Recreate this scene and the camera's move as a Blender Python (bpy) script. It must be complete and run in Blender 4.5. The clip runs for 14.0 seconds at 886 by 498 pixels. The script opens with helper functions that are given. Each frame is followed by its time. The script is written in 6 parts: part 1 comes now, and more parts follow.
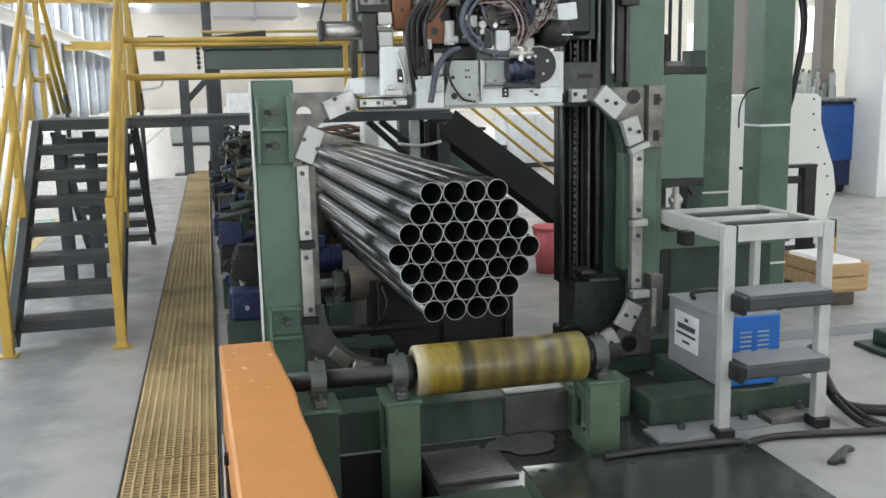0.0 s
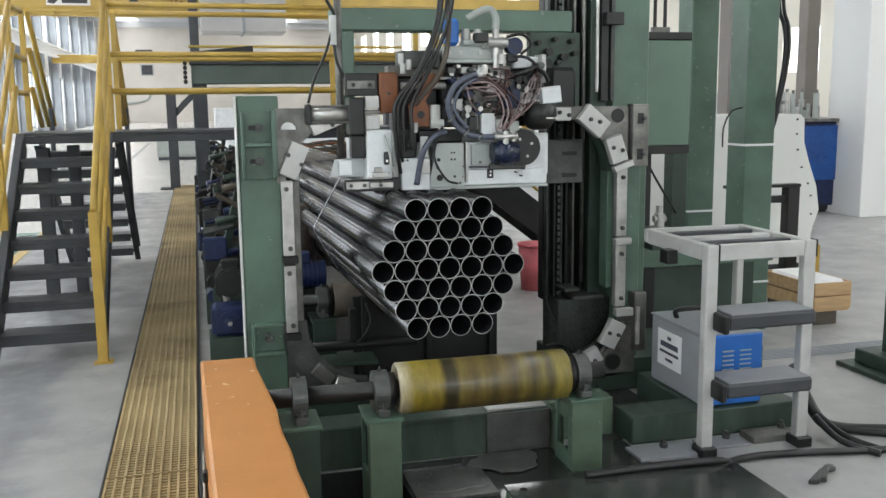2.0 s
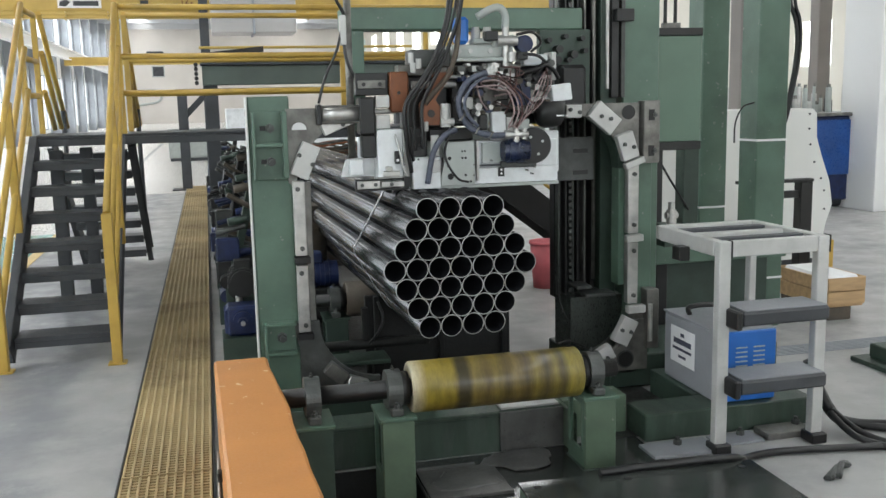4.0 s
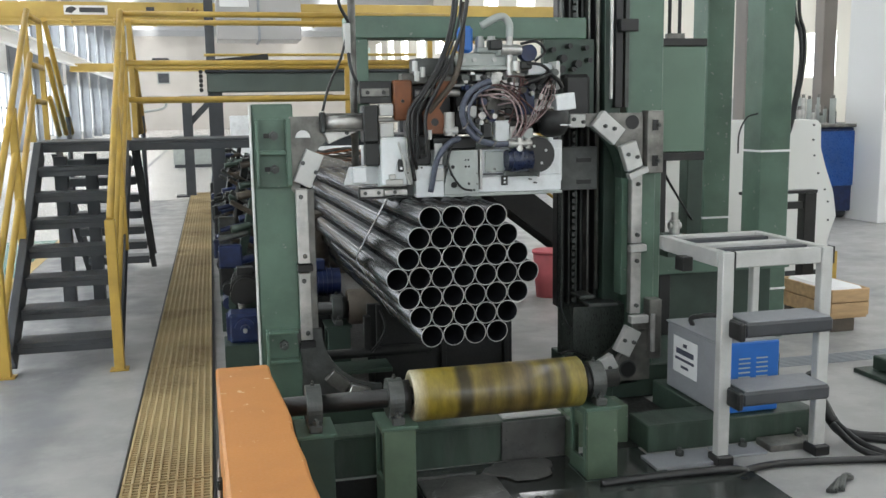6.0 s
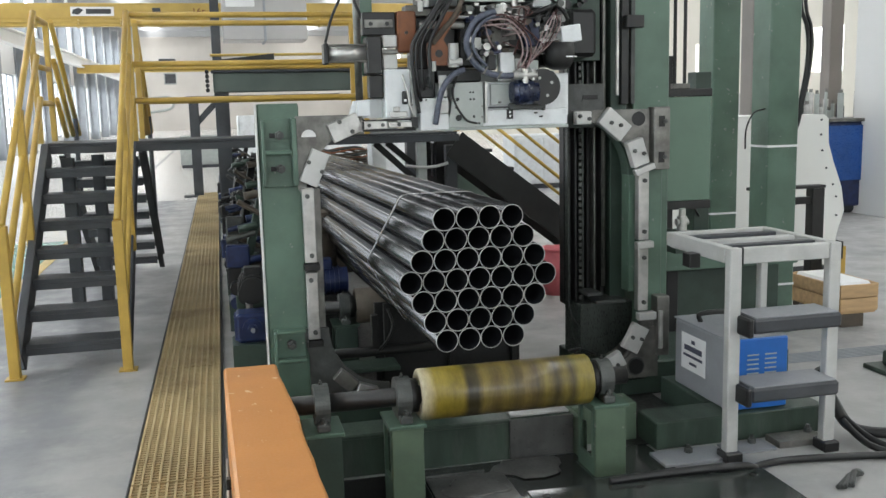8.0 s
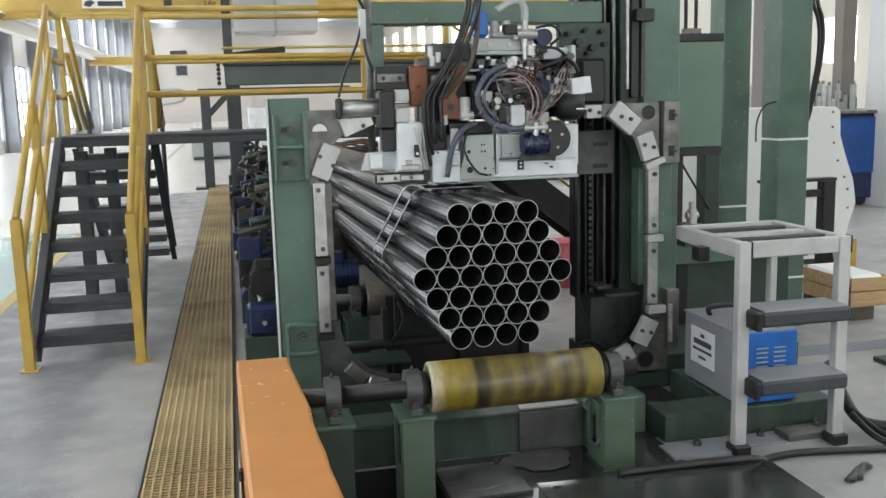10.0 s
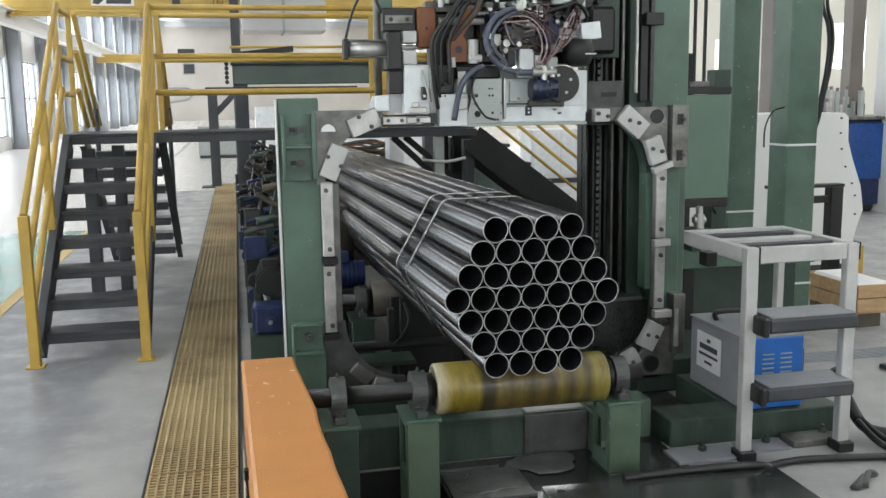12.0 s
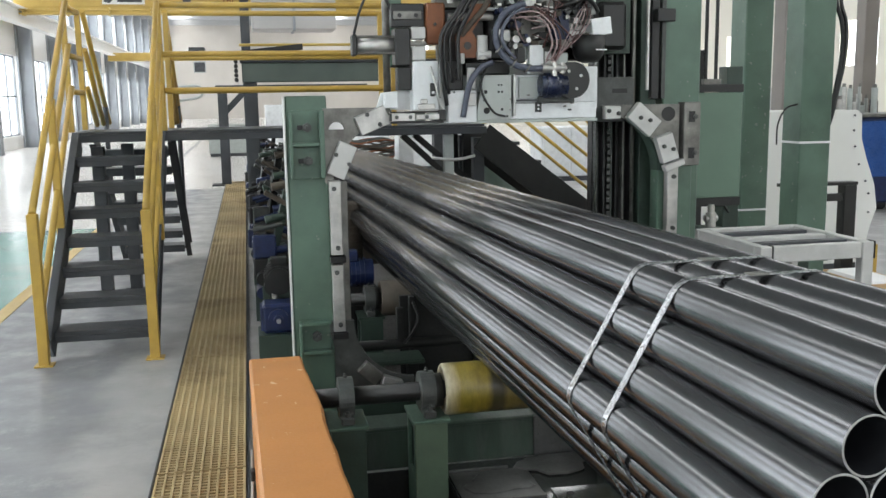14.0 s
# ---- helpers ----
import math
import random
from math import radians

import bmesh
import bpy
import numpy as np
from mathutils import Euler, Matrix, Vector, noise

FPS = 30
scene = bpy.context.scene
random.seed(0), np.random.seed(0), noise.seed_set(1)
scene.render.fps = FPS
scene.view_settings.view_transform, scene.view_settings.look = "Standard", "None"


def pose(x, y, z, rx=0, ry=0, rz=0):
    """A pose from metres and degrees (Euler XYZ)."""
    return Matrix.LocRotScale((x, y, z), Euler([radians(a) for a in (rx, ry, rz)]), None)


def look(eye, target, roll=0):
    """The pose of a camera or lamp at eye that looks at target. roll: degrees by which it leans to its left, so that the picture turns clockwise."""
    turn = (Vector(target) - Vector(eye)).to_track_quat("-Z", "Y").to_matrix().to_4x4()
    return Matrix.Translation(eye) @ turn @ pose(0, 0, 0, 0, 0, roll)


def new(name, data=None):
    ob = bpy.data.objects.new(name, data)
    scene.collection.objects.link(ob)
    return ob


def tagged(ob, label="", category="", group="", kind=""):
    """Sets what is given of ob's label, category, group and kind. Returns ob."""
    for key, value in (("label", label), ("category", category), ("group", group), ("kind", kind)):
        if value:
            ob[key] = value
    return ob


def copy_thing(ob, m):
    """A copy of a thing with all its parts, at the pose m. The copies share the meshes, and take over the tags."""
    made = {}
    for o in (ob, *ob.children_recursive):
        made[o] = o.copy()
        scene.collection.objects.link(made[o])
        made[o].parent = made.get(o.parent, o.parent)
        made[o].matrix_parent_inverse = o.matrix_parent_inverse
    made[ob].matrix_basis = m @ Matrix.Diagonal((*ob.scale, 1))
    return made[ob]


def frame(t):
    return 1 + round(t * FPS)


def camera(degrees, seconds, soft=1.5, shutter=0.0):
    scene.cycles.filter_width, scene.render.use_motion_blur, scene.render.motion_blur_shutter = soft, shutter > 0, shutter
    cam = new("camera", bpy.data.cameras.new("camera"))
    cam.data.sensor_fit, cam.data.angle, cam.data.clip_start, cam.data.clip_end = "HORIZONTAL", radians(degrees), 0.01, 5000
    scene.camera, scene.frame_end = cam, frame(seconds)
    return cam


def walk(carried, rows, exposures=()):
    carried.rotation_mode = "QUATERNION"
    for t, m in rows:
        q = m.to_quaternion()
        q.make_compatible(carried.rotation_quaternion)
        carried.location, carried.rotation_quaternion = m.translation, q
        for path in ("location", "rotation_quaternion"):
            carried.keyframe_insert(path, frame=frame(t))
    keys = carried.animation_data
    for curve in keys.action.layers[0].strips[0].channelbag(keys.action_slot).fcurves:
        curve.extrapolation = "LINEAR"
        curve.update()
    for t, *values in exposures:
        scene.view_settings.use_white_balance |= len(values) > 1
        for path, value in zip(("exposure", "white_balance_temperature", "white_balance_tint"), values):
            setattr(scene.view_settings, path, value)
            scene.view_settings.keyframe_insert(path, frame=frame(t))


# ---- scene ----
cam = camera(51.10, 14.0)
PATH = [
    (0.0, pose(-0.025, -0.001, 1.703, 79.974, 1.176, -14.107)),
    (0.5, pose(-0.023, 0.001, 1.705, 80.742, 1.147, -13.602)),
    (1.0, pose(-0.019, 0.004, 1.704, 80.627, 1.049, -13.181)),
    (1.5, pose(-0.019, 0.000, 1.704, 80.760, 0.977, -13.328)),
    (2.0, pose(-0.008, -0.002, 1.706, 80.958, 0.640, -14.833)),
    (2.5, pose(-0.004, -0.001, 1.702, 80.745, 0.645, -14.431)),
    (3.0, pose(-0.011, -0.002, 1.703, 80.620, 0.949, -14.295)),
    (3.5, pose(-0.004, -0.003, 1.707, 80.726, 1.166, -14.303)),
    (4.0, pose(-0.007, -0.004, 1.708, 80.861, 1.258, -14.190)),
    (6.5, pose(-0.000, 0.000, 1.710, 81.410, 0.842, -13.907)),
    (7.0, pose(0.003, 0.001, 1.710, 81.333, 1.073, -13.814)),
    (9.5, pose(-0.000, -0.005, 1.717, 81.189, 1.664, -13.244)),
    (10.0, pose(-0.001, -0.025, 1.726, 80.748, 1.479, -12.871)),
    (10.5, pose(-0.005, -0.025, 1.726, 81.127, 1.286, -12.820)),
    (11.0, pose(-0.006, -0.026, 1.726, 81.006, 1.351, -12.603)),
    (11.5, pose(-0.008, -0.023, 1.726, 80.956, 1.289, -12.773)),
    (12.0, pose(-0.012, -0.021, 1.729, 80.826, 0.828, -12.477)),
    (12.5, pose(-0.007, -0.019, 1.726, 80.903, 0.946, -12.459)),
    (13.0, pose(-0.006, -0.008, 1.725, 80.804, 0.965, -12.167)),
    (13.5, pose(-0.001, -0.002, 1.727, 80.832, 0.908, -12.139)),
    (14.0, pose(0.003, 0.015, 1.726, 80.712, 0.907, -11.850)),
]
walk(cam, PATH, [(0.0, 0.04), (0.8, 0.04), (1.4, -0.1), (14.0, -0.1)])

# ---- light ----
world = bpy.data.worlds.new("world")
scene.world = world
world.use_nodes = True
wn = world.node_tree.nodes
sky = wn.new("ShaderNodeTexSky")
sky.sky_type, sky.sun_disc = "NISHITA", False
sky.sun_elevation, sky.sun_rotation = radians(42), radians(250)
wn["Background"].inputs["Strength"].default_value = 0.12
world.node_tree.links.new(sky.outputs["Color"], wn["Background"].inputs["Color"])
sun = new("sun", bpy.data.lights.new("sun", "SUN"))
sun.data.energy, sun.data.angle, sun.data.color = 3.0, radians(0.5), (1.0, 0.95, 0.88)
sun.matrix_world = look((-30, 12, 40), (0, 18, 0))
HALL = dict(x0=-8.8, x1=16.0, y0=-14.0, y1=96.0, z1=9.6)


def area_light(name, x, y, z, sx, sy, power, rx=0, ry=0, color=(1, 1, 1)):
    lamp = new(name, bpy.data.lights.new(name, "AREA"))
    lamp.data.shape, lamp.data.size, lamp.data.size_y = "RECTANGLE", sx, sy
    lamp.data.energy, lamp.data.color = power, color
    lamp.matrix_world = pose(x, y, z, rx, ry, 0)
    return lamp


# roof-light strips along the hall, unseen, added to light it from above
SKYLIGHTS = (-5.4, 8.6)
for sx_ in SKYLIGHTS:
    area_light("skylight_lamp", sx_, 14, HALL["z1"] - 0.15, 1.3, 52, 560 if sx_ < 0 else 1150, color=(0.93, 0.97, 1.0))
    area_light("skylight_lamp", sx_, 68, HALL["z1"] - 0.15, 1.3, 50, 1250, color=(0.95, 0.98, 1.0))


# fill lamp added behind the camera, in the high opening of an unseen wall
area_light("window_lamp", 4.5, HALL["y0"] + 0.1, 5.0, 18, 3.2, 900, 90, 0, (0.94, 0.98, 1.0))

# ---- materials ----
def shader(name):
    m = bpy.data.materials.new(name)
    m.use_nodes = True
    return m, m.node_tree.nodes, m.node_tree.links, m.node_tree.nodes["Principled BSDF"]


def surface(name, base, rough=0.5, metal=0.0, var=0.25, scale=6.0, grain=60.0, bump=0.1, dirt=None, dirt_amount=0.35,
            rough_var=0.15, stretch=(1, 1, 1), coat=0.0, pieces=0.0, place=False, chips=None):
    """Base colour with cloudy variation, fine grain, patches of dirt, and relief."""
    m, n, l, p = shader(name)
    tc = n.new("ShaderNodeTexCoord")
    mp = n.new("ShaderNodeMapping")
    mp.inputs["Scale"].default_value = stretch
    l.new(n.new("ShaderNodeNewGeometry").outputs["Position"] if place else tc.outputs["Object"], mp.inputs["Vector"])
    big, fine = n.new("ShaderNodeTexNoise"), n.new("ShaderNodeTexNoise")
    big.inputs["Scale"].default_value, fine.inputs["Scale"].default_value = scale, grain
    big.inputs["Detail"].default_value, fine.inputs["Detail"].default_value = 6, 3
    for t in (big, fine):
        l.new(mp.outputs["Vector"], t.inputs["Vector"])
    ramp = n.new("ShaderNodeValToRGB")
    lo = [c * (1 - var) for c in base]
    hi = [min(1, c * (1 + var * 0.6)) for c in base]
    ramp.color_ramp.elements[0].position, ramp.color_ramp.elements[1].position = 0.3, 0.72
    ramp.color_ramp.elements[0].color, ramp.color_ramp.elements[1].color = (*lo, 1), (*hi, 1)
    l.new(big.outputs["Fac"], ramp.inputs["Fac"])
    col = ramp.outputs["Color"]
    if pieces:
        info = n.new("ShaderNodeObjectInfo")
        mr = n.new("ShaderNodeMapRange")
        mr.inputs["To Min"].default_value, mr.inputs["To Max"].default_value = 1 - pieces, 1 + pieces
        l.new(info.outputs["Random"], mr.inputs["Value"])
        mul = n.new("ShaderNodeVectorMath")
        mul.operation = "SCALE"
        l.new(col, mul.inputs[0])
        l.new(mr.outputs["Result"], mul.inputs["Scale"])
        col = mul.outputs["Vector"]
    if dirt:
        dn = n.new("ShaderNodeTexNoise")
        dn.inputs["Scale"].default_value, dn.inputs["Detail"].default_value = scale * 0.45, 9
        dn.inputs["Roughness"].default_value = 0.7
        l.new(mp.outputs["Vector"], dn.inputs["Vector"])
        dr = n.new("ShaderNodeValToRGB")
        dr.color_ramp.elements[0].position, dr.color_ramp.elements[1].position = 0.5, 0.72
        dr.color_ramp.elements[0].color = (0, 0, 0, 1)
        dr.color_ramp.elements[1].color = (dirt_amount,) * 3 + (1,)
        l.new(dn.outputs["Fac"], dr.inputs["Fac"])
        mix = n.new("ShaderNodeMix")
        mix.data_type = "RGBA"
        l.new(dr.outputs["Color"], mix.inputs["Factor"])
        l.new(col, mix.inputs["A"])
        mix.inputs["B"].default_value = (*dirt, 1)
        col = mix.outputs["Result"]
    if chips:
        # small sharp flakes where the paint is knocked off
        cn, cm = n.new("ShaderNodeTexNoise"), n.new("ShaderNodeMapRange")
        cn.inputs["Scale"].default_value, cn.inputs["Detail"].default_value = 22, 4
        info_c, shift = n.new("ShaderNodeObjectInfo"), n.new("ShaderNodeVectorMath")
        shift.operation = "MULTIPLY_ADD"
        shift.inputs[1].default_value = (37, 53, 71)
        l.new(info_c.outputs["Random"], shift.inputs[0])
        l.new(mp.outputs["Vector"], shift.inputs[2])
        l.new(shift.outputs["Vector"], cn.inputs["Vector"])
        cm.inputs["From Min"].default_value, cm.inputs["From Max"].default_value = 0.685, 0.71
        l.new(cn.outputs["Fac"], cm.inputs["Value"])
        cx = n.new("ShaderNodeMix")
        cx.data_type = "RGBA"
        l.new(cm.outputs["Result"], cx.inputs["Factor"])
        l.new(col, cx.inputs["A"])
        cx.inputs["B"].default_value = (*chips, 1)
        col = cx.outputs["Result"]
    l.new(col, p.inputs["Base Color"])
    rr = n.new("ShaderNodeMapRange")
    rr.inputs["To Min"].default_value, rr.inputs["To Max"].default_value = max(0.02, rough - rough_var), min(1, rough + rough_var)
    l.new(fine.outputs["Fac"], rr.inputs["Value"])
    l.new(rr.outputs["Result"], p.inputs["Roughness"])
    p.inputs["Metallic"].default_value, p.inputs["Coat Weight"].default_value = metal, coat
    if bump:
        b = n.new("ShaderNodeBump")
        b.inputs["Strength"].default_value, b.inputs["Distance"].default_value = bump, 0.01
        l.new(fine.outputs["Fac"], b.inputs["Height"])
        l.new(b.outputs["Normal"], p.inputs["Normal"])
    return m


def glow(name, color, strength):
    m, n, l, p = shader(name)
    p.inputs["Emission Color"].default_value, p.inputs["Emission Strength"].default_value = (*color, 1), strength
    p.inputs["Base Color"].default_value = (*color, 1)
    return m


GREEN = surface("green_machine_paint", (0.092, 0.155, 0.114), 0.42, 0, 0.24, 4, 90, 0.06, (0.035, 0.05, 0.04), 0.5, chips=(0.2, 0.22, 0.2))
DUSTY = surface("dusty_wet_plate", (0.12, 0.12, 0.116), 0.35, 0.2, 0.5, 5, 60, 0.08, (0.025, 0.026, 0.025), 0.95, 0.2)
BLUE_BIN = surface("deep_blue_bin_paint", (0.012, 0.07, 0.27), 0.3, 0, 0.3, 3, 60, 0.03, (0.02, 0.03, 0.06), 0.5)
SMOOTH_WHITE = surface("clean_white_moulding", (0.72, 0.72, 0.69), 0.4, 0, 0.05, 2, 60, 0.0)
GREEN_POST = surface("worn_light_green_paint", (0.098, 0.145, 0.097), 0.45, 0, 0.25, 6, 80, 0.06, (0.04, 0.055, 0.04), 0.5, chips=(0.22, 0.22, 0.2))
MOTOR_BLUE = surface("blue_black_motor_paint", (0.006, 0.012, 0.04), 0.3, 0, 0.3, 14, 90, 0.05)
# near-black that paints in the shade under the bundle and in the pit
SHADE_BLACK = surface("painted_shade_black", (0.006, 0.0065, 0.006), 0.62, 0, 0.4, 6, 60, 0.15, (0.016, 0.018, 0.016), 0.4)
MAST = surface("oily_green_black_steel", (0.05, 0.058, 0.052), 0.3, 0.3, 0.45, 6, 90, 0.1, (0.012, 0.012, 0.011), 0.6, stretch=(2, 2, 0.5))
GREEN_DUSTY = surface("dusty_dark_green_paint", (0.04, 0.066, 0.048), 0.45, 0, 0.4, 5, 70, 0.1, (0.12, 0.125, 0.115), 0.5, stretch=(2.5, 1, 0.6))
GREEN_LIGHT = surface("pale_green_panel", (0.125, 0.2, 0.148), 0.4, 0, 0.12, 3, 80, 0.04, (0.06, 0.09, 0.07), 0.25)
GREEN_DARK = surface("dark_green_steel", (0.035, 0.06, 0.045), 0.5, 0, 0.3, 5, 70, 0.1, (0.015, 0.015, 0.014), 0.6)
BLACK = surface("oily_black_steel", (0.0115, 0.0117, 0.0117), 0.42, 0.1, 0.4, 7, 90, 0.12, (0.035, 0.032, 0.028), 0.3)
RUBBER = surface("black_rubber", (0.008, 0.008, 0.0085), 0.38, 0, 0.3, 12, 120, 0.05)
DARK_GREY = surface("dark_grey_paint", (0.042, 0.046, 0.052), 0.5, 0, 0.25, 4, 70, 0.06, (0.12, 0.115, 0.11), 0.3)
YELLOW = surface("yellow_rail_paint", (0.5, 0.32, 0.06), 0.42, 0, 0.16, 5, 80, 0.04, (0.2, 0.13, 0.05), 0.4)
CRANE_YELLOW = surface("crane_yellow_paint", (0.5, 0.35, 0.09), 0.45, 0, 0.15, 1.5, 60, 0.03)
ORANGE = surface("orange_cover_paint", (0.56, 0.24, 0.068), 0.5, 0, 0.07, 4, 90, 0.03, (0.42, 0.17, 0.06), 0.3, chips=(0.7, 0.5, 0.33))
RUST = surface("rust_orange_bracket", (0.2, 0.062, 0.016), 0.5, 0, 0.3, 12, 90, 0.1, (0.08, 0.03, 0.015), 0.5)
STEEL = surface("bright_worn_steel", (0.5, 0.49, 0.47), 0.36, 0.75, 0.25, 12, 120, 0.08, (0.12, 0.11, 0.1), 0.45)
CAST = surface("oily_cast_iron", (0.075, 0.08, 0.076), 0.45, 0.2, 0.4, 12, 90, 0.15, (0.025, 0.025, 0.023), 0.6)
STEEL_DARK = surface("dull_plate_steel", (0.2, 0.195, 0.18), 0.42, 0.6, 0.45, 11, 120, 0.12, (0.05, 0.045, 0.04), 0.8)
ALU = surface("dusty_aluminium", (0.5, 0.5, 0.485), 0.5, 0.3, 0.12, 8, 100, 0.05, (0.3, 0.29, 0.27), 0.4)
WHITE = surface("off_white_machine_paint", (0.72, 0.74, 0.75), 0.45, 0, 0.08, 14, 90, 0.02, (0.3, 0.29, 0.28), 0.3)
PALE_GREY = surface("pale_grey_panel", (0.4, 0.43, 0.41), 0.45, 0, 0.12, 8, 90, 0.03, (0.2, 0.2, 0.19), 0.35)
GREY_BOX = surface("grey_sheet_metal", (0.27, 0.28, 0.3), 0.5, 0, 0.1, 6, 90, 0.03, (0.16, 0.16, 0.16), 0.35)
BLUE = surface("bright_blue_paint", (0.02, 0.15, 0.52), 0.42, 0, 0.15, 5, 90, 0.03)
BLUE_DARK = surface("dark_blue_gear_paint", (0.009, 0.02, 0.078), 0.42, 0, 0.35, 14, 90, 0.08, (0.02, 0.02, 0.025), 0.6)
ROLLER = None
PIPE = surface("mill_finish_pipe_steel", (0.14, 0.14, 0.145), 0.235, 0.92, 0.1, 2.2, 60, 0.0, (0.09, 0.085, 0.08), 0.25, 0.03, (2, 0.04, 2), pieces=0.16)
PIPE_END = surface("cut_pipe_end_steel", (0.42, 0.415, 0.405), 0.4, 0.6, 0.2, 20, 150, 0.05)
# bore colour near black, painting in the shade inside the long pipes
PIPE_IN = surface("shade_painted_bore", (0.012, 0.0125, 0.0145), 0.9, 0.0, 0.3, 10, 90, 0.05)
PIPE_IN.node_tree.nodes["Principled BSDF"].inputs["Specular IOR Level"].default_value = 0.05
STRAP = surface("steel_strapping_band", (0.4, 0.4, 0.41), 0.27, 0.9, 0.15, 10, 120, 0.03)
FLOOR_GREEN = surface("green_epoxy_floor", (0.16, 0.33, 0.28), 0.2, 0, 0.12, 1.2, 40, 0.02, (0.3, 0.34, 0.31), 0.4)
# daylight reflected by the far floor, put into a pale base colour
FLOOR_GLARE = surface("glare_painted_floor", (0.62, 0.6, 0.57), 0.28, 0, 0.08, 0.8, 40, 0.02, (0.45, 0.44, 0.42), 0.35)
GRATE = surface("dirty_yellow_grating", (0.5, 0.385, 0.2), 0.6, 0, 0.25, 1.3, 60, 0.1, (0.12, 0.065, 0.03), 0.9, place=True)
# dark brown that paints in the shade between the grating bars
PIT = surface("trench_shade_brown", (0.1, 0.078, 0.05), 0.8, 0, 0.4, 5, 60, 0.2)
WALL = surface("cream_hall_wall", (0.74, 0.71, 0.63), 0.7, 0, 0.06, 0.5, 30, 0.03)
WALL_WHITE = surface("white_sheet_wall", (0.8, 0.8, 0.79), 0.6, 0, 0.05, 0.4, 30, 0.02)
WALL_FAR = surface("pale_warm_far_wall", (0.63, 0.595, 0.55), 0.7, 0, 0.12, 0.3, 20, 0.02, (0.52, 0.48, 0.43), 0.4)
DUCT = surface("grey_sheet_duct", (0.46, 0.45, 0.44), 0.55, 0.1, 0.15, 0.6, 20, 0.03)
ROOF = surface("grey_white_roof_sheet", (0.45, 0.46, 0.47), 0.6, 0, 0.06, 0.5, 30, 0.02)
COLUMN = surface("grey_steel_column", (0.3, 0.32, 0.34), 0.5, 0, 0.15, 1.5, 40, 0.03)
POST_BROWN = surface("brown_grey_hall_post_paint", (0.2, 0.178, 0.16), 0.5, 0, 0.15, 1.5, 40, 0.03)
WOOD = surface("raw_pallet_wood", (0.5, 0.33, 0.17), 0.7, 0, 0.2, 5, 70, 0.15, (0.25, 0.16, 0.09), 0.4, stretch=(1, 6, 6))
PAPER = surface("white_label_paper", (0.8, 0.8, 0.8), 0.6, 0, 0.04, 8, 60, 0.0)
INK = surface("dark_label_ink", (0.05, 0.055, 0.09), 0.6, 0, 0.1, 8, 60, 0.0)
OIL_PLATE = surface("oily_floor_plate", (0.036, 0.041, 0.038), 0.14, 0.0, 0.5, 3, 14, 0.02, (0.1, 0.1, 0.095), 0.35, 0.1)
RED = surface("red_plastic", (0.68, 0.16, 0.18), 0.5, 0, 0.15, 8, 60, 0.02)
HOSE_GREY = surface("grey_braided_hose", (0.085, 0.095, 0.13), 0.5, 0.1, 0.3, 60, 200, 0.1)
OILY_FLOOR = surface("oil_soaked_concrete", (0.028, 0.028, 0.027), 0.4, 0, 0.5, 2.2, 45, 0.1, (0.1, 0.1, 0.096), 0.5, 0.2)
GREEN_GREY = surface("grey_green_beam_paint", (0.085, 0.11, 0.097), 0.5, 0, 0.2, 2, 60, 0.05, (0.1, 0.11, 0.1), 0.3)
HOSE_PALE = surface("pale_pink_air_line", (0.3, 0.22, 0.22), 0.4, 0, 0.15, 30, 90, 0.0)
HOSE_RED = surface("red_brown_hose", (0.09, 0.04, 0.036), 0.45, 0, 0.2, 30, 90, 0.02)
BROWN = surface("brown_worn_roll_cover", (0.085, 0.068, 0.05), 0.6, 0, 0.35, 9, 60, 0.2, (0.04, 0.03, 0.025), 0.6)
WINDOW_GLOW = glow("bright_overcast_daylight", (0.92, 0.96, 1.0), 3.6)
# glow of the added, unseen roof-light strips
ADDED_SKY_PANEL = glow("added_roof_light_glow", (1.0, 0.98, 0.95), 3.0)


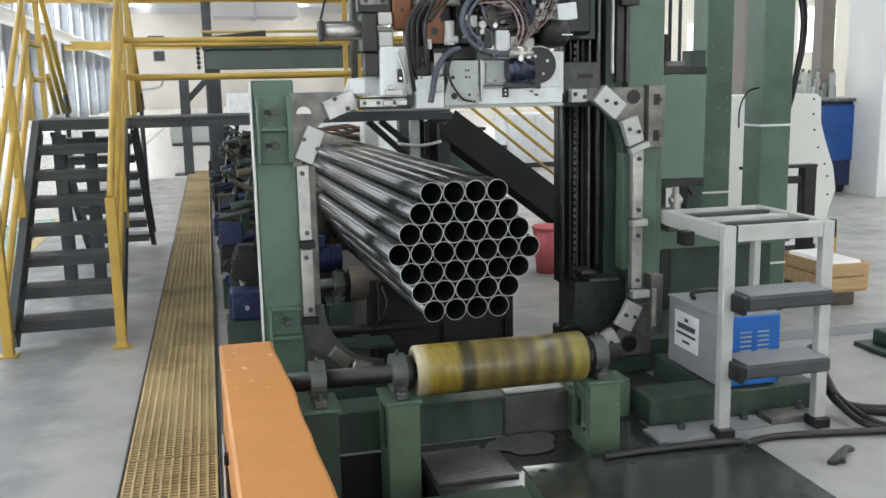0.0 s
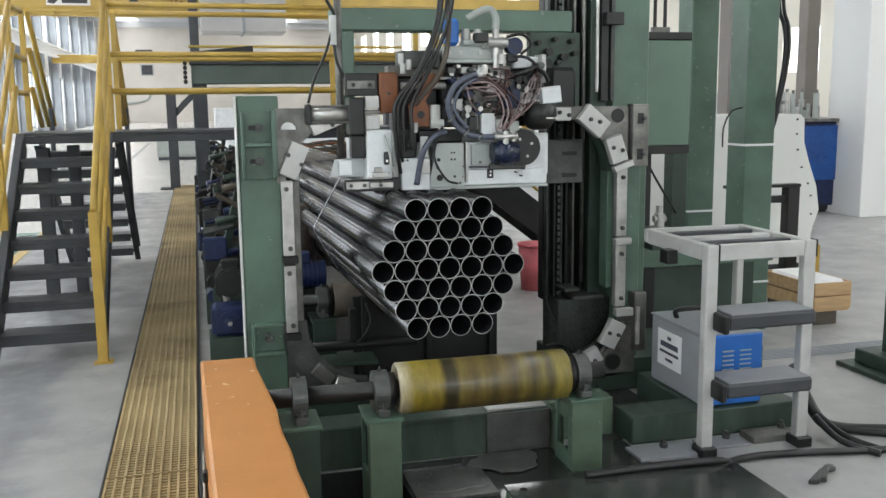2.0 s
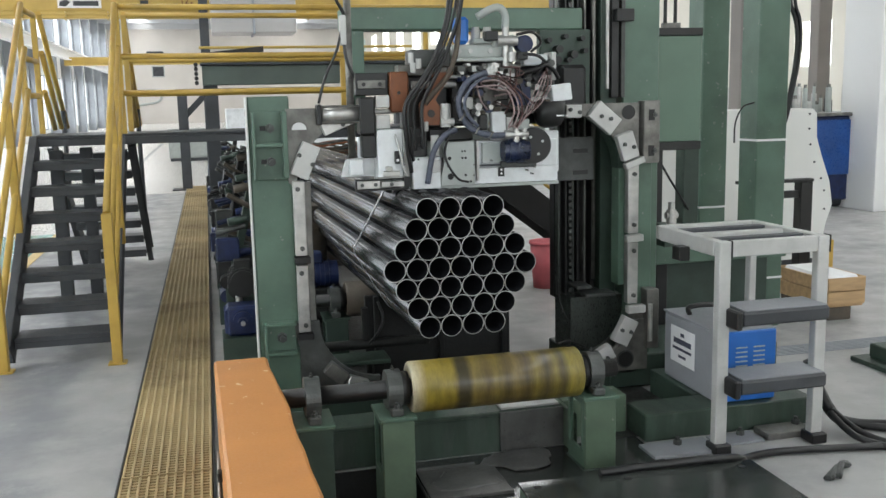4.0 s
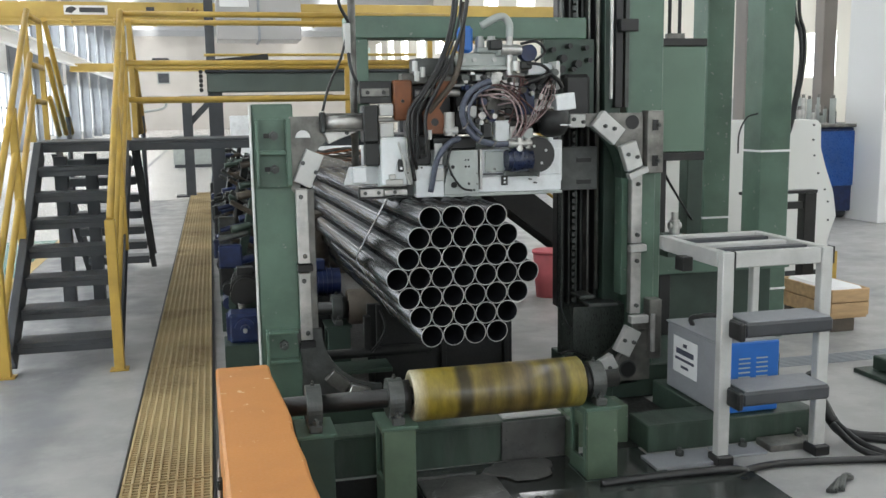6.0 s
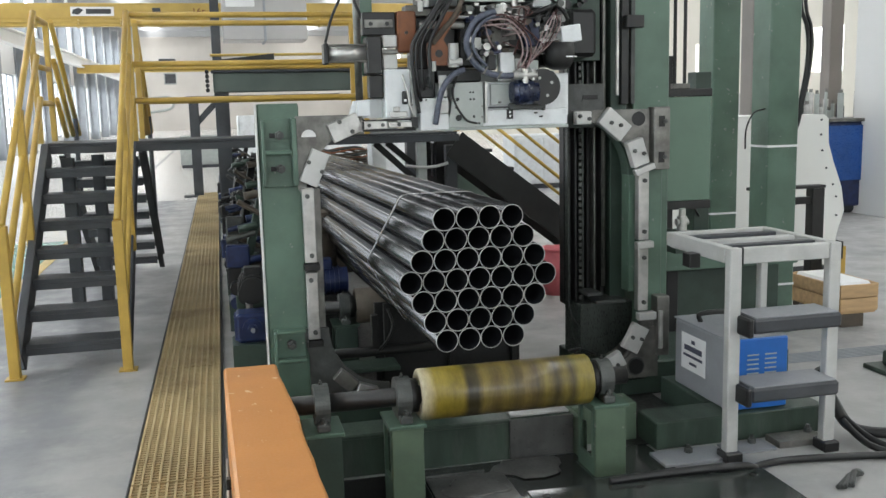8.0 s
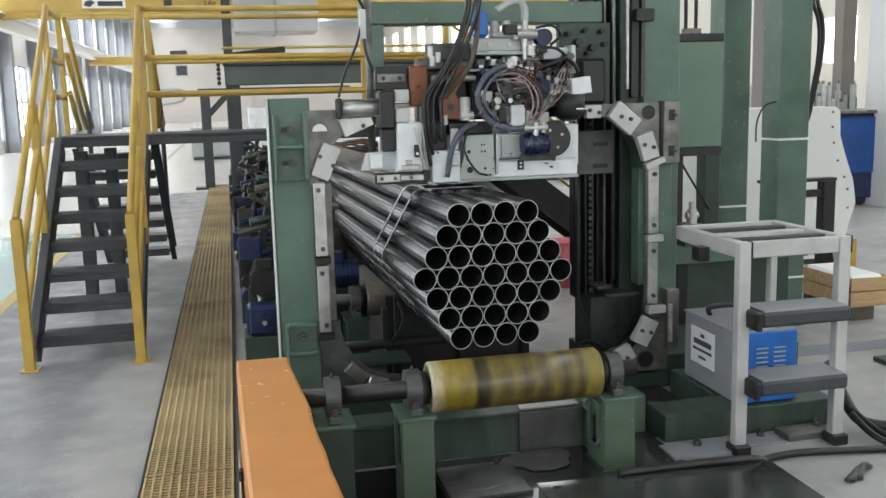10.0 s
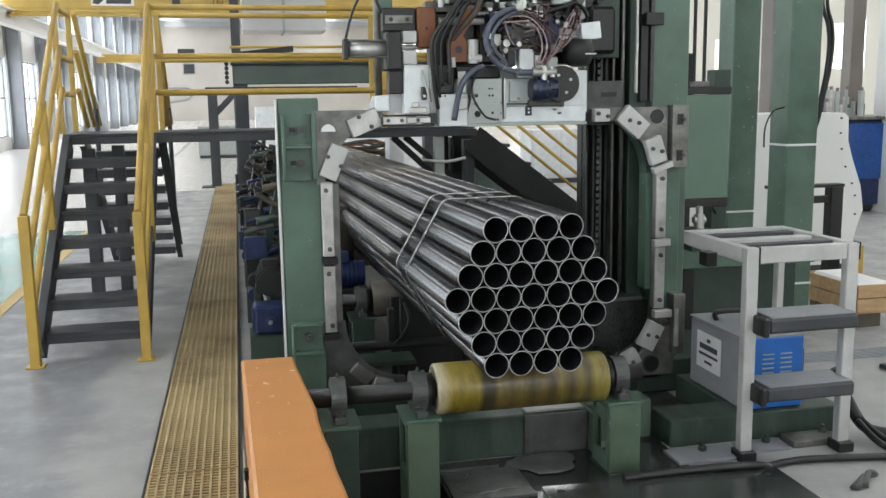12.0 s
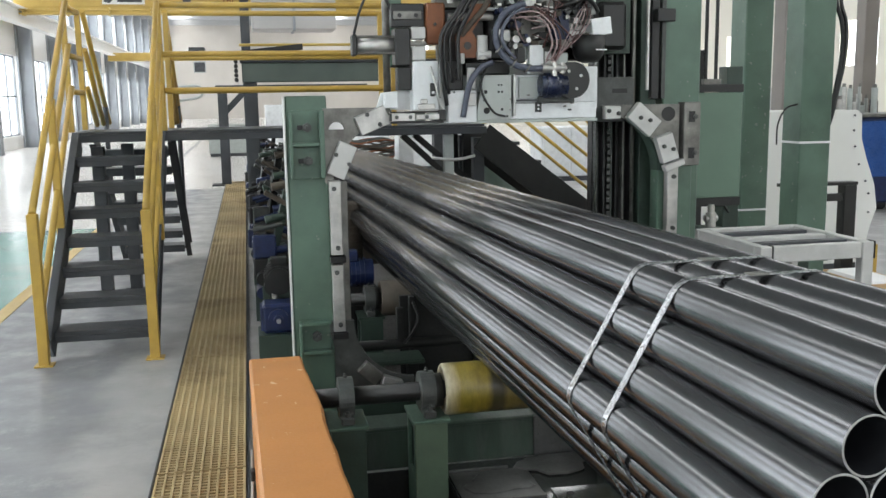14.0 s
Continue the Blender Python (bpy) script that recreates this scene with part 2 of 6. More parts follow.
def roller_material():
    """Yellow polyurethane sleeve with dark worn rings round it."""
    m, n, l, p = shader("worn_yellow_polyurethane")
    tc, sep = n.new("ShaderNodeTexCoord"), n.new("ShaderNodeSeparateXYZ")
    l.new(tc.outputs["Object"], sep.inputs["Vector"])
    wob = n.new("ShaderNodeTexNoise")
    wob.inputs["Scale"].default_value, wob.inputs["Detail"].default_value = 11, 8
    l.new(tc.outputs["Object"], wob.inputs["Vector"])
    sc = n.new("ShaderNodeMath")
    sc.operation, sc.inputs[1].default_value = "MULTIPLY", 0.022
    l.new(wob.outputs["Fac"], sc.inputs[0])
    add = n.new("ShaderNodeMath")
    l.new(sep.outputs["X"], add.inputs[0])
    l.new(sc.outputs["Value"], add.inputs[1])
    mr = n.new("ShaderNodeMapRange")
    mr.inputs["From Min"].default_value, mr.inputs["From Max"].default_value = -0.4, 0.45
    l.new(add.outputs["Value"], mr.inputs["Value"])
    ramp = n.new("ShaderNodeValToRGB")
    cr = ramp.color_ramp
    stops = [(0.0, (0.5, 0.46, 0.34)), (0.05, (0.42, 0.35, 0.2)), (0.09, (0.25, 0.19, 0.025)), (0.23, (0.22, 0.165, 0.025)), (0.26, (0.04, 0.032, 0.015)),
             (0.31, (0.05, 0.04, 0.018)), (0.34, (0.2, 0.15, 0.04)), (0.41, (0.11, 0.08, 0.028)), (0.46, (0.19, 0.14, 0.035)), (0.52, (0.08, 0.06, 0.022)), (0.57, (0.17, 0.12, 0.035)), (0.63, (0.07, 0.05, 0.02)),
             (0.68, (0.2, 0.15, 0.03)), (0.74, (0.06, 0.045, 0.018)), (0.79, (0.19, 0.145, 0.03)), (0.83, (0.07, 0.055, 0.022)), (0.87, (0.24, 0.19, 0.03)), (1.0, (0.26, 0.21, 0.05))]
    cr.elements[0].position, cr.elements[0].color = stops[0][0], (*stops[0][1], 1)
    cr.elements[1].position, cr.elements[1].color = stops[-1][0], (*stops[-1][1], 1)
    for pos, c in stops[1:-1]:
        e = cr.elements.new(pos)
        e.color = (*c, 1)
    l.new(mr.outputs["Result"], ramp.inputs["Fac"])
    grime, gr = n.new("ShaderNodeTexNoise"), n.new("ShaderNodeValToRGB")
    grime.inputs["Scale"].default_value, grime.inputs["Detail"].default_value, grime.inputs["Roughness"].default_value = 16, 10, 0.75
    mp = n.new("ShaderNodeMapping")
    mp.inputs["Scale"].default_value = (1.6, 0.5, 0.5)
    l.new(tc.outputs["Object"], mp.inputs["Vector"])
    l.new(mp.outputs["Vector"], grime.inputs["Vector"])
    gr.color_ramp.elements[0].position, gr.color_ramp.elements[1].position = 0.36, 0.6
    gr.color_ramp.elements[0].color, gr.color_ramp.elements[1].color = (0.6, 0.59, 0.56, 1), (0.98, 0.98, 0.96, 1)
    l.new(grime.outputs["Fac"], gr.inputs["Fac"])
    mul = n.new("ShaderNodeMix")
    mul.data_type, mul.blend_type = "RGBA", "MULTIPLY"
    mul.inputs["Factor"].default_value = 1.0
    l.new(ramp.outputs["Color"], mul.inputs["A"])
    l.new(gr.outputs["Color"], mul.inputs["B"])
    l.new(mul.outputs["Result"], p.inputs["Base Color"])
    p.inputs["Roughness"].default_value, p.inputs["Coat Weight"].default_value = 0.36, 0.15
    b = n.new("ShaderNodeBump")
    b.inputs["Strength"].default_value, b.inputs["Distance"].default_value = 0.25, 0.01
    rings, mr2 = n.new("ShaderNodeTexNoise"), n.new("ShaderNodeMapping")
    mr2.inputs["Scale"].default_value = (26, 2.5, 2.5)
    rings.inputs["Scale"].default_value, rings.inputs["Detail"].default_value = 1.0, 5
    l.new(tc.outputs["Object"], mr2.inputs["Vector"])
    l.new(mr2.outputs["Vector"], rings.inputs["Vector"])
    l.new(rings.outputs["Fac"], b.inputs["Height"])
    l.new(b.outputs["Normal"], p.inputs["Normal"])
    return m


ROLLER = roller_material()


def floor_material():
    """Dusty concrete by the trench that turns, unevenly, into a darker sealed floor towards the stairs; scuffs and cloudy stains all over."""
    m, n, l, p = shader("dusty_concrete_floor")
    pos, sep = n.new("ShaderNodeTexCoord"), n.new("ShaderNodeSeparateXYZ")
    l.new(pos.outputs["Object"], sep.inputs["Vector"])

    def cloud(scale, detail, rough=0.6, stretch=None):
        t = n.new("ShaderNodeTexNoise")
        t.inputs["Scale"].default_value, t.inputs["Detail"].default_value, t.inputs["Roughness"].default_value = scale, detail, rough
        if stretch:
            mp = n.new("ShaderNodeMapping")
            mp.inputs["Scale"].default_value = stretch
            l.new(pos.outputs["Object"], mp.inputs["Vector"])
            l.new(mp.outputs["Vector"], t.inputs["Vector"])
        else:
            l.new(pos.outputs["Object"], t.inputs["Vector"])
        return t.outputs["Fac"]

    def remap(value, a, b, lo=0.0, hi=1.0):
        r = n.new("ShaderNodeMapRange")
        r.interpolation_type = "SMOOTHSTEP"
        for key, v in zip(("From Min", "From Max", "To Min", "To Max"), (a, b, lo, hi)):
            r.inputs[key].default_value = v
        l.new(value, r.inputs["Value"])
        return r.outputs["Result"]

    def mix(fac, a, b, blend="MIX"):
        x = n.new("ShaderNodeMix")
        x.data_type, x.blend_type = "RGBA", blend
        for v, key in ((fac, "Factor"), (a, "A"), (b, "B")):
            if isinstance(v, (tuple, float)):
                x.inputs[key].default_value = v
            else:
                l.new(v, x.inputs[key])
        return x.outputs["Result"]

    wob = n.new("ShaderNodeMath")
    wob.operation, wob.inputs[1].default_value = "MULTIPLY_ADD", 0.5
    l.new(cloud(1.7, 6), wob.inputs[0])
    l.new(sep.outputs["X"], wob.inputs[2])
    sealed = remap(wob.outputs["Value"], -0.78, -0.52, 1.0, 0.0)
    col = mix(sealed, (0.36, 0.357, 0.347, 1), (0.22, 0.225, 0.235, 1))
    col = mix(remap(cloud(0.8, 8, 0.68), 0.46, 0.68, 0.0, 0.55), col, (0.17, 0.172, 0.178, 1))
    col = mix(remap(cloud(2.6, 9, 0.75), 0.54, 0.7, 0.0, 0.4), col, (0.47, 0.465, 0.45, 1))
    col = mix(remap(cloud(9, 6, 0.8, (0.5, 2.2, 1)), 0.62, 0.7, 0.0, 0.5), col, (0.13, 0.13, 0.13, 1))
    l.new(col, p.inputs["Base Color"])
    l.new(remap(cloud(3.5, 7), 0.3, 0.7, 0.3, 0.62), p.inputs["Roughness"])
    b = n.new("ShaderNodeBump")
    b.inputs["Strength"].default_value, b.inputs["Distance"].default_value = 0.06, 0.01
    l.new(cloud(40, 5), b.inputs["Height"])
    l.new(b.outputs["Normal"], p.inputs["Normal"])
    return m


CONCRETE = floor_material()

# ---- building helpers ----
ROOT = {}


def thing(name, x, y, z, label, category, group="", kind=""):
    ob = new(name)
    ob.location = (x, y, z)
    ob.empty_display_size = 0.1
    ROOT[ob] = Vector((x, y, z))
    return tagged(ob, label, category, group, kind)


def part(name, bm, material, parent=None, label="", smooth=False):
    """Link a bmesh, made in world metres, as one mesh under a thing or a part."""
    base = ROOT.get(parent, Vector((0, 0, 0))) if parent else Vector((0, 0, 0))
    bm.transform(Matrix.Translation(-base))
    bmesh.ops.recalc_face_normals(bm, faces=bm.faces)
    me = bpy.data.meshes.new(name)
    if smooth:
        for f in bm.faces:
            f.smooth = len(f.verts) == 4
    bm.to_mesh(me)
    bm.free()
    me.materials.append(material)
    ob = new(name, me)
    if parent:
        ob.parent = parent
    ROOT[ob] = base
    return tagged(ob, label)


def single(name, bm, material, label, category="", kind="", group="", smooth=False):
    ob = part(name, bm, material, None, label, smooth)
    return tagged(ob, "", category, group, kind)


def box(bm, x0, x1, y0, y1, z0, z1, bevel=0.004, m=None):
    mat = Matrix.Translation(((x0 + x1) / 2, (y0 + y1) / 2, (z0 + z1) / 2)) @ Matrix.Diagonal((abs(x1 - x0), abs(y1 - y0), abs(z1 - z0), 1))
    vs = bmesh.ops.create_cube(bm, size=1, matrix=(m @ mat) if m else mat)["verts"]
    if bevel:
        es = list({e for v in vs for e in v.link_edges})
        bmesh.ops.bevel(bm, geom=es, offset=bevel, segments=1, affect="EDGES")
    return bm


def boxes(*rows, bevel=0.004):
    bm = bmesh.new()
    for r in rows:
        box(bm, *r, bevel=bevel)
    return bm


def tilted(cx, cy, cz, sx, sy, sz, rx=0, ry=0, rz=0, bevel=0.004, bm=None):
    bm = bm or bmesh.new()
    return box(bm, -sx / 2, sx / 2, -sy / 2, sy / 2, -sz / 2, sz / 2, bevel, pose(cx, cy, cz, rx, ry, rz))


def rod(bm, a, b, r, n=16, r2=None):
    a, b = Vector(a), Vector(b)
    d = b - a
    m = Matrix.Translation((a + b) / 2) @ d.to_track_quat("Z", "Y").to_matrix().to_4x4()
    bmesh.ops.create_cone(bm, cap_ends=True, segments=n, radius1=r, radius2=r if r2 is None else r2, depth=d.length, matrix=m)
    return bm


def rods(*rows, n=16):
    bm = bmesh.new()
    for r in rows:
        rod(bm, *r, n=n)
    return bm


def bar(bm, a, b, w, h, bevel=0.003):
    """A square bar from a to b, w wide and h high."""
    a, b = Vector(a), Vector(b)
    d = b - a
    q = d.to_track_quat("Y", "Z").to_matrix().to_4x4()
    return box(bm, -w / 2, w / 2, -d.length / 2, d.length / 2, -h / 2, h / 2, bevel, Matrix.Translation((a + b) / 2) @ q)


def spline(pts, steps=8):
    pts = [Vector(p) for p in pts]
    ext = [pts[0] * 2 - pts[1]] + pts + [pts[-1] * 2 - pts[-2]]
    out = []
    for i in range(1, len(ext) - 2):
        p0, p1, p2, p3 = ext[i - 1:i + 3]
        for s in range(steps):
            t = s / steps
            out.append(0.5 * ((2 * p1) + (p2 - p0) * t + (2 * p0 - 5 * p1 + 4 * p2 - p3) * t * t + (3 * p1 - p0 - 3 * p2 + p3) * t ** 3))
    return out + [pts[-1]]


def tube(pts, r, n=8, steps=8, bm=None):
    """A hose along a smooth line through pts."""
    bm = bm or bmesh.new()
    line = spline(pts, steps)
    rings, up = [], Vector((0.13, 0.31, 0.94))
    for i, p in enumerate(line):
        d = (line[min(i + 1, len(line) - 1)] - line[max(i - 1, 0)]).normalized()
        u = d.cross(up)
        u = u.normalized() if u.length > 1e-4 else d.orthogonal().normalized()
        v = d.cross(u)
        up = -v if v.dot(up) < 0 else v
        rings.append([bm.verts.new(p + (u * math.cos(a) + d.cross(u) * math.sin(a)) * r) for a in [k * math.tau / n for k in range(n)]])
    for a, b in zip(rings, rings[1:]):
        for k in range(n):
            bm.faces.new((a[k], a[(k + 1) % n], b[(k + 1) % n], b[k]))
    bm.faces.new(rings[0]), bm.faces.new(rings[-1])
    return bm


def plate(outline, y0, y1, bm=None):
    """A flat plate whose outline (x, z) is cut from y0 to y1."""
    bm = bm or bmesh.new()
    a = [bm.verts.new((x, y0, z)) for x, z in outline]
    b = [bm.verts.new((x, y1, z)) for x, z in outline]
    bm.faces.new(a), bm.faces.new(b)
    for k in range(len(a)):
        j = (k + 1) % len(a)
        bm.faces.new((a[k], a[j], b[j], b[k]))
    return bm


def ring_plate(cx, cz, r0, r1, a0, a1, y0, y1, n=12):
    """A curved plate: part of a ring in the xz plane, angles in degrees from +x."""
    out = []
    for k in range(n + 1):
        a = radians(a0 + (a1 - a0) * k / n)
        out.append((cx + r1 * math.cos(a), cz + r1 * math.sin(a)))
    for k in range(n, -1, -1):
        a = radians(a0 + (a1 - a0) * k / n)
        out.append((cx + r0 * math.cos(a), cz + r0 * math.sin(a)))
    return plate(out, y0, y1)


def bolt(parent, x, y, z, r=0.016, axis=(0, -1, 0), depth=0.03, mat=None):
    ax = Vector(axis)
    bm = bmesh.new()
    rod(bm, Vector((x, y, z)), Vector((x, y, z)) + ax * depth, r, 6)
    rod(bm, Vector((x, y, z)) + ax * depth, Vector((x, y, z)) + ax * depth * 1.8, r * 0.55, 8)
    return part("bolt", bm, mat or CAST, parent)


# ---- the hall ----
PIT_BOX = (0.24, 0.83, 2.2, 4.11)  # the sunk bay under the drive shaft


def hall():
    x0, x1, y0, y1, z1 = (HALL[k] for k in ("x0", "x1", "y0", "y1", "z1"))
    bm = bmesh.new()
    px0, px1, py0, py1 = PIT_BOX
    for row in ((-60, 60, -60, py0), (-60, 60, py1, 160), (-60, px0, py0, py1), (px1, 60, py0, py1)):
        box(bm, *row, -0.5, 0, 0)
    box(bm, px0 - 0.1, px1 + 0.1, py0 - 0.1, py1 + 0.1, -0.5, -0.3, 0)
    single("ground", bm, CONCRETE, "dusty grey concrete factory floor with worn darker patches", "floor", "structure")
    single("floor_painted", boxes((x0, -2.12, y0, 13.5, 0, 0.004), bevel=0), FLOOR_GREEN, "glossy green epoxy floor lane beside the machine line", "floor", "structure")
    single("floor_line", boxes((-2.12, -2.0, y0, 13.5, 0, 0.005), bevel=0), CRANE_YELLOW, "painted yellow floor line along the green lane", "floor line", "structure")
    single("floor_pale", boxes((x0, -2.12, 13.5, y1, 0, 0.004), (-1.99, -0.5, 19.0, y1, 0, 0.004), (0.6, x1, 19.0, y1, 0, 0.004), (-0.5, 0.6, 19.4, y1, 0, 0.004), bevel=0), FLOOR_GLARE, "glossy far hall floor with daylight glare painted in as pale colour", "floor", "structure")
    # left wall with tall windows between steel columns
    bm = bmesh.new()
    t = 0.3
    step, n = 6.0, 19
    box(bm, x0 - t, x0, y0, y1, 0, 0.5, 0)
    box(bm, x0 - t, x0, y0, y1, 3.6, 5.2, 0)
    box(bm, x0 - t, x0, y0, y1, 7.6, z1, 0)
    for k in range(n):
        y = y0 + k * step
        box(bm, x0 - t, x0, y, y + 2.0, 0.5, 3.6, 0)
        box(bm, x0 - t, x0, y, y + 2.0, 5.2, 7.6, 0)
    single("wall_west", bm, WALL_WHITE, "white sheet-clad hall wall with tall bright windows", "wall", "structure")
    for k in range(n - 1):
        y = y0 + k * step
        w = thing("window_%d" % (k + 1), x0 - 0.15, y + 4, 2.0, "tall daylit window with slim grey bars", "window", kind="structure")
        bars = bmesh.new()
        for yy in (y + 2.02, y + 3.35, y + 4.7, y + 5.95):
            box(bars, x0 - 0.18, x0 - 0.1, yy, yy + 0.06, 0.5, 3.6, 0)
        for zz in (0.5, 2.0, 3.54):
            box(bars, x0 - 0.17, x0 - 0.11, y + 2.0, y + 6.0, zz, zz + 0.06, 0)
        part("window_frame", bars, COLUMN, w)
    single("backdrop_west", boxes((x0 - 1.2, x0 - 1.1, y0, y1, 0.0, 9), bevel=0), WINDOW_GLOW, "bright overcast daylight outside the windows", "daylight", "structure")
    for k in range(12):
        y = 22 + k * 6.0
        bm = boxes((x0, x0 + 0.08, y, y + 0.45, 0, z1), (x0 + 0.08, x0 + 0.5, y + 0.2, y + 0.25, 0, z1), (x0 + 0.5, x0 + 0.58, y, y + 0.45, 0, z1), bevel=0)
        single("hall_column", bm, COLUMN, "grey steel wide-flange hall column along the wall", "column", "structure")
    bm = boxes((x0 + 0.6, x0 + 0.95, 16, y1, 4.63, 4.68), (x0 + 0.75, x0 + 0.8, 16, y1, 4.68, 5.18), (x0 + 0.55, x0 + 1.0, 16, y1, 5.18, 5.24), bevel=0)
    single("runway_beam", bm, WALL_WHITE, "pale crane runway beam along the wall", "beam", "structure")
    # right wall, cream, with windows
    bm = bmesh.new()
    box(bm, x1, x1 + t, y0, y1, 0, 2.4, 0)
    box(bm, x1, x1 + t, y0, y1, 3.6, 5.6, 0)
    box(bm, x1, x1 + t, y0, y1, 8.0, z1, 0)
    for k in range(18):
        y = y0 + k * 6.2
        box(bm, x1, x1 + t, y, y + 4.6, 2.4, 3.6, 0)
        box(bm, x1, x1 + t, y, y + 3.4, 5.6, 8.0, 0)
    single("wall_east", bm, WALL, "cream plastered hall wall with square windows", "wall", "structure")
    single("backdrop_east", boxes((x1 + 1.1, x1 + 1.2, y0, y1, 0.0, 9), bevel=0), WINDOW_GLOW, "bright overcast daylight outside the windows", "daylight", "structure")
    # end walls
    single("wall_north", boxes((x0, x1, y1, y1 + t, 0, z1), bevel=0), WALL_FAR, "white end wall of the hall with a small dark vent", "wall", "structure")
    # this wall is never in view; its high opening holds the fill lamp
    single("wall_south", boxes((x0, x1, y0 - t, y0, 0, 3.2), (x0, x1, y0 - t, y0, 6.8, z1), (x0, -4.8, y0 - t, y0, 3.2, 6.8), (13.8, x1, y0 - t, y0, 3.2, 6.8), bevel=0), WALL, "cream wall added unseen behind the camera, open for the fill lamp", "wall", "structure")
    # roof with openings for the added light strips
    bm = bmesh.new()
    edges = [x0 - t]
    for s in SKYLIGHTS:
        edges += [s - 0.7, s + 0.7]
    edges.append(x1 + t)
    for a, b in zip(edges[::2], edges[1::2]):
        box(bm, a, b, y0 - t, y1 + t, z1, z1 + 0.2, 0)
    for k in range(16):
        y = y0 + 4 + k * 7
        box(bm, x0, x1, y, y + 0.25, z1 - 0.6, z1 - 0.02, 0)
    single("ceiling", bm, ROOF, "white sheet roof on steel rafters with added light strips", "ceiling", "structure")
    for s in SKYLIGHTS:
        single("skylight", boxes((s - 0.7, s + 0.7, y0, y1, z1 + 0.1, z1 + 0.15), bevel=0), ADDED_SKY_PANEL, "glowing panel added in the roof for overhead light, unseen", "roof light", "structure")


def trench_grating():
    """Yellow grating panels along the line, over a flat strip painted as the shaded cable trench."""
    xa, xb, length = -0.49, -0.075, 1.985
    pit = single("trench", boxes((xa, xb, 0.2, 20.3, 0, 0.004), bevel=0), PIT, "flat dark strip painted as the shaded trench under the yellow grating", "trench", "structure")
    bm = boxes((xa - 0.009, xa, 0.2, 20.3, 0, 0.03), (xb, xb + 0.009, 0.2, 20.3, 0, 0.03), bevel=0.002)
    single("trench_edge", bm, DARK_GREY, "thin dark steel edge frame of the trench", "edging", "structure")
    n = 11

    def shared(x0, x1, y0, y1, z0, z1):
        bm = bmesh.new()
        box(bm, x0, x1, y0, y1, z0, z1, 0)
        me = bpy.data.meshes.new("bar")
        bm.to_mesh(me)
        bm.free()
        me.materials.append(GRATE)
        return me

    long_bar = shared(-0.0052, 0.0048, 0, length, 0.006, 0.036)
    cross_bar = shared(xa + 0.006, xb - 0.006, -0.006, 0.006, 0.012, 0.031)
    far_bars = bmesh.new()
    for k in range(10):
        y0 = 0.25 + k * 2.0
        for j in range(n):
            ob = new("bearing_bar", long_bar)
            ob.parent, ob.location = pit, (xa + 0.012 + (xb - xa - 0.024) * j / (n - 1), y0, 0)
        for j in range(62):
            y = y0 + 0.015 + (length - 0.03) * j / 61
            if k < 5:
                ob = new("cross_bar", cross_bar)
                ob.parent, ob.location = pit, (0, y, 0)
            else:
                box(far_bars, xa + 0.006, xb - 0.006, y - 0.006, y + 0.006, 0.012, 0.031, 0)
    tagged(part("far_cross_bars", far_bars, GRATE, pit), kind="stuff")


# ---- crossover stairs ----
def stair_side(name, sign, y_foot, x0, x1, y_top, z_top, rails=True):
    """One flight: treads, stringers and yellow rails. sign: +1 climbs away along +y, -1 climbs towards the camera."""
    st = thing(name, (x0 + x1) / 2, y_foot, 0, "dark grey steel stair flight with yellow pipe handrails", "stairs")
    n, run = 8, abs(y_top - y_foot) / 8
    rise = z_top / 8
    for x in (x0, x1):
        bm = bmesh.new()
        bar(bm, (x, y_foot + sign * 0.06, 0.09), (x, y_top, z_top - 0.06), 0.012, 0.18, 0.002)
        for s in (-0.085, 0.085):
            off = Vector((0, -sign * rise, run)).normalized() * s
            sx = 0.025 if x == x0 else -0.025
            bar(bm, Vector((x + sx * -1, y_foot + sign * 0.06, 0.09)) + off, Vector((x - sx, y_top, z_top - 0.06)) + off, 0.05, 0.012, 0.001)
        part("stringer", bm, DARK_GREY, st)
    for k in range(1, 8):
        y, z = y_foot + sign * run * (k - 0.35), rise * k - 0.03
        ya, yb = sorted((y - sign * 0.01, y + sign * 0.24))
        bm = boxes((x0 + 0.008, x1 - 0.008, ya, yb, z, z + 0.03), (x0 + 0.008, x1 - 0.008, ya, ya + 0.012, z - 0.045, z), (x0 + 0.008, x1 - 0.008, yb - 0.012, yb, z - 0.045, z), bevel=0.003)
        part("tread", bm, DARK_GREY, st)
    if rails:
        for x in (x0 - 0.035, x1 + 0.035):
            yb_ = y_foot - sign * 0.035
            h = 1.02
            bm = bmesh.new()
            bar(bm, (x, yb_, 0), (x, yb_, h), 0.065, 0.065)
            part("newel_post", bm, YELLOW, st)
            for f in (1.0, 0.66, 0.33):
                bm = bmesh.new()
                rod(bm, (x, yb_, h * f), (x, y_top, z_top + h * f + 0.04), 0.024, 12)
                part("handrail" if f == 1.0 else "mid_rail", bm, YELLOW, st, smooth=True)
            ym = (yb_ + y_top) / 2
            bm = bmesh.new()
            bar(bm, (x, ym, z_top / 2 - 0.05), (x, ym, z_top / 2 + h), 0.055, 0.055)
            part("baluster", bm, YELLOW, st)
            bm = boxes((x - 0.06, x + 0.06, yb_ - 0.05, yb_ + 0.05, 0, 0.012), bevel=0.002)
            part("base_plate", bm, YELLOW, st)
    return st


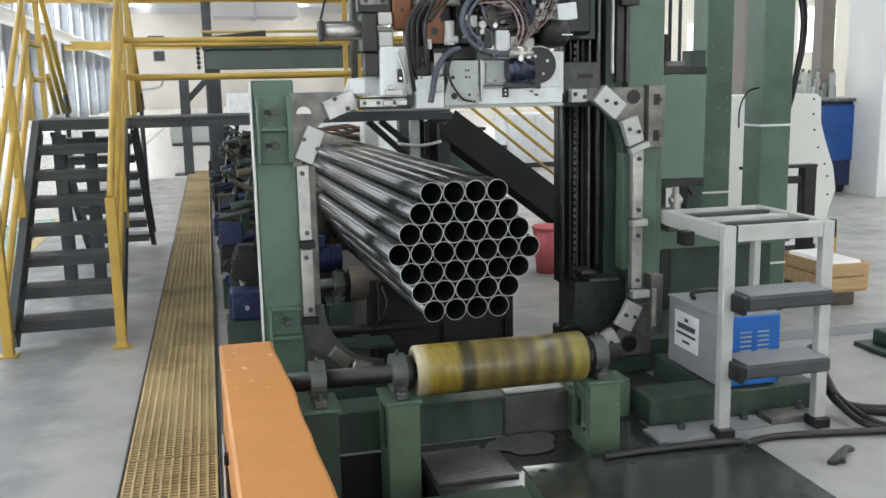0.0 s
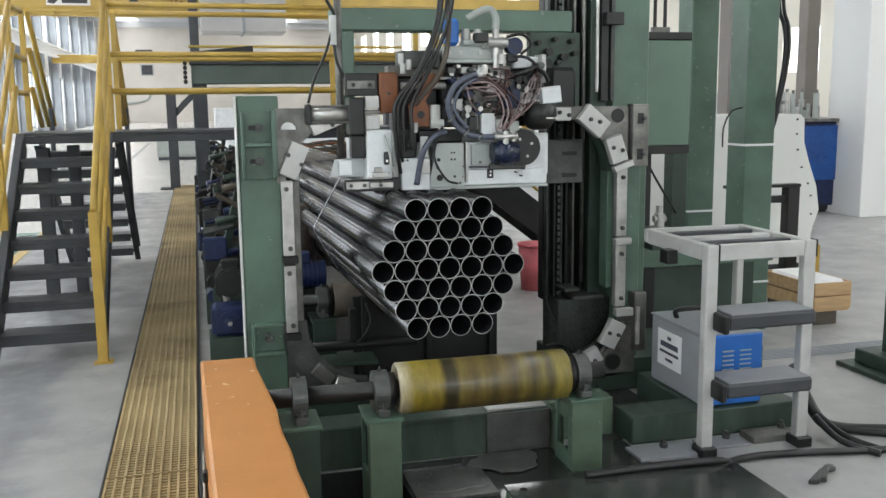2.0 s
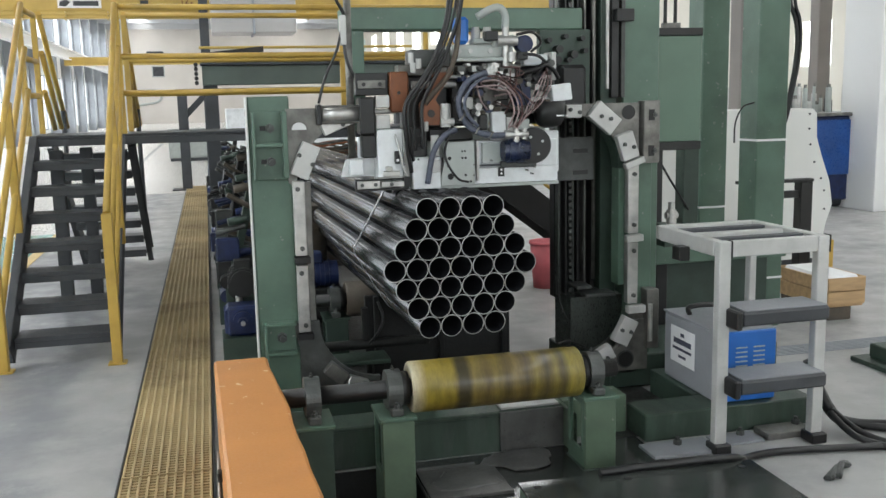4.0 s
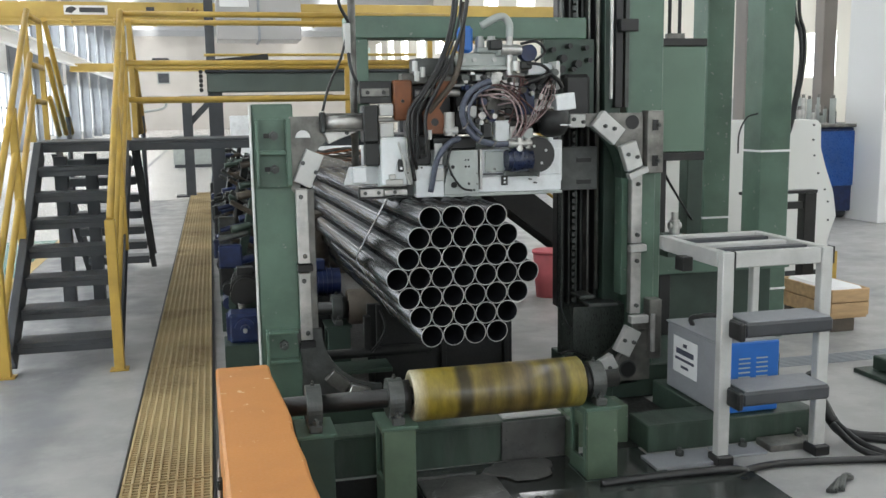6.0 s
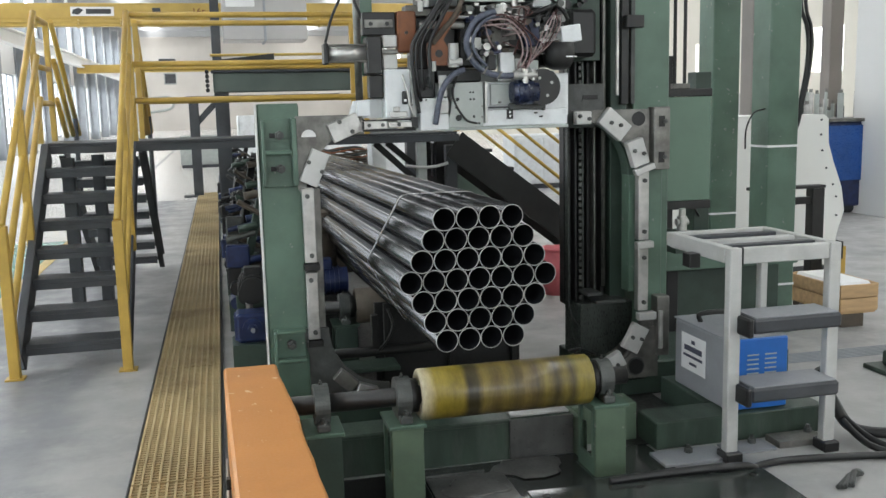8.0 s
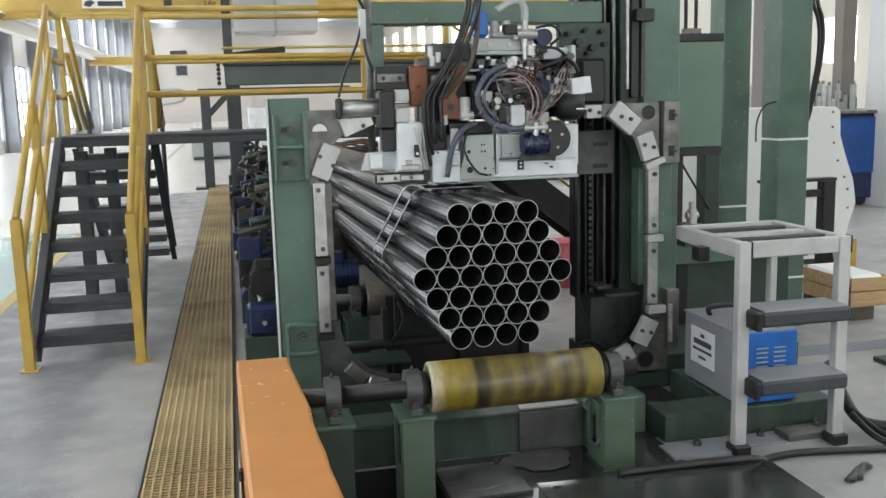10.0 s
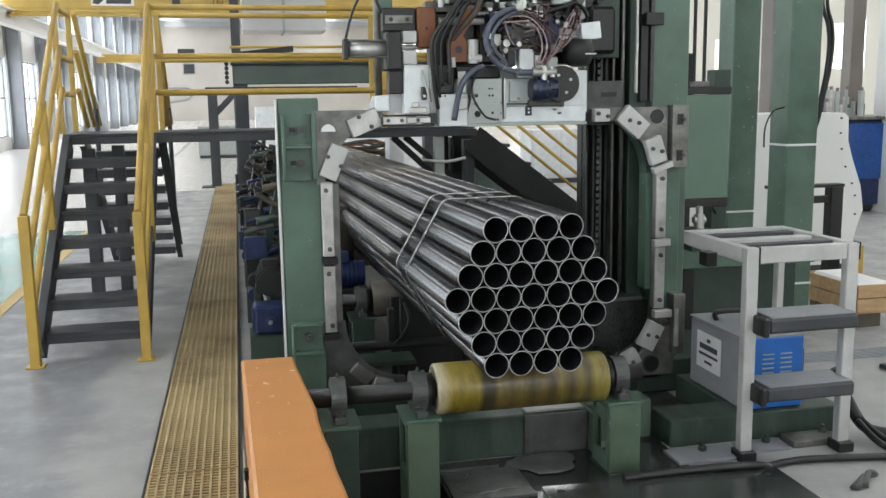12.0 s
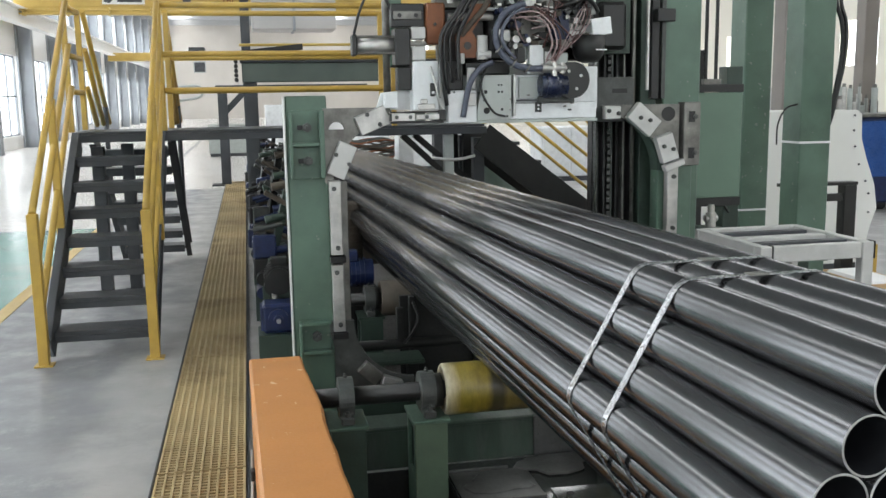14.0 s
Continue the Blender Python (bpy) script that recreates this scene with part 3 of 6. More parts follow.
def crossover():
    stair_side("stair_flight", 1, 6.45, -1.36, -0.72, 8.2, 1.48)
    rear = stair_side("stair_flight", -1, 10.75, -1.36, -0.72, 9.0, 1.48, False)
    for x in (-1.395, -0.685):
        for h in (1.02, 0.68, 0.34):
            part("handrail", rods(((x, 9.0, 1.52 + h), (x, 9.0 + h * 1.18, 1.52), 0.024), n=12), YELLOW, rear, smooth=True)
        part("baluster", rods(((x, 10.0, 0.62), (x, 10.0, 1.7), 0.024), n=10), DARK_GREY, rear)
    br = thing("crossover_bridge", 0.4, 8.6, 0, "dark grey steel walkway bridge with yellow railings over the line", "walkway")
    part("deck", boxes((-1.4, 2.1, 8.2, 9.0, 1.465, 1.487), bevel=0.003), DARK_GREY, br)
    for y in (8.2, 8.95):
        part("edge_beam", boxes((-1.4, 2.12, y, y + 0.05, 1.40, 1.463), bevel=0.003), DARK_GREY, br)
    for x, y in ((-1.30, 8.3), (-1.12, 8.8), (2.02, 8.3), (2.02, 8.85)):
        bm = boxes((x, x + 0.1, y, y + 0.1, 0, 1.36), (x - 0.06, x + 0.16, y - 0.06, y + 0.16, 0, 0.012), bevel=0.003)
        part("leg", bm, DARK_GREY, br)
    for y in (8.22, 8.98):
        for x in (-0.68, 1.28, 2.1):
            bm = bmesh.new()
            bar(bm, (x, y, 1.487), (x, y, 2.52), 0.045, 0.045)
            part("railing_post", bm, YELLOW, br)
        for z in (1.82, 2.12, 2.52):
            bm = rods(((-0.66, y, z), (2.1, y, z), 0.024))
            part("railing", bm, YELLOW, br, smooth=True)
    for y in (8.26, 8.94):
        bm = bmesh.new()
        bar(bm, (-1.43, y, 1.487), (-1.43, y, 2.52), 0.045, 0.045)
        part("railing_post", bm, YELLOW, br)
    for z in (1.82, 2.12, 2.52):
        part("railing", rods(((-1.43, 8.26, z), (-1.43, 8.94, z), 0.024)), YELLOW, br, smooth=True)
    # far flight goes down along +x
    st = thing("side_stair_flight", 2.9, 8.6, 0, "black steel stair flight with yellow handrails going down from the bridge", "stairs")
    for y in (8.24, 8.94):
        bm = bmesh.new()
        bar(bm, (2.08, y, 1.375), (3.78, y, 0.07), 0.015, 0.26, 0.002)
        part("stringer", bm, BLACK, st)
    for k in range(1, 8):
        x, z = 2.1 + 1.65 * k / 8, 1.46 - 1.4 * k / 8
        part("tread", boxes((x - 0.1, x + 0.14, 8.25, 8.93, z, z + 0.03), bevel=0.002), DARK_GREY, st)
    for y in (8.98, 8.2):
        for f in (1.0, 0.66, 0.33):
            part("handrail", rods(((2.1, y, 1.48 + f), (3.75, y, 0.16 + f), 0.016)), YELLOW, st, smooth=True)
        part("baluster", rods(((3.7, y, 0.0), (3.7, y, 1.19), 0.022)), YELLOW, st)
    # dark beam and braces in the middle, beyond the strapper
    fr = thing("support_frame", 1.7, 8.4, 0, "dark steel support frame with paired slanted braces under the bridge", "frame")
    part("post", boxes((1.742, 1.828, 8.27, 8.35, 0, 1.399), bevel=0.003), PALE_GREY, fr, "pale grey upright")
    part("back_post", boxes((2.02, 2.1, 8.72, 8.8, 0, 1.399), bevel=0.003), BLACK, fr)
    for (xa, za), (xb, zb) in (((1.375, 1.395), (2.0, 0.81)), ((1.49, 1.395), (2.04, 0.92))):
        bm = bmesh.new()
        bar(bm, (xa, 8.4, za), (xb, 8.4, zb), 0.06, 0.055)
        part("brace", bm, BLACK, fr)
    part("panel", boxes((1.86, 2.01, 8.9, 8.93, 1.0, 1.399), bevel=0.003), BLACK, fr)
    part("conduit", tube([(1.62, 8.25, 1.19), (1.78, 8.24, 1.17), (1.9, 8.24, 1.175), (2.02, 8.25, 1.2)], 0.014), ALU, fr, smooth=True)
    pc = thing("white_cabinet", 1.68, 10.1, 0, "narrow white cabinet behind the bridge", "cabinet")
    part("body", boxes((1.6, 1.76, 10.0, 10.3, 0.05, 1.38), bevel=0.008), WHITE, pc)
    part("plinth", boxes((1.61, 1.75, 10.01, 10.29, 0, 0.05), bevel=0), DARK_GREY, pc)


# ---- roller conveyor ----
ROLL_Y, ROLL_Z, ROLL_R = 3.89, 0.45, 0.115


def drive_roller(y, material, label, near):
    rl = thing("conveyor_roller", 1.19, y, ROLL_Z, label, "roller", "line rollers")
    bm = bmesh.new()
    prof = [(-0.40, 0.09), (-0.40, ROLL_R - 0.006), (-0.394, ROLL_R), (0.394, ROLL_R), (0.40, ROLL_R - 0.006), (0.40, 0.09), (0.39, 0.085), (0.39, 0.04)]
    prof = [(-0.39, 0.04), (-0.39, 0.085)] + prof
    n = 48 if near else 28
    rows = [[bm.verts.new((1.19 + x, y + r * math.cos(k * math.tau / n), ROLL_Z + r * math.sin(k * math.tau / n))) for k in range(n)] for x, r in prof]
    for a, b in zip(rows, rows[1:]):
        for k in range(n):
            bm.faces.new((a[k], a[(k + 1) % n], b[(k + 1) % n], b[k]))
    part("sleeve", bm, material, rl, "yellow polyurethane sleeve with dark wear rings" if near else "", smooth=True)
    part("shaft", rods(((0.2 if near else 0.33, y, ROLL_Z), (1.78, y, ROLL_Z), 0.042), n=20), BLACK, rl, smooth=True)
    for x in (-0.43, 0.43):
        part("hub", rods(((1.19 + x - 0.025, y, ROLL_Z), (1.19 + x + 0.025, y, ROLL_Z), 0.075), n=24), BLACK, rl, smooth=True)
    return rl


def bearing_post(x0, x1, y, label, foot=0.0, mats=(GREEN, GREEN_POST)):
    """A box-section post with a pillow-block bearing on it."""
    ps = thing("roller_post", (x0 + x1) / 2, y, 0, label, "post", "roller posts")
    ztop = 0.338
    part("post_front", boxes((x0, x1, y - 0.115, y - 0.095, foot + 0.012, ztop), bevel=0.003), GREEN_DARK if x0 < 0.4 else mats[1], ps)
    part("post_side", boxes((x0, x0 + 0.015, y - 0.093, y + 0.1, foot + 0.012, 0.09), (x0, x0 + 0.015, y - 0.093, y - 0.06, 0.09, ztop), (x0, x0 + 0.015, y + 0.07, y + 0.1, 0.09, ztop), (x0, x0 + 0.015, y - 0.06, y + 0.07, ztop - 0.03, ztop), bevel=0.002), mats[0], ps)
    part("post_side", boxes((x1 - 0.015, x1, y - 0.093, y + 0.1, foot + 0.012, ztop), bevel=0.002), mats[0], ps)
    part("top_plate", boxes((x0 - 0.012, x1 + 0.012, y - 0.125, y + 0.11, ztop, ztop + 0.016), bevel=0.003), mats[0], ps)
    part("foot_plate", boxes((x0 - 0.008, x1 + 0.008, y - 0.122, y + 0.11, foot, foot + 0.012), bevel=0.003), GREEN_DARK, ps)
    cx = (x0 + x1) / 2
    bm = boxes((cx - 0.028, cx + 0.028, y - 0.105, y + 0.105, ztop + 0.016, ztop + 0.05), bevel=0.006)
    rod(bm, (cx - 0.032, y, ROLL_Z), (cx + 0.032, y, ROLL_Z), 0.088, 28)
    box(bm, cx - 0.028, cx + 0.028, y - 0.075, y + 0.075, ztop + 0.05, ROLL_Z - 0.02, 0.006)
    blk = part("bearing_block", bm, CAST, ps, "dusty grey cast pillow-block bearing")
    ROOT[blk] = ROOT[ps]
    for yy in (y - 0.085, y + 0.085):
        bolt(blk, cx, yy, ztop + 0.05, 0.014, (0, 0, 1), 0.014)
    bolt(blk, cx, y - 0.0, ROLL_Z + 0.085, 0.009, (0, 0, 1), 0.012)
    return ps


def conveyor():
    ys = (ROLL_Y, 5.85, 7.75, 9.65, 11.5, 13.4)
    main = None
    for i, y in enumerate(ys):
        r = drive_roller(y, ROLLER if i == 0 else BROWN, "worn yellow polyurethane conveyor roller on a black shaft" if i == 0 else "dull brown conveyor roller on a black shaft", i == 0)
        main = main or r
        # posts behind the first take a darker green, painting in the interior's shade
        sunk, paints = (-0.3, (GREEN, GREEN_POST)) if i == 0 else (0.0, (GREEN_DARK, GREEN_DARK))
        bearing_post(0.29, 0.435, y, "dark green box post carrying a bearing block", sunk, paints)
        bearing_post(0.648, 0.79, y, "green box-section post carrying a pillow-block bearing", sunk, paints)
        bearing_post(1.588, 1.738, y, "green box-section post carrying a pillow-block bearing", 0.0, paints)
    # cross beams on the floor between the posts
    bm = boxes((0.24, 1.612, 4.13, 4.32, 0.0, 0.205), (0.24, 1.612, 4.122, 4.129, 0.185, 0.205), bevel=0.005)
    single("cross_beam", bm, GREEN_DUSTY, "green machine base beam with dusty streaked front", "beam")
    single("cross_beam", boxes((1.64, 1.99, 4.2, 4.36, 0.0, 0.2), (1.615, 1.64, 4.0, 4.36, 0.0, 0.2), bevel=0.005), GREEN_POST, "light green angled end bracket of the base beam", "beam")
    single("cover_plate", boxes((1.285, 1.612, 4.112, 4.12, 0.006, 0.205), bevel=0.002), DUSTY, "mottled grey steel plate on the base beam", "plate")
    single("packing_plate", boxes((1.30, 1.60, 4.14, 4.27, 0.207, 0.219), bevel=0.003), ALU, "pale bare metal packing plate on the base beam", "plate")
    single("drip_plate", boxes((0.83, 2.0, 2.2, 4.11, 0.0, 0.006), bevel=0.002), OIL_PLATE, "oily dark steel floor plate with dusty smears", "plate")
    single("scale_tray", boxes((0.835, 1.2, 3.66, 3.98, 0.0065, 0.012), (0.835, 1.2, 3.64, 3.66, 0.0065, 0.022), (0.84, 1.12, 3.99, 4.0, 0.0065, 0.02), bevel=0.002), DUSTY, "grey dust-caked catch tray beside the roller post", "tray")
    single("front_beam", boxes((0.70, 1.12, 3.2, 3.36, 0.0065, 0.1), bevel=0.005), GREEN_DARK, "low dark green beam across the front of the pit", "beam")
    rp = thing("raised_plate", 1.7, 3.1, 0.006, "black oily cover plate on a pale green block, with bolt holes", "plate")
    out = [(1.163, 3.486), (1.42, 3.472), (1.75, 3.452), (2.219, 3.429), (2.214, 2.94), (2.214, 2.3), (1.13, 2.3)]
    for name, grow, za, zb, mat in (("block", 0.006, 0.006, 0.108, GREEN_POST), ("top_plate", 0.0, 0.109, 0.12, OIL_PLATE)):
        bm = bmesh.new()
        low, top = ([bm.verts.new((x + (grow if x < 1.5 else -grow), y - grow, z)) for x, y in out] for z in (za, zb))
        bm.faces.new(low), bm.faces.new(top)
        for k in range(len(out)):
            bm.faces.new((low[k], low[(k + 1) % len(out)], top[(k + 1) % len(out)], top[k]))
        part(name, bm, mat, rp)
    for x, y in ((1.225, 3.42), (1.22, 3.1), (1.62, 3.39), (2.14, 3.37), (2.14, 3.0)):
        part("bolt_hole", rods(((x, y, 0.1195), (x, y, 0.1215), 0.016), n=14), BLACK, rp)
    px0, px1, py0, py1 = PIT_BOX
    # lining added over the pit's concrete so that its colour holds the shade
    single("pit_lining", boxes((px0, px1, py0, py1, -0.3, -0.292), (px0, px1, py1 - 0.008, py1, -0.292, -0.001), (px0, px0 + 0.008, py0, py1 - 0.008, -0.292, -0.001), (px1 - 0.008, px1, py0, py1 - 0.008, -0.292, -0.001), bevel=0), SHADE_BLACK, "near-black lining added to paint in the sunk drive bay's shade", "pit", "structure")
    single("oily_floor", boxes((0.24, 1.9, 4.33, 15.0, 0.0, 0.004), (1.9, 2.4, 4.12, 5.04, 0.0, 0.004), bevel=0), OILY_FLOOR, "oil-soaked dark concrete under the roller line", "floor", "structure")
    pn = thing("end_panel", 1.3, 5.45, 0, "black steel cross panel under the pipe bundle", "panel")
    # the sheet's near-black also holds the shade under the bundle
    part("sheet", boxes((0.85, 1.765, 5.42, 5.45, 0.02, 0.55), bevel=0.004), SHADE_BLACK, pn)
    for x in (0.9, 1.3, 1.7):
        part("stiffener", boxes((x, x + 0.03, 5.38, 5.419, 0.0, 0.55), bevel=0.003), SHADE_BLACK, pn)
    dm = thing("drive_motor", 0.62, 6.05, 0, "blue geared motor beside the second roller", "motor")
    part("body", rods(((0.52, 6.12, 0.58), (0.78, 6.12, 0.58), 0.085), n=24), BLUE_DARK, dm)
    for k in range(7):
        part("cooling_fin", rods(((0.54 + k * 0.03, 6.12, 0.58), (0.55 + k * 0.03, 6.12, 0.58), 0.095), n=24), BLUE_DARK, dm)
    part("mount", boxes((0.5, 0.8, 6.04, 6.2, 0.0, 0.49), bevel=0.005), SHADE_BLACK, dm)
    part("terminal_box", boxes((0.55, 0.68, 6.06, 6.18, 0.66, 0.73), bevel=0.008), BLUE_DARK, dm)
    # low linkage and hoses in the dark between the two rollers
    lk = thing("linkage_frame", 0.95, 5.6, 0, "oily dark linkage frame with hose ends between the rollers", "linkage")
    part("cross_tube", rods(((0.45, 5.25, 0.3), (1.2, 5.25, 0.3), 0.03), n=14), SHADE_BLACK, lk, smooth=True)
    part("tray", boxes((0.5, 0.95, 5.15, 5.36, 0.2, 0.225), bevel=0.004), GREEN_DARK, lk)
    for x in (0.55, 0.86):
        part("leg", boxes((x, x + 0.06, 5.2, 5.3, 0.0, 0.199), bevel=0.004), SHADE_BLACK, lk)
    part("lever", boxes((0.8, 0.84, 5.22, 5.27, 0.33, 0.52), bevel=0.004), SHADE_BLACK, lk)
    for k, xh in enumerate((0.9,)):
        part("hose", tube([(xh, 5.24, 0.55 + 0.02 * k), (xh + 0.02, 5.2, 0.46), (xh - 0.01, 5.2, 0.38), (xh - 0.06, 5.22, 0.31)], 0.008), RUBBER, lk, smooth=True)
    gr = thing("guide_drum", 0.66, 6.75, 0, "brown ribbed vertical guide drum beside the pipes", "drum")
    part("drum", rods(((0.64, 6.75, 0.5), (0.64, 6.75, 0.98), 0.15), n=28), BROWN, gr, smooth=True)
    for k in range(8):
        part("rib_ring", rods(((0.64, 6.75, 0.52 + k * 0.058), (0.64, 6.75, 0.535 + k * 0.058), 0.156), n=28), BROWN, gr)
    part("stand", boxes((0.56, 0.72, 6.67, 6.83, 0.0, 0.499), bevel=0.006), SHADE_BLACK, gr)
    rnd = random.Random(15)
    for cx, cy, rx, ry in ((1.0, 3.42, 0.12, 0.05), (1.34, 3.98, 0.17, 0.125), (1.02, 3.82, 0.15, 0.11)):
        out = []
        for k in range(26):
            a = k * math.tau / 26
            w = 1 + 0.16 * math.sin(3 * a + cx * 9) + rnd.uniform(-0.1, 0.1)
            out.append((cx + rx * w * math.cos(a), cy + ry * w * math.sin(a)))
        bm = bmesh.new()
        low, top = ([bm.verts.new((x + (cx - x) * f, y + (cy - y) * f, z)) for x, y in out] for f, z in ((0, 0.0125), (0.06, 0.017)))
        bm.faces.new(top)
        for k in range(26):
            bm.faces.new((low[k], low[(k + 1) % 26], top[(k + 1) % 26], top[k]))
        single("scale_dust", bm, DUSTY, "spilled heap of grey mill-scale dust on the oily plate", "dust", "", "dust heaps")
    # long side beams of the line
    for x, ya in ((0.3, 4.9), (1.62, 5.46)):
        single("side_beam", boxes((x, x + 0.14, ya, 15.0, 0.0, 0.2), bevel=0.006), GREEN_DARK, "dark green base rail of the roller line", "beam")
    return main


def gear_unit(y, x=0.138, z=0.245):
    """Blue gearbox and motor on a stand, one for each roller."""
    g = thing("gearbox", x, y, 0, "dark blue worm gearbox on a low grey-green stand", "gearbox", "roller drives")
    part("stand", boxes((x - 0.13, x + 0.15, y - 0.14, y + 0.14, 0, z), bevel=0.005), GREEN_DARK, g)
    bm = boxes((x - 0.1, x + 0.1, y - 0.09, y + 0.1, z, z + 0.19), bevel=0.018)
    for k in range(4):
        box(bm, x - 0.112, x + 0.112, y - 0.08 + k * 0.05, y - 0.065 + k * 0.05, z + 0.02, z + 0.17, 0.003)
    body = part("housing", bm, BLUE_DARK, g)
    ROOT[body] = ROOT[g]
    bm = rods(((x, y - 0.09, z + 0.1), (x, y - 0.115, z + 0.1), 0.062), ((x, y - 0.115, z + 0.1), (x, y - 0.16, z + 0.1), 0.03), n=20)
    part("flange", bm, BLUE_DARK, body)
    part("shaft_end", rods(((x, y - 0.16, z + 0.1), (x, y - 0.19, z + 0.1), 0.014), n=12), STEEL, body)
    for sx in (-0.08, 0.08):
        for sz in (0.02, 0.17):
            bolt(body, x + sx, y - 0.09, z + sz, 0.01, (0, -1, 0), 0.008, BLUE_DARK)
    bm = rods(((x, y + 0.1, z + 0.11), (x, y + 1.7, z + 0.13), 0.024), n=12)
    part("line_shaft", bm, STEEL_DARK, g, smooth=True)
    bm = rods(((x, y + 0.85, z + 0.12), (x, y + 1.0, z + 0.12), 0.07), ((x, y + 0.8, z + 0.12), (x, y + 1.05, z + 0.12), 0.045), n=20)
    part("coupling", bm, BLACK, g)
    bm = rods(((x + 0.02, y + 0.12, z + 0.3), (x + 0.02, y + 0.42, z + 0.3), 0.085), ((x + 0.02, y + 0.42, z + 0.3), (x + 0.02, y + 0.47, z + 0.3), 0.09), n=20)
    motor = part("motor", bm, BLACK, g)
    for k in range(10):
        yy = y + 0.14 + k * 0.028
        part("fin", rods(((x + 0.02, yy, z + 0.3), (x + 0.02, yy + 0.008, z + 0.3), 0.097), n=16), BLACK, motor)
    part("terminal_box", boxes((x - 0.03, x + 0.08, y + 0.2, y + 0.3, z + 0.37, z + 0.44), bevel=0.006), BLACK, g)
    return g


def drives():
    first = gear_unit(6.0)
    for k in range(1, 8):
        copy_thing(first, pose(0.138 - 0.006 * k, 6.0 + 1.45 * k, 0))
    # dark jumble of brackets and pipe stubs over the drives further on
    rnd = random.Random(4)
    for k in range(84):
        y, x = 6.9 + rnd.random() * 9.0, 0.0 + rnd.random() * 0.45
        z = 0.1 + rnd.random() * 0.25
        s = thing("kick_arm", x, y, z, "oily dark steel kick-out arm beside the rollers", "arm", "kick-out arms")
        h = 0.38 + rnd.random() * 0.6
        bm = boxes((x - 0.03, x + 0.03, y - 0.04, y + 0.04, 0, z + 0.06), bevel=0.006)
        bar(bm, (x, y, z), (x + 0.1 + rnd.random() * 0.12, y + 0.05, z + h), 0.04, 0.06)
        part("lever", bm, (GREEN_DARK, BLACK, SHADE_BLACK)[k % 3], s)
        part("air_cylinder", rods(((x - 0.08, y - 0.06, z + h * 0.55), (x + 0.14, y - 0.06, z + h * 0.55 + 0.05), 0.022)), (CAST, BLACK, BLUE_DARK)[k % 3], s)
        part("pivot", rods(((x - 0.02, y - 0.1, z + 0.08), (x - 0.02, y + 0.12, z + 0.08), 0.05)), (BLACK, BLUE_DARK, GREEN_DARK)[k % 3], s)
        bm = rods(((x + 0.02, y - 0.05, z + h * 0.9), (x + 0.22, y - 0.02, z + h * 0.75), 0.02), n=10)
        part("pin", bm, (CAST, BROWN)[k % 2], s)
        for j in range(3):
            zz, xx = z + h * (0.35 + 0.3 * j), x + 0.1 * rnd.random() + 0.03 * j
            part("stop_roller", rods(((xx - 0.02, y - 0.08, zz), (xx + 0.12, y - 0.06, zz + 0.02), 0.03), ((xx + 0.12, y - 0.06, zz + 0.02), (xx + 0.16, y - 0.055, zz + 0.025), 0.014), n=14), (GREEN_DARK, BROWN, BLACK, BLUE_DARK)[(k + j) % 4], s, smooth=True)
        q = 0.05 + rnd.random() * 0.05
        part("valve_block", boxes((x - q, x + q, y - 0.13, y - 0.04, z + h * 0.3, z + h * 0.3 + 2 * q), bevel=0.012), (BLUE_DARK, BLACK, CAST)[k % 3], s)
    # long stock of pipes and wires behind, seen over the line
    for k in range(9):
        x, z = 0.55 + 0.09 * (k % 5), 1.0 + 0.075 * (k // 5) + 0.03 * rnd.random()
        bm = rods(((x, 10.5 + rnd.random(), z), (x + 0.3, 16, z + 0.05), 0.03), n=12)
        single("loose_bar", bm, (BROWN, STEEL_DARK)[k % 2], "brownish steel bar lying across the far conveyor", "bar", "", "far bars", smooth=True)
    single("bar_rack", boxes((0.45, 1.95, 11.2, 11.4, 0.9, 0.99), (0.5, 0.62, 11.24, 11.36, 0, 0.9), (1.8, 1.92, 11.24, 11.36, 0, 0.9), bevel=0.004), GREEN_DARK, "dark green trestle under the far bars", "rack")
    single("bar_trestle", boxes((0.45, 1.6, 15.2, 15.4, 0.9, 0.99), (0.5, 0.62, 15.24, 15.36, 0, 0.9), (1.4, 1.52, 15.24, 15.36, 0, 0.9), bevel=0.004), GREEN_DARK, "dark green trestle at the far end of the bars", "rack")
    coil = thing("wire_coil", 1.45, 11.3, 0.99, "tangled coil of brown strapping wire on a trestle", "coil")
    for k in range(12):
        r, h = 0.22 + 0.1 * rnd.random(), 1.0 + 0.02 * k + 0.02 * rnd.random()
        ring = [(1.45 + r * math.cos(a * 0.5236) * 1.2, 11.3 + r * math.sin(a * 0.5236), h + 0.02 * math.sin(a * 1.7 + k)) for a in range(13)]
        part("turn", tube(ring, 0.012, 6, 4), (BROWN, RUST, CAST)[k % 3], coil, smooth=True)


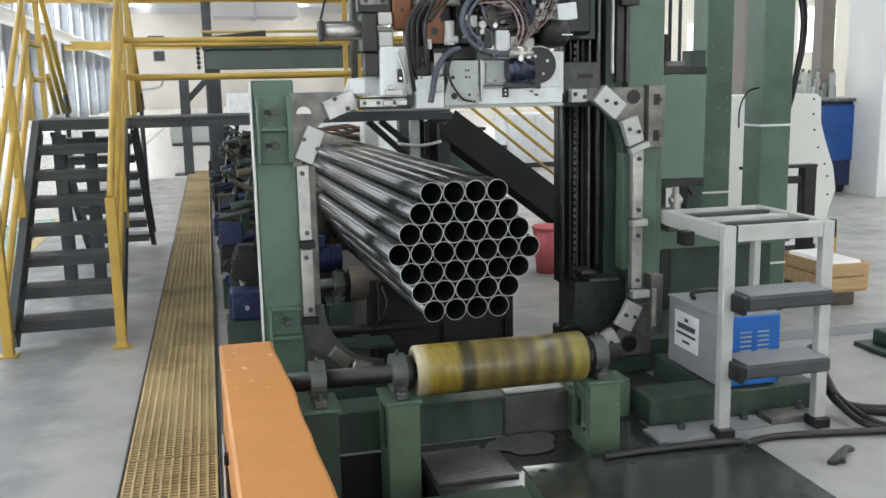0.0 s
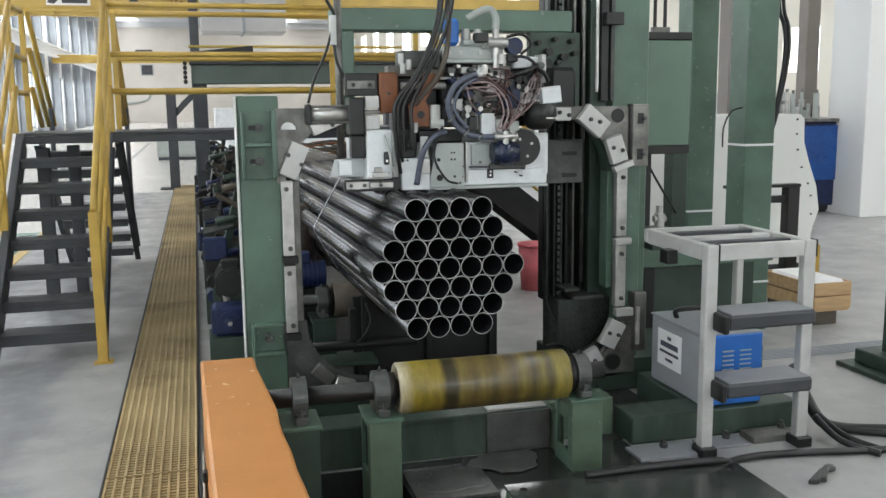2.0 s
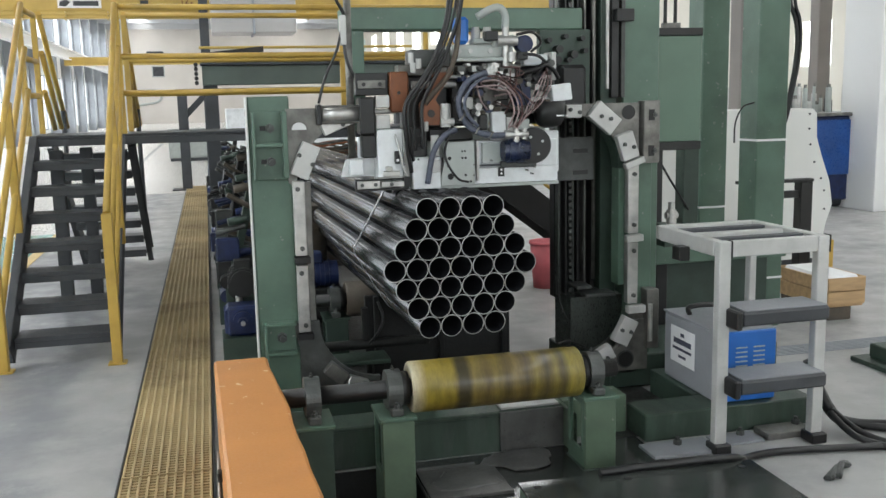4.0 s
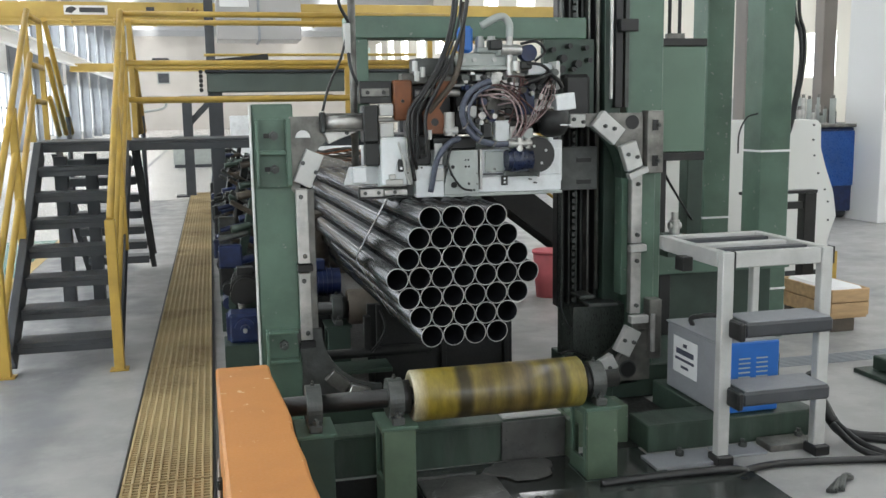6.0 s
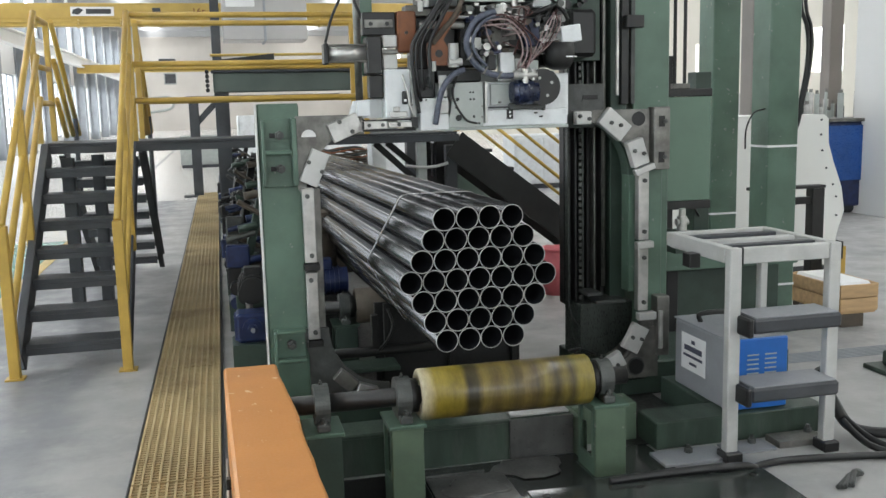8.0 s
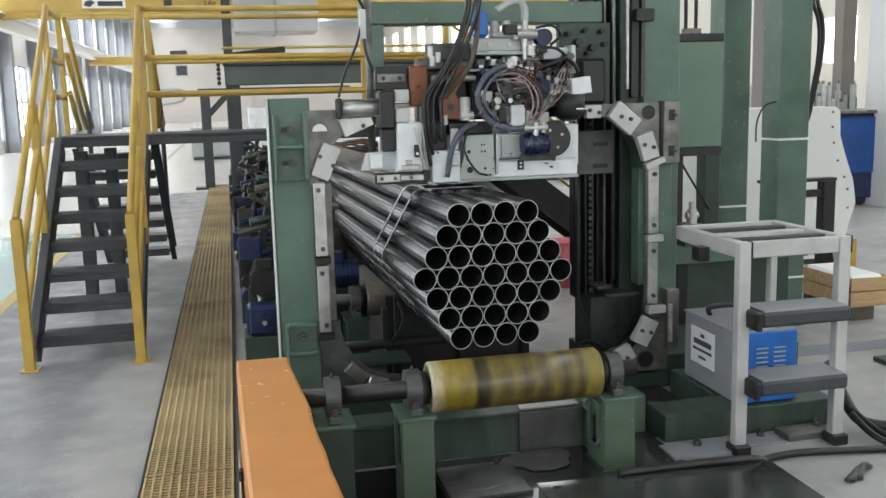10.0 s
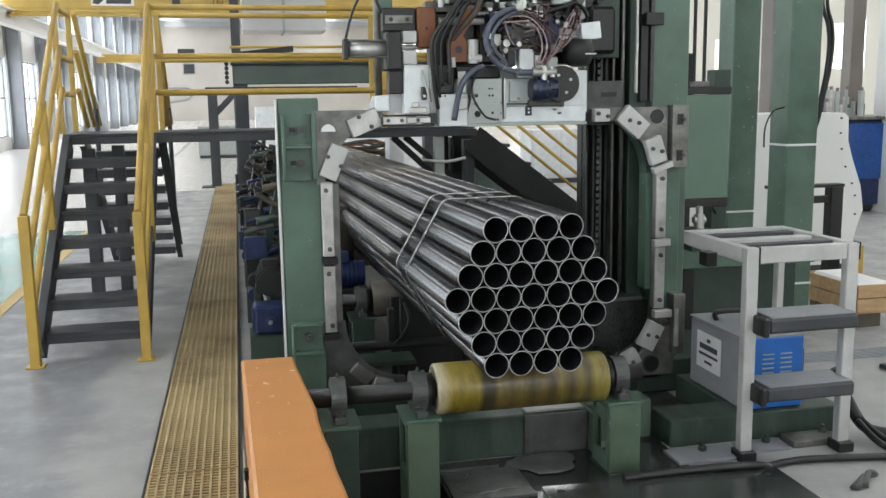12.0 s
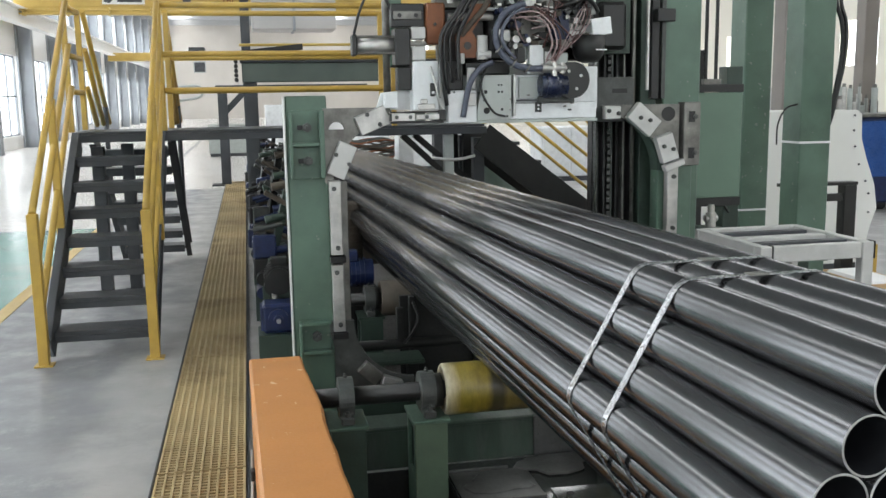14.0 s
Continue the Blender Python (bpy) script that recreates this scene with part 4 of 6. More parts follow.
def orange_guard():
    g = thing("chain_guard", 0.07, 3.6, 0, "orange painted sheet-metal chain guard with a dented edge", "machine guard")
    n = 14
    xa, xb, ya, yb, zt = -0.045, 0.205, 2.2, 4.42, 0.5
    bm = bmesh.new()
    rows = []
    for k in range(n + 1):
        y = ya + (yb - ya) * k / n
        bow = 0.042 * (yb - y) + 0.012 * math.exp(-((y - 3.75) / 0.2) ** 2) + 0.003 * math.sin(k * 2.3)
        xl = xa + 0.02 * (yb - y)
        sec = [(xl, 0.03), (xl, zt - 0.012), (xl + 0.012, zt), (xb + bow - 0.012, zt), (xb + bow, zt - 0.01), (xb + bow * 0.6, 0.03)]
        rows.append([bm.verts.new((x, y, z)) for x, z in sec])
    for a, b in zip(rows, rows[1:]):
        for k in range(6):
            bm.faces.new((a[k], a[(k + 1) % 6], b[(k + 1) % 6], b[k]))
    bm.faces.new(rows[0]), bm.faces.new(rows[-1])
    part("cover", bm, ORANGE, g)
    part("side_plate", boxes((xa - 0.012, xa - 0.002, ya, yb - 0.05, 0.0, 0.07), bevel=0.002), ALU, g)
    part("skirt", boxes((xa + 0.06, xb - 0.02, ya, yb, 0, 0.03), bevel=0), BLACK, g)
    part("latch", boxes((xa - 0.004, xa + 0.014, 3.42, 3.46, 0.3, 0.34), bevel=0.003), BLACK, g)


# ---- strapping machine ----
def strapping_frame():
    fr = thing("strapping_machine", 1.33, 4.95, 0, "green and bare-steel strapping track frame with guide blocks round the pipes", "strapping machine")
    # left column and its brackets
    part("column", boxes((0.195, 0.405, 4.86, 5.12, 0, 1.745), bevel=0.006), GREEN, fr)
    part("edge_strip", boxes((0.189, 0.194, 4.852, 5.10, 0.1, 1.74), bevel=0.001), ALU, fr, "pale bare edge strip")
    up = part("upper_bracket", boxes((0.21, 0.385, 4.835, 4.858, 1.32, 1.67), (0.21, 0.225, 4.78, 4.834, 1.33, 1.66), (0.36, 0.385, 4.78, 4.834, 1.33, 1.67), (0.226, 0.359, 4.78, 4.834, 1.49, 1.51), bevel=0.003), GREEN, fr)
    for z in (1.585, 1.415):
        bolt(up, 0.30, 4.835, z, 0.024, (0, -1, 0), 0.04, CAST)
        part("slot", boxes((0.25, 0.29, 4.83, 4.834, z - 0.012, z + 0.012), bevel=0), BLACK, up)
    lo = part("lower_bracket", boxes((0.22, 0.385, 4.835, 4.858, 0.38, 0.57), (0.22, 0.235, 4.78, 4.834, 0.38, 0.56), (0.236, 0.385, 4.78, 4.834, 0.40, 0.418), (0.236, 0.385, 4.78, 4.834, 0.555, 0.57), bevel=0.003), GREEN, fr)
    bolt(lo, 0.31, 4.835, 0.49, 0.026, (0, -1, 0), 0.04, CAST)
    # left top corner plate: square outside, hollow curve inside
    cx, cz, r = 0.82, 1.24, 0.40
    arc = [(cx + r * math.cos(radians(a)), cz + r * math.sin(radians(a))) for a in range(176, 100, -8)]
    part("corner_plate", plate([(0.385, 1.30), (0.385, 1.68), (0.735, 1.68)] + arc[::-1], 4.84, 4.865), STEEL_DARK, fr, "dull bare steel corner plate")
    # pale half disc stands in for a cutout with the bright background behind
    part("half_round_tag", plate([(0.45 + 0.038 * math.cos(radians(a)), 1.572 + 0.038 * math.sin(radians(a))) for a in range(0, 181, 15)], 4.832, 4.839), PAPER, fr)
    for (x, z, w, h, ry) in ((0.635, 1.615, 0.165, 0.1, -22), (0.47, 1.415, 0.095, 0.18, 24)):
        b = part("guide_block", tilted(x, 4.81, z, w, 0.05, h, 0, ry), STEEL if w > h else ALU, fr, "bright machined guide block")
        bolt(b, x - 0.03, 4.785, z + 0.03, 0.012, (0, -1, 0), 0.012)
        bolt(b, x + 0.035, 4.785, z - 0.02, 0.012, (0, -1, 0), 0.012)
    for z0, z1 in ((0.92, 1.31), (0.51, 0.87)):
        b = part("guide_bar", boxes((0.40, 0.462, 4.8, 4.85, z0, z1), bevel=0.004), STEEL, fr, "bare steel guide bar")
        bolt(b, 0.425, 4.8, z1 - 0.04, 0.013, (0, -1, 0), 0.014)
        bolt(b, 0.435, 4.8, z0 + 0.04, 0.013, (0, -1, 0), 0.014)
        part("joint_block", boxes((0.395, 0.475, 4.79, 4.86, z0 - 0.04, z0 - 0.005), bevel=0.003), BLACK, fr)
    part("back_plate", boxes((0.4, 0.5, 4.87, 4.9, 0.3, 1.3), bevel=0.003), STEEL_DARK, fr)
    part("corner_plate", ring_plate(0.84, 0.56, 0.33, 0.46, 180, 268, 4.83, 4.86, 16), CAST, fr, "curved steel corner track")
    part("corner_plate", plate([(0.385, 0.5), (0.385, 0.14), (0.62, 0.14), (0.62, 0.2), (0.5, 0.3), (0.44, 0.5)], 4.865, 4.885), CAST, fr)
    part("guide_block", tilted(0.585, 4.80, 0.275, 0.12, 0.05, 0.075, 0, 42), STEEL_DARK, fr)
    part("guide_block", tilted(0.70, 4.80, 0.21, 0.11, 0.05, 0.06, 0, 20), STEEL, fr)
    part("bottom_track", boxes((0.84, 1.92, 4.83, 4.9, 0.1, 0.16), bevel=0.004), STEEL_DARK, fr)
    part("base_beam", boxes((0.2, 2.5, 4.87, 5.05, 0, 0.1), bevel=0.006), GREEN_DARK, fr)
    # right side
    part("column", boxes((2.352, 2.465, 4.89, 5.08, 0, 1.6), bevel=0.005), GREEN, fr)
    arc = [(1.90 + 0.40 * math.cos(radians(a)), 1.22 + 0.40 * math.sin(radians(a))) for a in range(4, 84, 8)]
    part("corner_plate", plate([(1.90, 1.67), (2.36, 1.67), (2.36, 1.25)] + arc, 4.845, 4.87), STEEL_DARK, fr, "dull bare steel corner plate with a round hole")
    part("bore", rods(((2.292, 4.846, 1.617), (2.292, 4.84, 1.617), 0.04), n=24), BLACK, fr)
    rb = part("side_bracket", boxes((2.368, 2.465, 4.8, 4.885, 1.33, 1.68), bevel=0.004), STEEL_DARK, fr)
    for z in (1.60, 1.40):
        part("slot", boxes((2.395, 2.43, 4.795, 4.8, z - 0.03, z + 0.03), bevel=0), BLACK, rb)
        bolt(rb, 2.43, 4.798, z, 0.014, (0, -1, 0), 0.012)
    part("side_bracket", boxes((2.40, 2.475, 4.8, 4.885, 0.25, 0.6), bevel=0.004), STEEL_DARK, fr)
    part("clamp_rod", rods(((2.41, 4.78, 0.3), (2.41, 4.78, 0.52), 0.014), n=10), STEEL, fr)
    for (x, z, w, h, ry, mat) in ((1.945, 1.63, 0.09, 0.07, 0, ALU), (2.13, 1.59, 0.17, 0.11, 40, ALU), (2.27, 1.43, 0.1, 0.15, -18, ALU), (2.315, 1.335, 0.12, 0.035, -20, ALU),
                                  (2.32, 0.905, 0.1, 0.04, -3, ALU), (2.335, 0.49, 0.11, 0.045, 0, ALU), (2.265, 0.365, 0.1, 0.16, 28, ALU), (2.12, 0.225, 0.15, 0.09, -28, ALU)):
        b = part("guide_block", tilted(x, 4.815, z, w, 0.05, h, 0, ry), mat, fr, "bright machined guide block")
        if h > 0.06:
            bolt(b, x - 0.025, 4.79, z + 0.01, 0.012, (0, -1, 0), 0.012)
            bolt(b, x + 0.03, 4.79, z - 0.005, 0.012, (0, -1, 0), 0.012)
    for z0, z1 in ((0.93, 1.32), (0.52, 0.88)):
        b = part("guide_bar", boxes((2.285, 2.35, 4.82, 4.87, z0, z1), bevel=0.004), STEEL, fr, "bare steel guide bar")
        bolt(b, 2.32, 4.82, z1 - 0.05, 0.013, (0, -1, 0), 0.014)
        bolt(b, 2.32, 4.82, z0 + 0.05, 0.013, (0, -1, 0), 0.014)
    part("corner_plate", plate([(2.40, 0.14), (2.40, 0.5), (2.33, 0.48)] + [(1.93 + 0.39 * math.cos(radians(a)), 0.50 + 0.36 * math.sin(radians(a))) for a in range(0, -92, -8)] + [(1.93, 0.1), (2.34, 0.1)], 4.85, 4.87), STEEL_DARK, fr)
    part("corner_fill", plate([(2.06, 0.12), (2.42, 0.12), (2.42, 0.42), (2.33, 0.42), (2.3, 0.33), (2.22, 0.24), (2.06, 0.17)], 4.832, 4.848), STEEL_DARK, fr, "brown-grey lower corner plate")
    part("bore", rods(((2.28, 4.832, 0.19), (2.28, 4.826, 0.19), 0.045), n=20), BLACK, fr)
    part("bore_rim", rods(((2.28, 4.8325, 0.19), (2.28, 4.829, 0.19), 0.054), n=20), CAST, fr)


def curved_chute():
    """The dark guide mast and the curved chute inside the frame on the far side."""
    ch = thing("guide_mast", 2.1, 5.2, 0, "oily black ribbed guide mast with a curved lower chute", "mast")
    part("panel", boxes((1.99, 2.27, 5.22, 5.3, 0.5, 3.4), bevel=0.004), BLACK, ch)
    for k in range(7):
        x = 1.995 + k * 0.04
        part("rib", boxes((x, x + (0.02 if k == 5 else 0.012), 5.17 - 0.012 * (k % 3), 5.219, 0.52, 3.4), bevel=0.002), STEEL_DARK if k == 4 else (MAST, BLACK)[k % 2], ch)
    part("chain", boxes(*[(2.057, 2.09, 5.15, 5.168, 0.54 + k * 0.04, 0.566 + k * 0.04) for k in range(46)], bevel=0.002), CAST, ch)
    part("side_rail", boxes((2.235, 2.335, 5.1, 5.3, 0.5, 3.4), bevel=0.004), GREEN_DARK, ch)
    part("lift_screw", rods(((2.2, 5.12, 0.62), (2.2, 5.12, 3.4), 0.012), n=10), STEEL_DARK, ch, smooth=True)
    part("ledge", boxes((2.05, 2.14, 5.0, 5.16, 0.585, 0.607), (2.1, 2.29, 4.99, 5.16, 0.535, 0.557), bevel=0.004), CAST, ch)
    out = [(2.025, 0.53), (2.025, 0.2), (2.09, 0.2)] + [(2.09 + 0.27 * math.cos(radians(a)), 0.5 + 0.3 * math.sin(radians(a))) for a in range(-85, 1, 8)] + [(2.36, 0.53)]
    part("chute", plate(out, 5.04, 5.3), MAST, ch)
    part("chute_lining", ring_plate(1.93, 1.30, 0.33, 0.365, 0, 84, 4.9, 5.0, 14), GREEN_DARK, ch)
    part("inner_strip", boxes((2.262, 2.30, 4.9, 5.0, 0.62, 1.30), bevel=0.003), GREEN, ch)
    part("foot", boxes((2.02, 2.5, 5.05, 5.4, 0.0, 0.2), bevel=0.006), GREEN_DARK, ch)
    for k in range(2):
        part("strap_tail", tube([(2.06 + 0.03 * k, 4.98, 0.24), (1.98, 4.96, 0.26 + 0.03 * k), (1.9, 4.94, 0.25 + 0.035 * k)], 0.007, 6), BLACK, ch, smooth=True)
    part("drop_wire", tube([(1.985, 5.15, 0.62), (1.99, 5.14, 0.5), (2.02, 5.1, 0.4), (2.06, 5.06, 0.34)], 0.005, 6), RUBBER, ch, smooth=True)


def lift_tower():
    tw = thing("lift_tower", 2.9, 5.8, 0, "tall green square-tube tower frame of the head lift", "tower")
    part("column", boxes((2.385, 2.62, 5.12, 5.34, 0, 4.2), bevel=0.008), GREEN, tw)
    part("column", boxes((3.79, 4.03, 5.9, 6.13, 0, 4.2), bevel=0.008), GREEN, tw)
    part("column", boxes((3.745, 3.975, 6.6, 6.83, 0, 4.2), bevel=0.008), GREEN, tw)
    for x0, x1, y0, y1, z in ((3.788, 4.032, 5.898, 6.132, 1.365), (3.743, 3.977, 6.598, 6.832, 0.81), (3.788, 4.032, 5.898, 6.132, 0.36)):
        part("white_band", boxes((x0, x1, y0, y1, z, z + 0.016), bevel=0), PAPER, tw, "thin white tape band")
    part("cross_beam", boxes((2.625, 3.79, 5.5, 5.63, 0.6, 0.8), bevel=0.006), GREEN, tw)
    part("niche_panel", boxes((2.7, 2.88, 5.66, 5.7, 0.14, 0.6), bevel=0.004), GREY_BOX, tw, "dull grey sheet panel")
    part("niche_post", boxes((2.885, 2.97, 5.64, 5.72, 0.14, 0.6), bevel=0.004), BLACK, tw)
    # darker green on this panel and side paints in the niche's shade
    part("niche_panel", boxes((2.975, 3.75, 5.66, 5.7, 0.14, 0.6), bevel=0.004), GREEN_DARK, tw)
    part("niche_side", boxes((2.626, 2.69, 5.36, 5.64, 0.2, 0.599), bevel=0.004), GREEN_DARK, tw)
    part("cross_beam", boxes((2.62, 3.79, 5.94, 6.1, 3.6, 3.85), bevel=0.006), GREEN, tw)
    part("guide_rail", boxes((2.635, 2.655, 5.4, 5.5, 0.6, 3.9), bevel=0.002), BLACK, tw)
    part("guide_rail", boxes((2.72, 2.75, 5.5, 5.56, 1.0, 3.9), bevel=0.002), BLACK, tw)
    part("guide_rail", boxes((2.285, 2.33, 5.06, 5.098, 1.7, 3.9), bevel=0.002), BLACK, tw)
    part("guide_rail", boxes((2.355, 2.38, 5.08, 5.118, 1.7, 3.9), bevel=0.002), CAST, tw)
    part("lift_rod", rods(((2.25, 5.04, 1.75), (2.25, 5.04, 3.9), 0.01), n=10), STEEL, tw)
    part("back_post", boxes((2.834, 2.912, 5.62, 5.7, 0.61, 2.0), bevel=0.004), BLACK, tw)
    part("back_post", boxes((3.165, 3.28, 5.8, 5.92, 0.0, 1.9), bevel=0.004), GREEN_DARK, tw)
    part("rail_clamp", boxes((2.29, 2.4, 5.0, 5.055, 2.13, 2.2), bevel=0.004), BLACK, tw)
    part("base_frame", boxes((2.015, 2.97, 4.03, 4.25, 0.0, 0.14), bevel=0.006), GREEN_DUSTY, tw)
    part("base_top", boxes((2.4, 2.97, 4.252, 4.75, 0.0, 0.14), bevel=0.004), GREEN_DARK, tw)
    # block in the darker green too, carrying the niche's shade down
    part("base_block", boxes((2.2, 3.3, 4.85, 5.48, 0.012, 0.2), bevel=0.006), GREEN_DARK, tw)
    for x0, x1, y0, y1, zt, bx in ((1.95, 2.30, 3.80, 3.975, 0.02, 2.13), (2.33, 2.58, 3.86, 4.0, 0.012, 2.5), (2.60, 2.86, 3.87, 4.0, 0.034, 2.82)):
        part("floor_pad", boxes((x0, x1, y0, y1, 0, zt), bevel=0.003), GREY_BOX if zt < 0.03 else STEEL_DARK, tw)
        bolt(tw, bx, (y0 + y1) / 2 + 0.03, zt, 0.02, (0, 0, 1), 0.022)
    bm = rods(((2.81, 5.3, 0.9), (2.81, 5.3, 0.99), 0.032), ((2.81, 5.3, 0.99), (2.81, 5.3, 1.04), 0.02), ((2.77, 5.3, 0.955), (2.85, 5.3, 0.955), 0.022), n=18)
    part("air_unit", bm, STEEL, tw)
    part("air_unit_bracket", boxes((2.74, 2.87, 5.25, 5.4, 0.76, 0.9), bevel=0.003), GREEN_DARK, tw)
    # hoses along the tower
    bow = ((0.0, 3.1), (0.0, 2.6), (0.02, 2.34), (0.065, 2.22), (0.085, 2.08), (0.075, 1.9), (0.04, 1.7), (0.012, 1.54), (-0.03, 1.42))
    for o, r in ((0.0, 0.015), (0.03, 0.013)):
        part("hose", tube([(4.05 + o * (z - 1.35) + dx, 5.97 - o * 0.4, z) for dx, z in bow], r), RUBBER, tw, smooth=True)
    for k, (pts, r) in enumerate(((((2.88, 5.75, 1.45), (2.96, 5.75, 1.26), (3.1, 5.78, 1.06), (3.2, 5.79, 0.92)), 0.008),
                                  (((3.64, 5.95, 1.36), (3.645, 5.95, 1.5), (3.7, 5.95, 1.61), (3.79, 5.95, 1.64)), 0.006))):
        part("hose", tube(pts, r), RUBBER, tw, smooth=True)


BOX_Z = 1.36  # underside of the green counterweight panel at the rest height


def counterweight():
    cw = thing("counterweight", 2.92, 5.5, BOX_Z, "pale green counterweight panel with black end bars", "counterweight")
    part("panel", boxes((2.75, 3.085, 5.45, 5.6, BOX_Z, BOX_Z + 0.665), bevel=0.005), GREEN_LIGHT, cw)
    part("end_bar", boxes((2.735, 3.09, 5.445, 5.61, BOX_Z - 0.055, BOX_Z - 0.002), bevel=0.004), BLACK, cw)
    part("end_bar", boxes((2.735, 3.09, 5.445, 5.61, BOX_Z + 0.667, BOX_Z + 0.715), bevel=0.004), BLACK, cw)
    part("side_bar", boxes((2.722, 2.733, 5.46, 5.6, BOX_Z - 0.05, BOX_Z + 0.75), bevel=0.003), BLACK, cw)
    for x in (2.86, 2.93):
        part("lift_chain", rods(((x, 5.52, BOX_Z + 0.715), (x, 5.52, BOX_Z + 2.4), 0.012), n=8), BLACK, cw)
    part("chain_anchor", boxes((2.84, 2.96, 5.5, 5.54, BOX_Z + 0.716, BOX_Z + 0.75), bevel=0.003), STEEL_DARK, cw)
    return cw


HEAD = Vector((1.3, 4.9, 1.3))


def strapping_head():
    h = thing("strapping_unit", *HEAD, "white strapping head crowded with hoses, valves and cylinders", "strapping head")
    F = 4.75  # front of the head
    # carrier: beam, hanger and side plates
    part("carrier_beam", boxes((0.735, 2.13, 5.12, 5.3, 2.145, 2.265), bevel=0.006), GREEN, h)
    part("hanger", boxes((0.775, 0.85, 5.12, 5.24, 1.6, 2.143), bevel=0.005), GREEN, h)
    part("slide_rod", rods(((0.745, 5.0, 1.36), (0.745, 5.0, 2.4), 0.02), n=14), STEEL_DARK, h, smooth=True)
    part("carrier_plate", boxes((1.86, 2.17, 5.10, 5.16, 1.66, 2.143), bevel=0.005), GREEN_DARK, h)
    part("motor_casing", boxes((1.94, 2.1, 4.98, 5.099, 1.68, 1.94), bevel=0.02), BLACK, h)
    for k, (x, z) in enumerate(((1.9, 2.08), (1.96, 2.03), (2.0, 2.1), (2.05, 2.0), (2.1, 2.09), (1.91, 1.98), (2.12, 2.02), (1.95, 1.97), (2.02, 1.97))):
        part("knob", rods(((x, 5.1, z), (x, 5.04, z), 0.014 + 0.008 * (k % 2)), n=14), BLACK, h)
    part("slot_plate", boxes((1.93, 2.16, 5.02, 5.08, 1.28, 1.53), bevel=0.004), CAST, h, "grey slotted side plate")
    for z in (1.315, 1.44):
        part("slot", boxes((2.03, 2.12, 5.015, 5.02, z, z + 0.025), bevel=0), BLACK, h)
    # body plates
    part("main_plate", boxes((1.305, 1.832, F, F + 0.06, 1.312, 1.395), (1.375, 1.83, F + 0.004, F + 0.06, 1.396, 1.54), (1.71, 1.842, F + 0.01, F + 0.06, 1.36, 1.582), bevel=0.004), WHITE, h, "off-white main plate")
    part("plate_rim", boxes((1.365, 1.377, F - 0.03, F + 0.003, 1.33, 1.545), bevel=0.002), STEEL, h)
    part("lower_flange", boxes((1.15, 1.832, F - 0.02, F + 0.25, 1.295, 1.311), bevel=0.003), PALE_GREY, h)
    part("inner_panel", boxes((1.40, 1.53, F - 0.012, F + 0.003, 1.42, 1.53), bevel=0.003), PALE_GREY, h)
    part("panel_lip", boxes((1.39, 1.50, F - 0.02, F + 0.002, 1.405, 1.414), bevel=0.001), DARK_GREY, h)
    part("main_back", boxes((1.0, 1.8, F + 0.1, F + 0.4, 1.33, 1.60), bevel=0.005), PALE_GREY, h)
    gp = part("grey_plate", plate([(1.17, 1.312), (1.352, 1.312), (1.352, 1.54), (1.215, 1.54), (1.196, 1.52), (1.19, 1.44), (1.17, 1.36)], F - 0.03, F - 0.002), PALE_GREY, h, "pale grey drilled plate")
    for x, z, r in ((1.215, 1.455, 0.01), (1.285, 1.455, 0.006), (1.303, 1.455, 0.006), (1.3, 1.49, 0.005), (1.285, 1.49, 0.005), (1.22, 1.36, 0.017), (1.302, 1.365, 0.007), (1.33, 1.33, 0.006)):
        part("hole", rods(((x, F - 0.031, z), (x, F - 0.034, z), r), n=12), BLACK, gp)
    part("warning_tag", boxes((1.49, 1.525, F - 0.006, F - 0.001, 1.347, 1.398), bevel=0), BLACK, h)
    for z in (1.363, 1.383):
        part("tag_mark", rods(((1.508, F - 0.0065, z), (1.508, F - 0.0075, z), 0.006), n=8), PAPER, h)
    part("left_body", boxes((0.84, 0.972, F - 0.01, F + 0.12, 1.36, 1.615), bevel=0.005), WHITE, h)
    part("left_cheek", boxes((0.973, 1.0, F - 0.02, F + 0.1, 1.36, 1.6), bevel=0.003), ALU, h)
    part("left_lower_body", boxes((1.015, 1.168, F - 0.03, F + 0.1, 1.30, 1.465), bevel=0.005), WHITE, h)
    part("lower_step", boxes((1.11, 1.165, F - 0.045, F - 0.031, 1.385, 1.45), (1.115, 1.16, F - 0.04, F - 0.031, 1.47, 1.58), bevel=0.004), ALU, h)
    part("gusset", plate([(0.66, 1.37), (0.84, 1.37), (0.84, 1.50), (0.80, 1.47), (0.69, 1.46)], F + 0.1, F + 0.13), WHITE, h)
    part("gusset_block", boxes((0.70, 0.77, F + 0.05, F + 0.099, 1.38, 1.46), bevel=0.004), WHITE, h)
    part("feed_plate", boxes((0.72, 0.84, F - 0.05, F - 0.01, 1.315, 1.355), (0.845, 0.97, F - 0.05, F - 0.02, 1.32, 1.348), bevel=0.003), STEEL, h, "steel strap feed shoe")
    part("feed_trim", boxes((0.715, 0.99, F - 0.045, F - 0.012, 1.303, 1.314), (0.715, 0.99, F - 0.045, F - 0.012, 1.356, 1.363), (0.712, 0.72, F - 0.05, F - 0.01, 1.315, 1.355), (0.965, 1.0, F - 0.055, F - 0.01, 1.315, 1.37), bevel=0.002), BLACK, h)
    for x in (0.745, 0.815, 0.9):
        part("feed_screw", rods(((x, F - 0.05, 1.335), (x, F - 0.056, 1.335), 0.01), n=10), CAST, h)
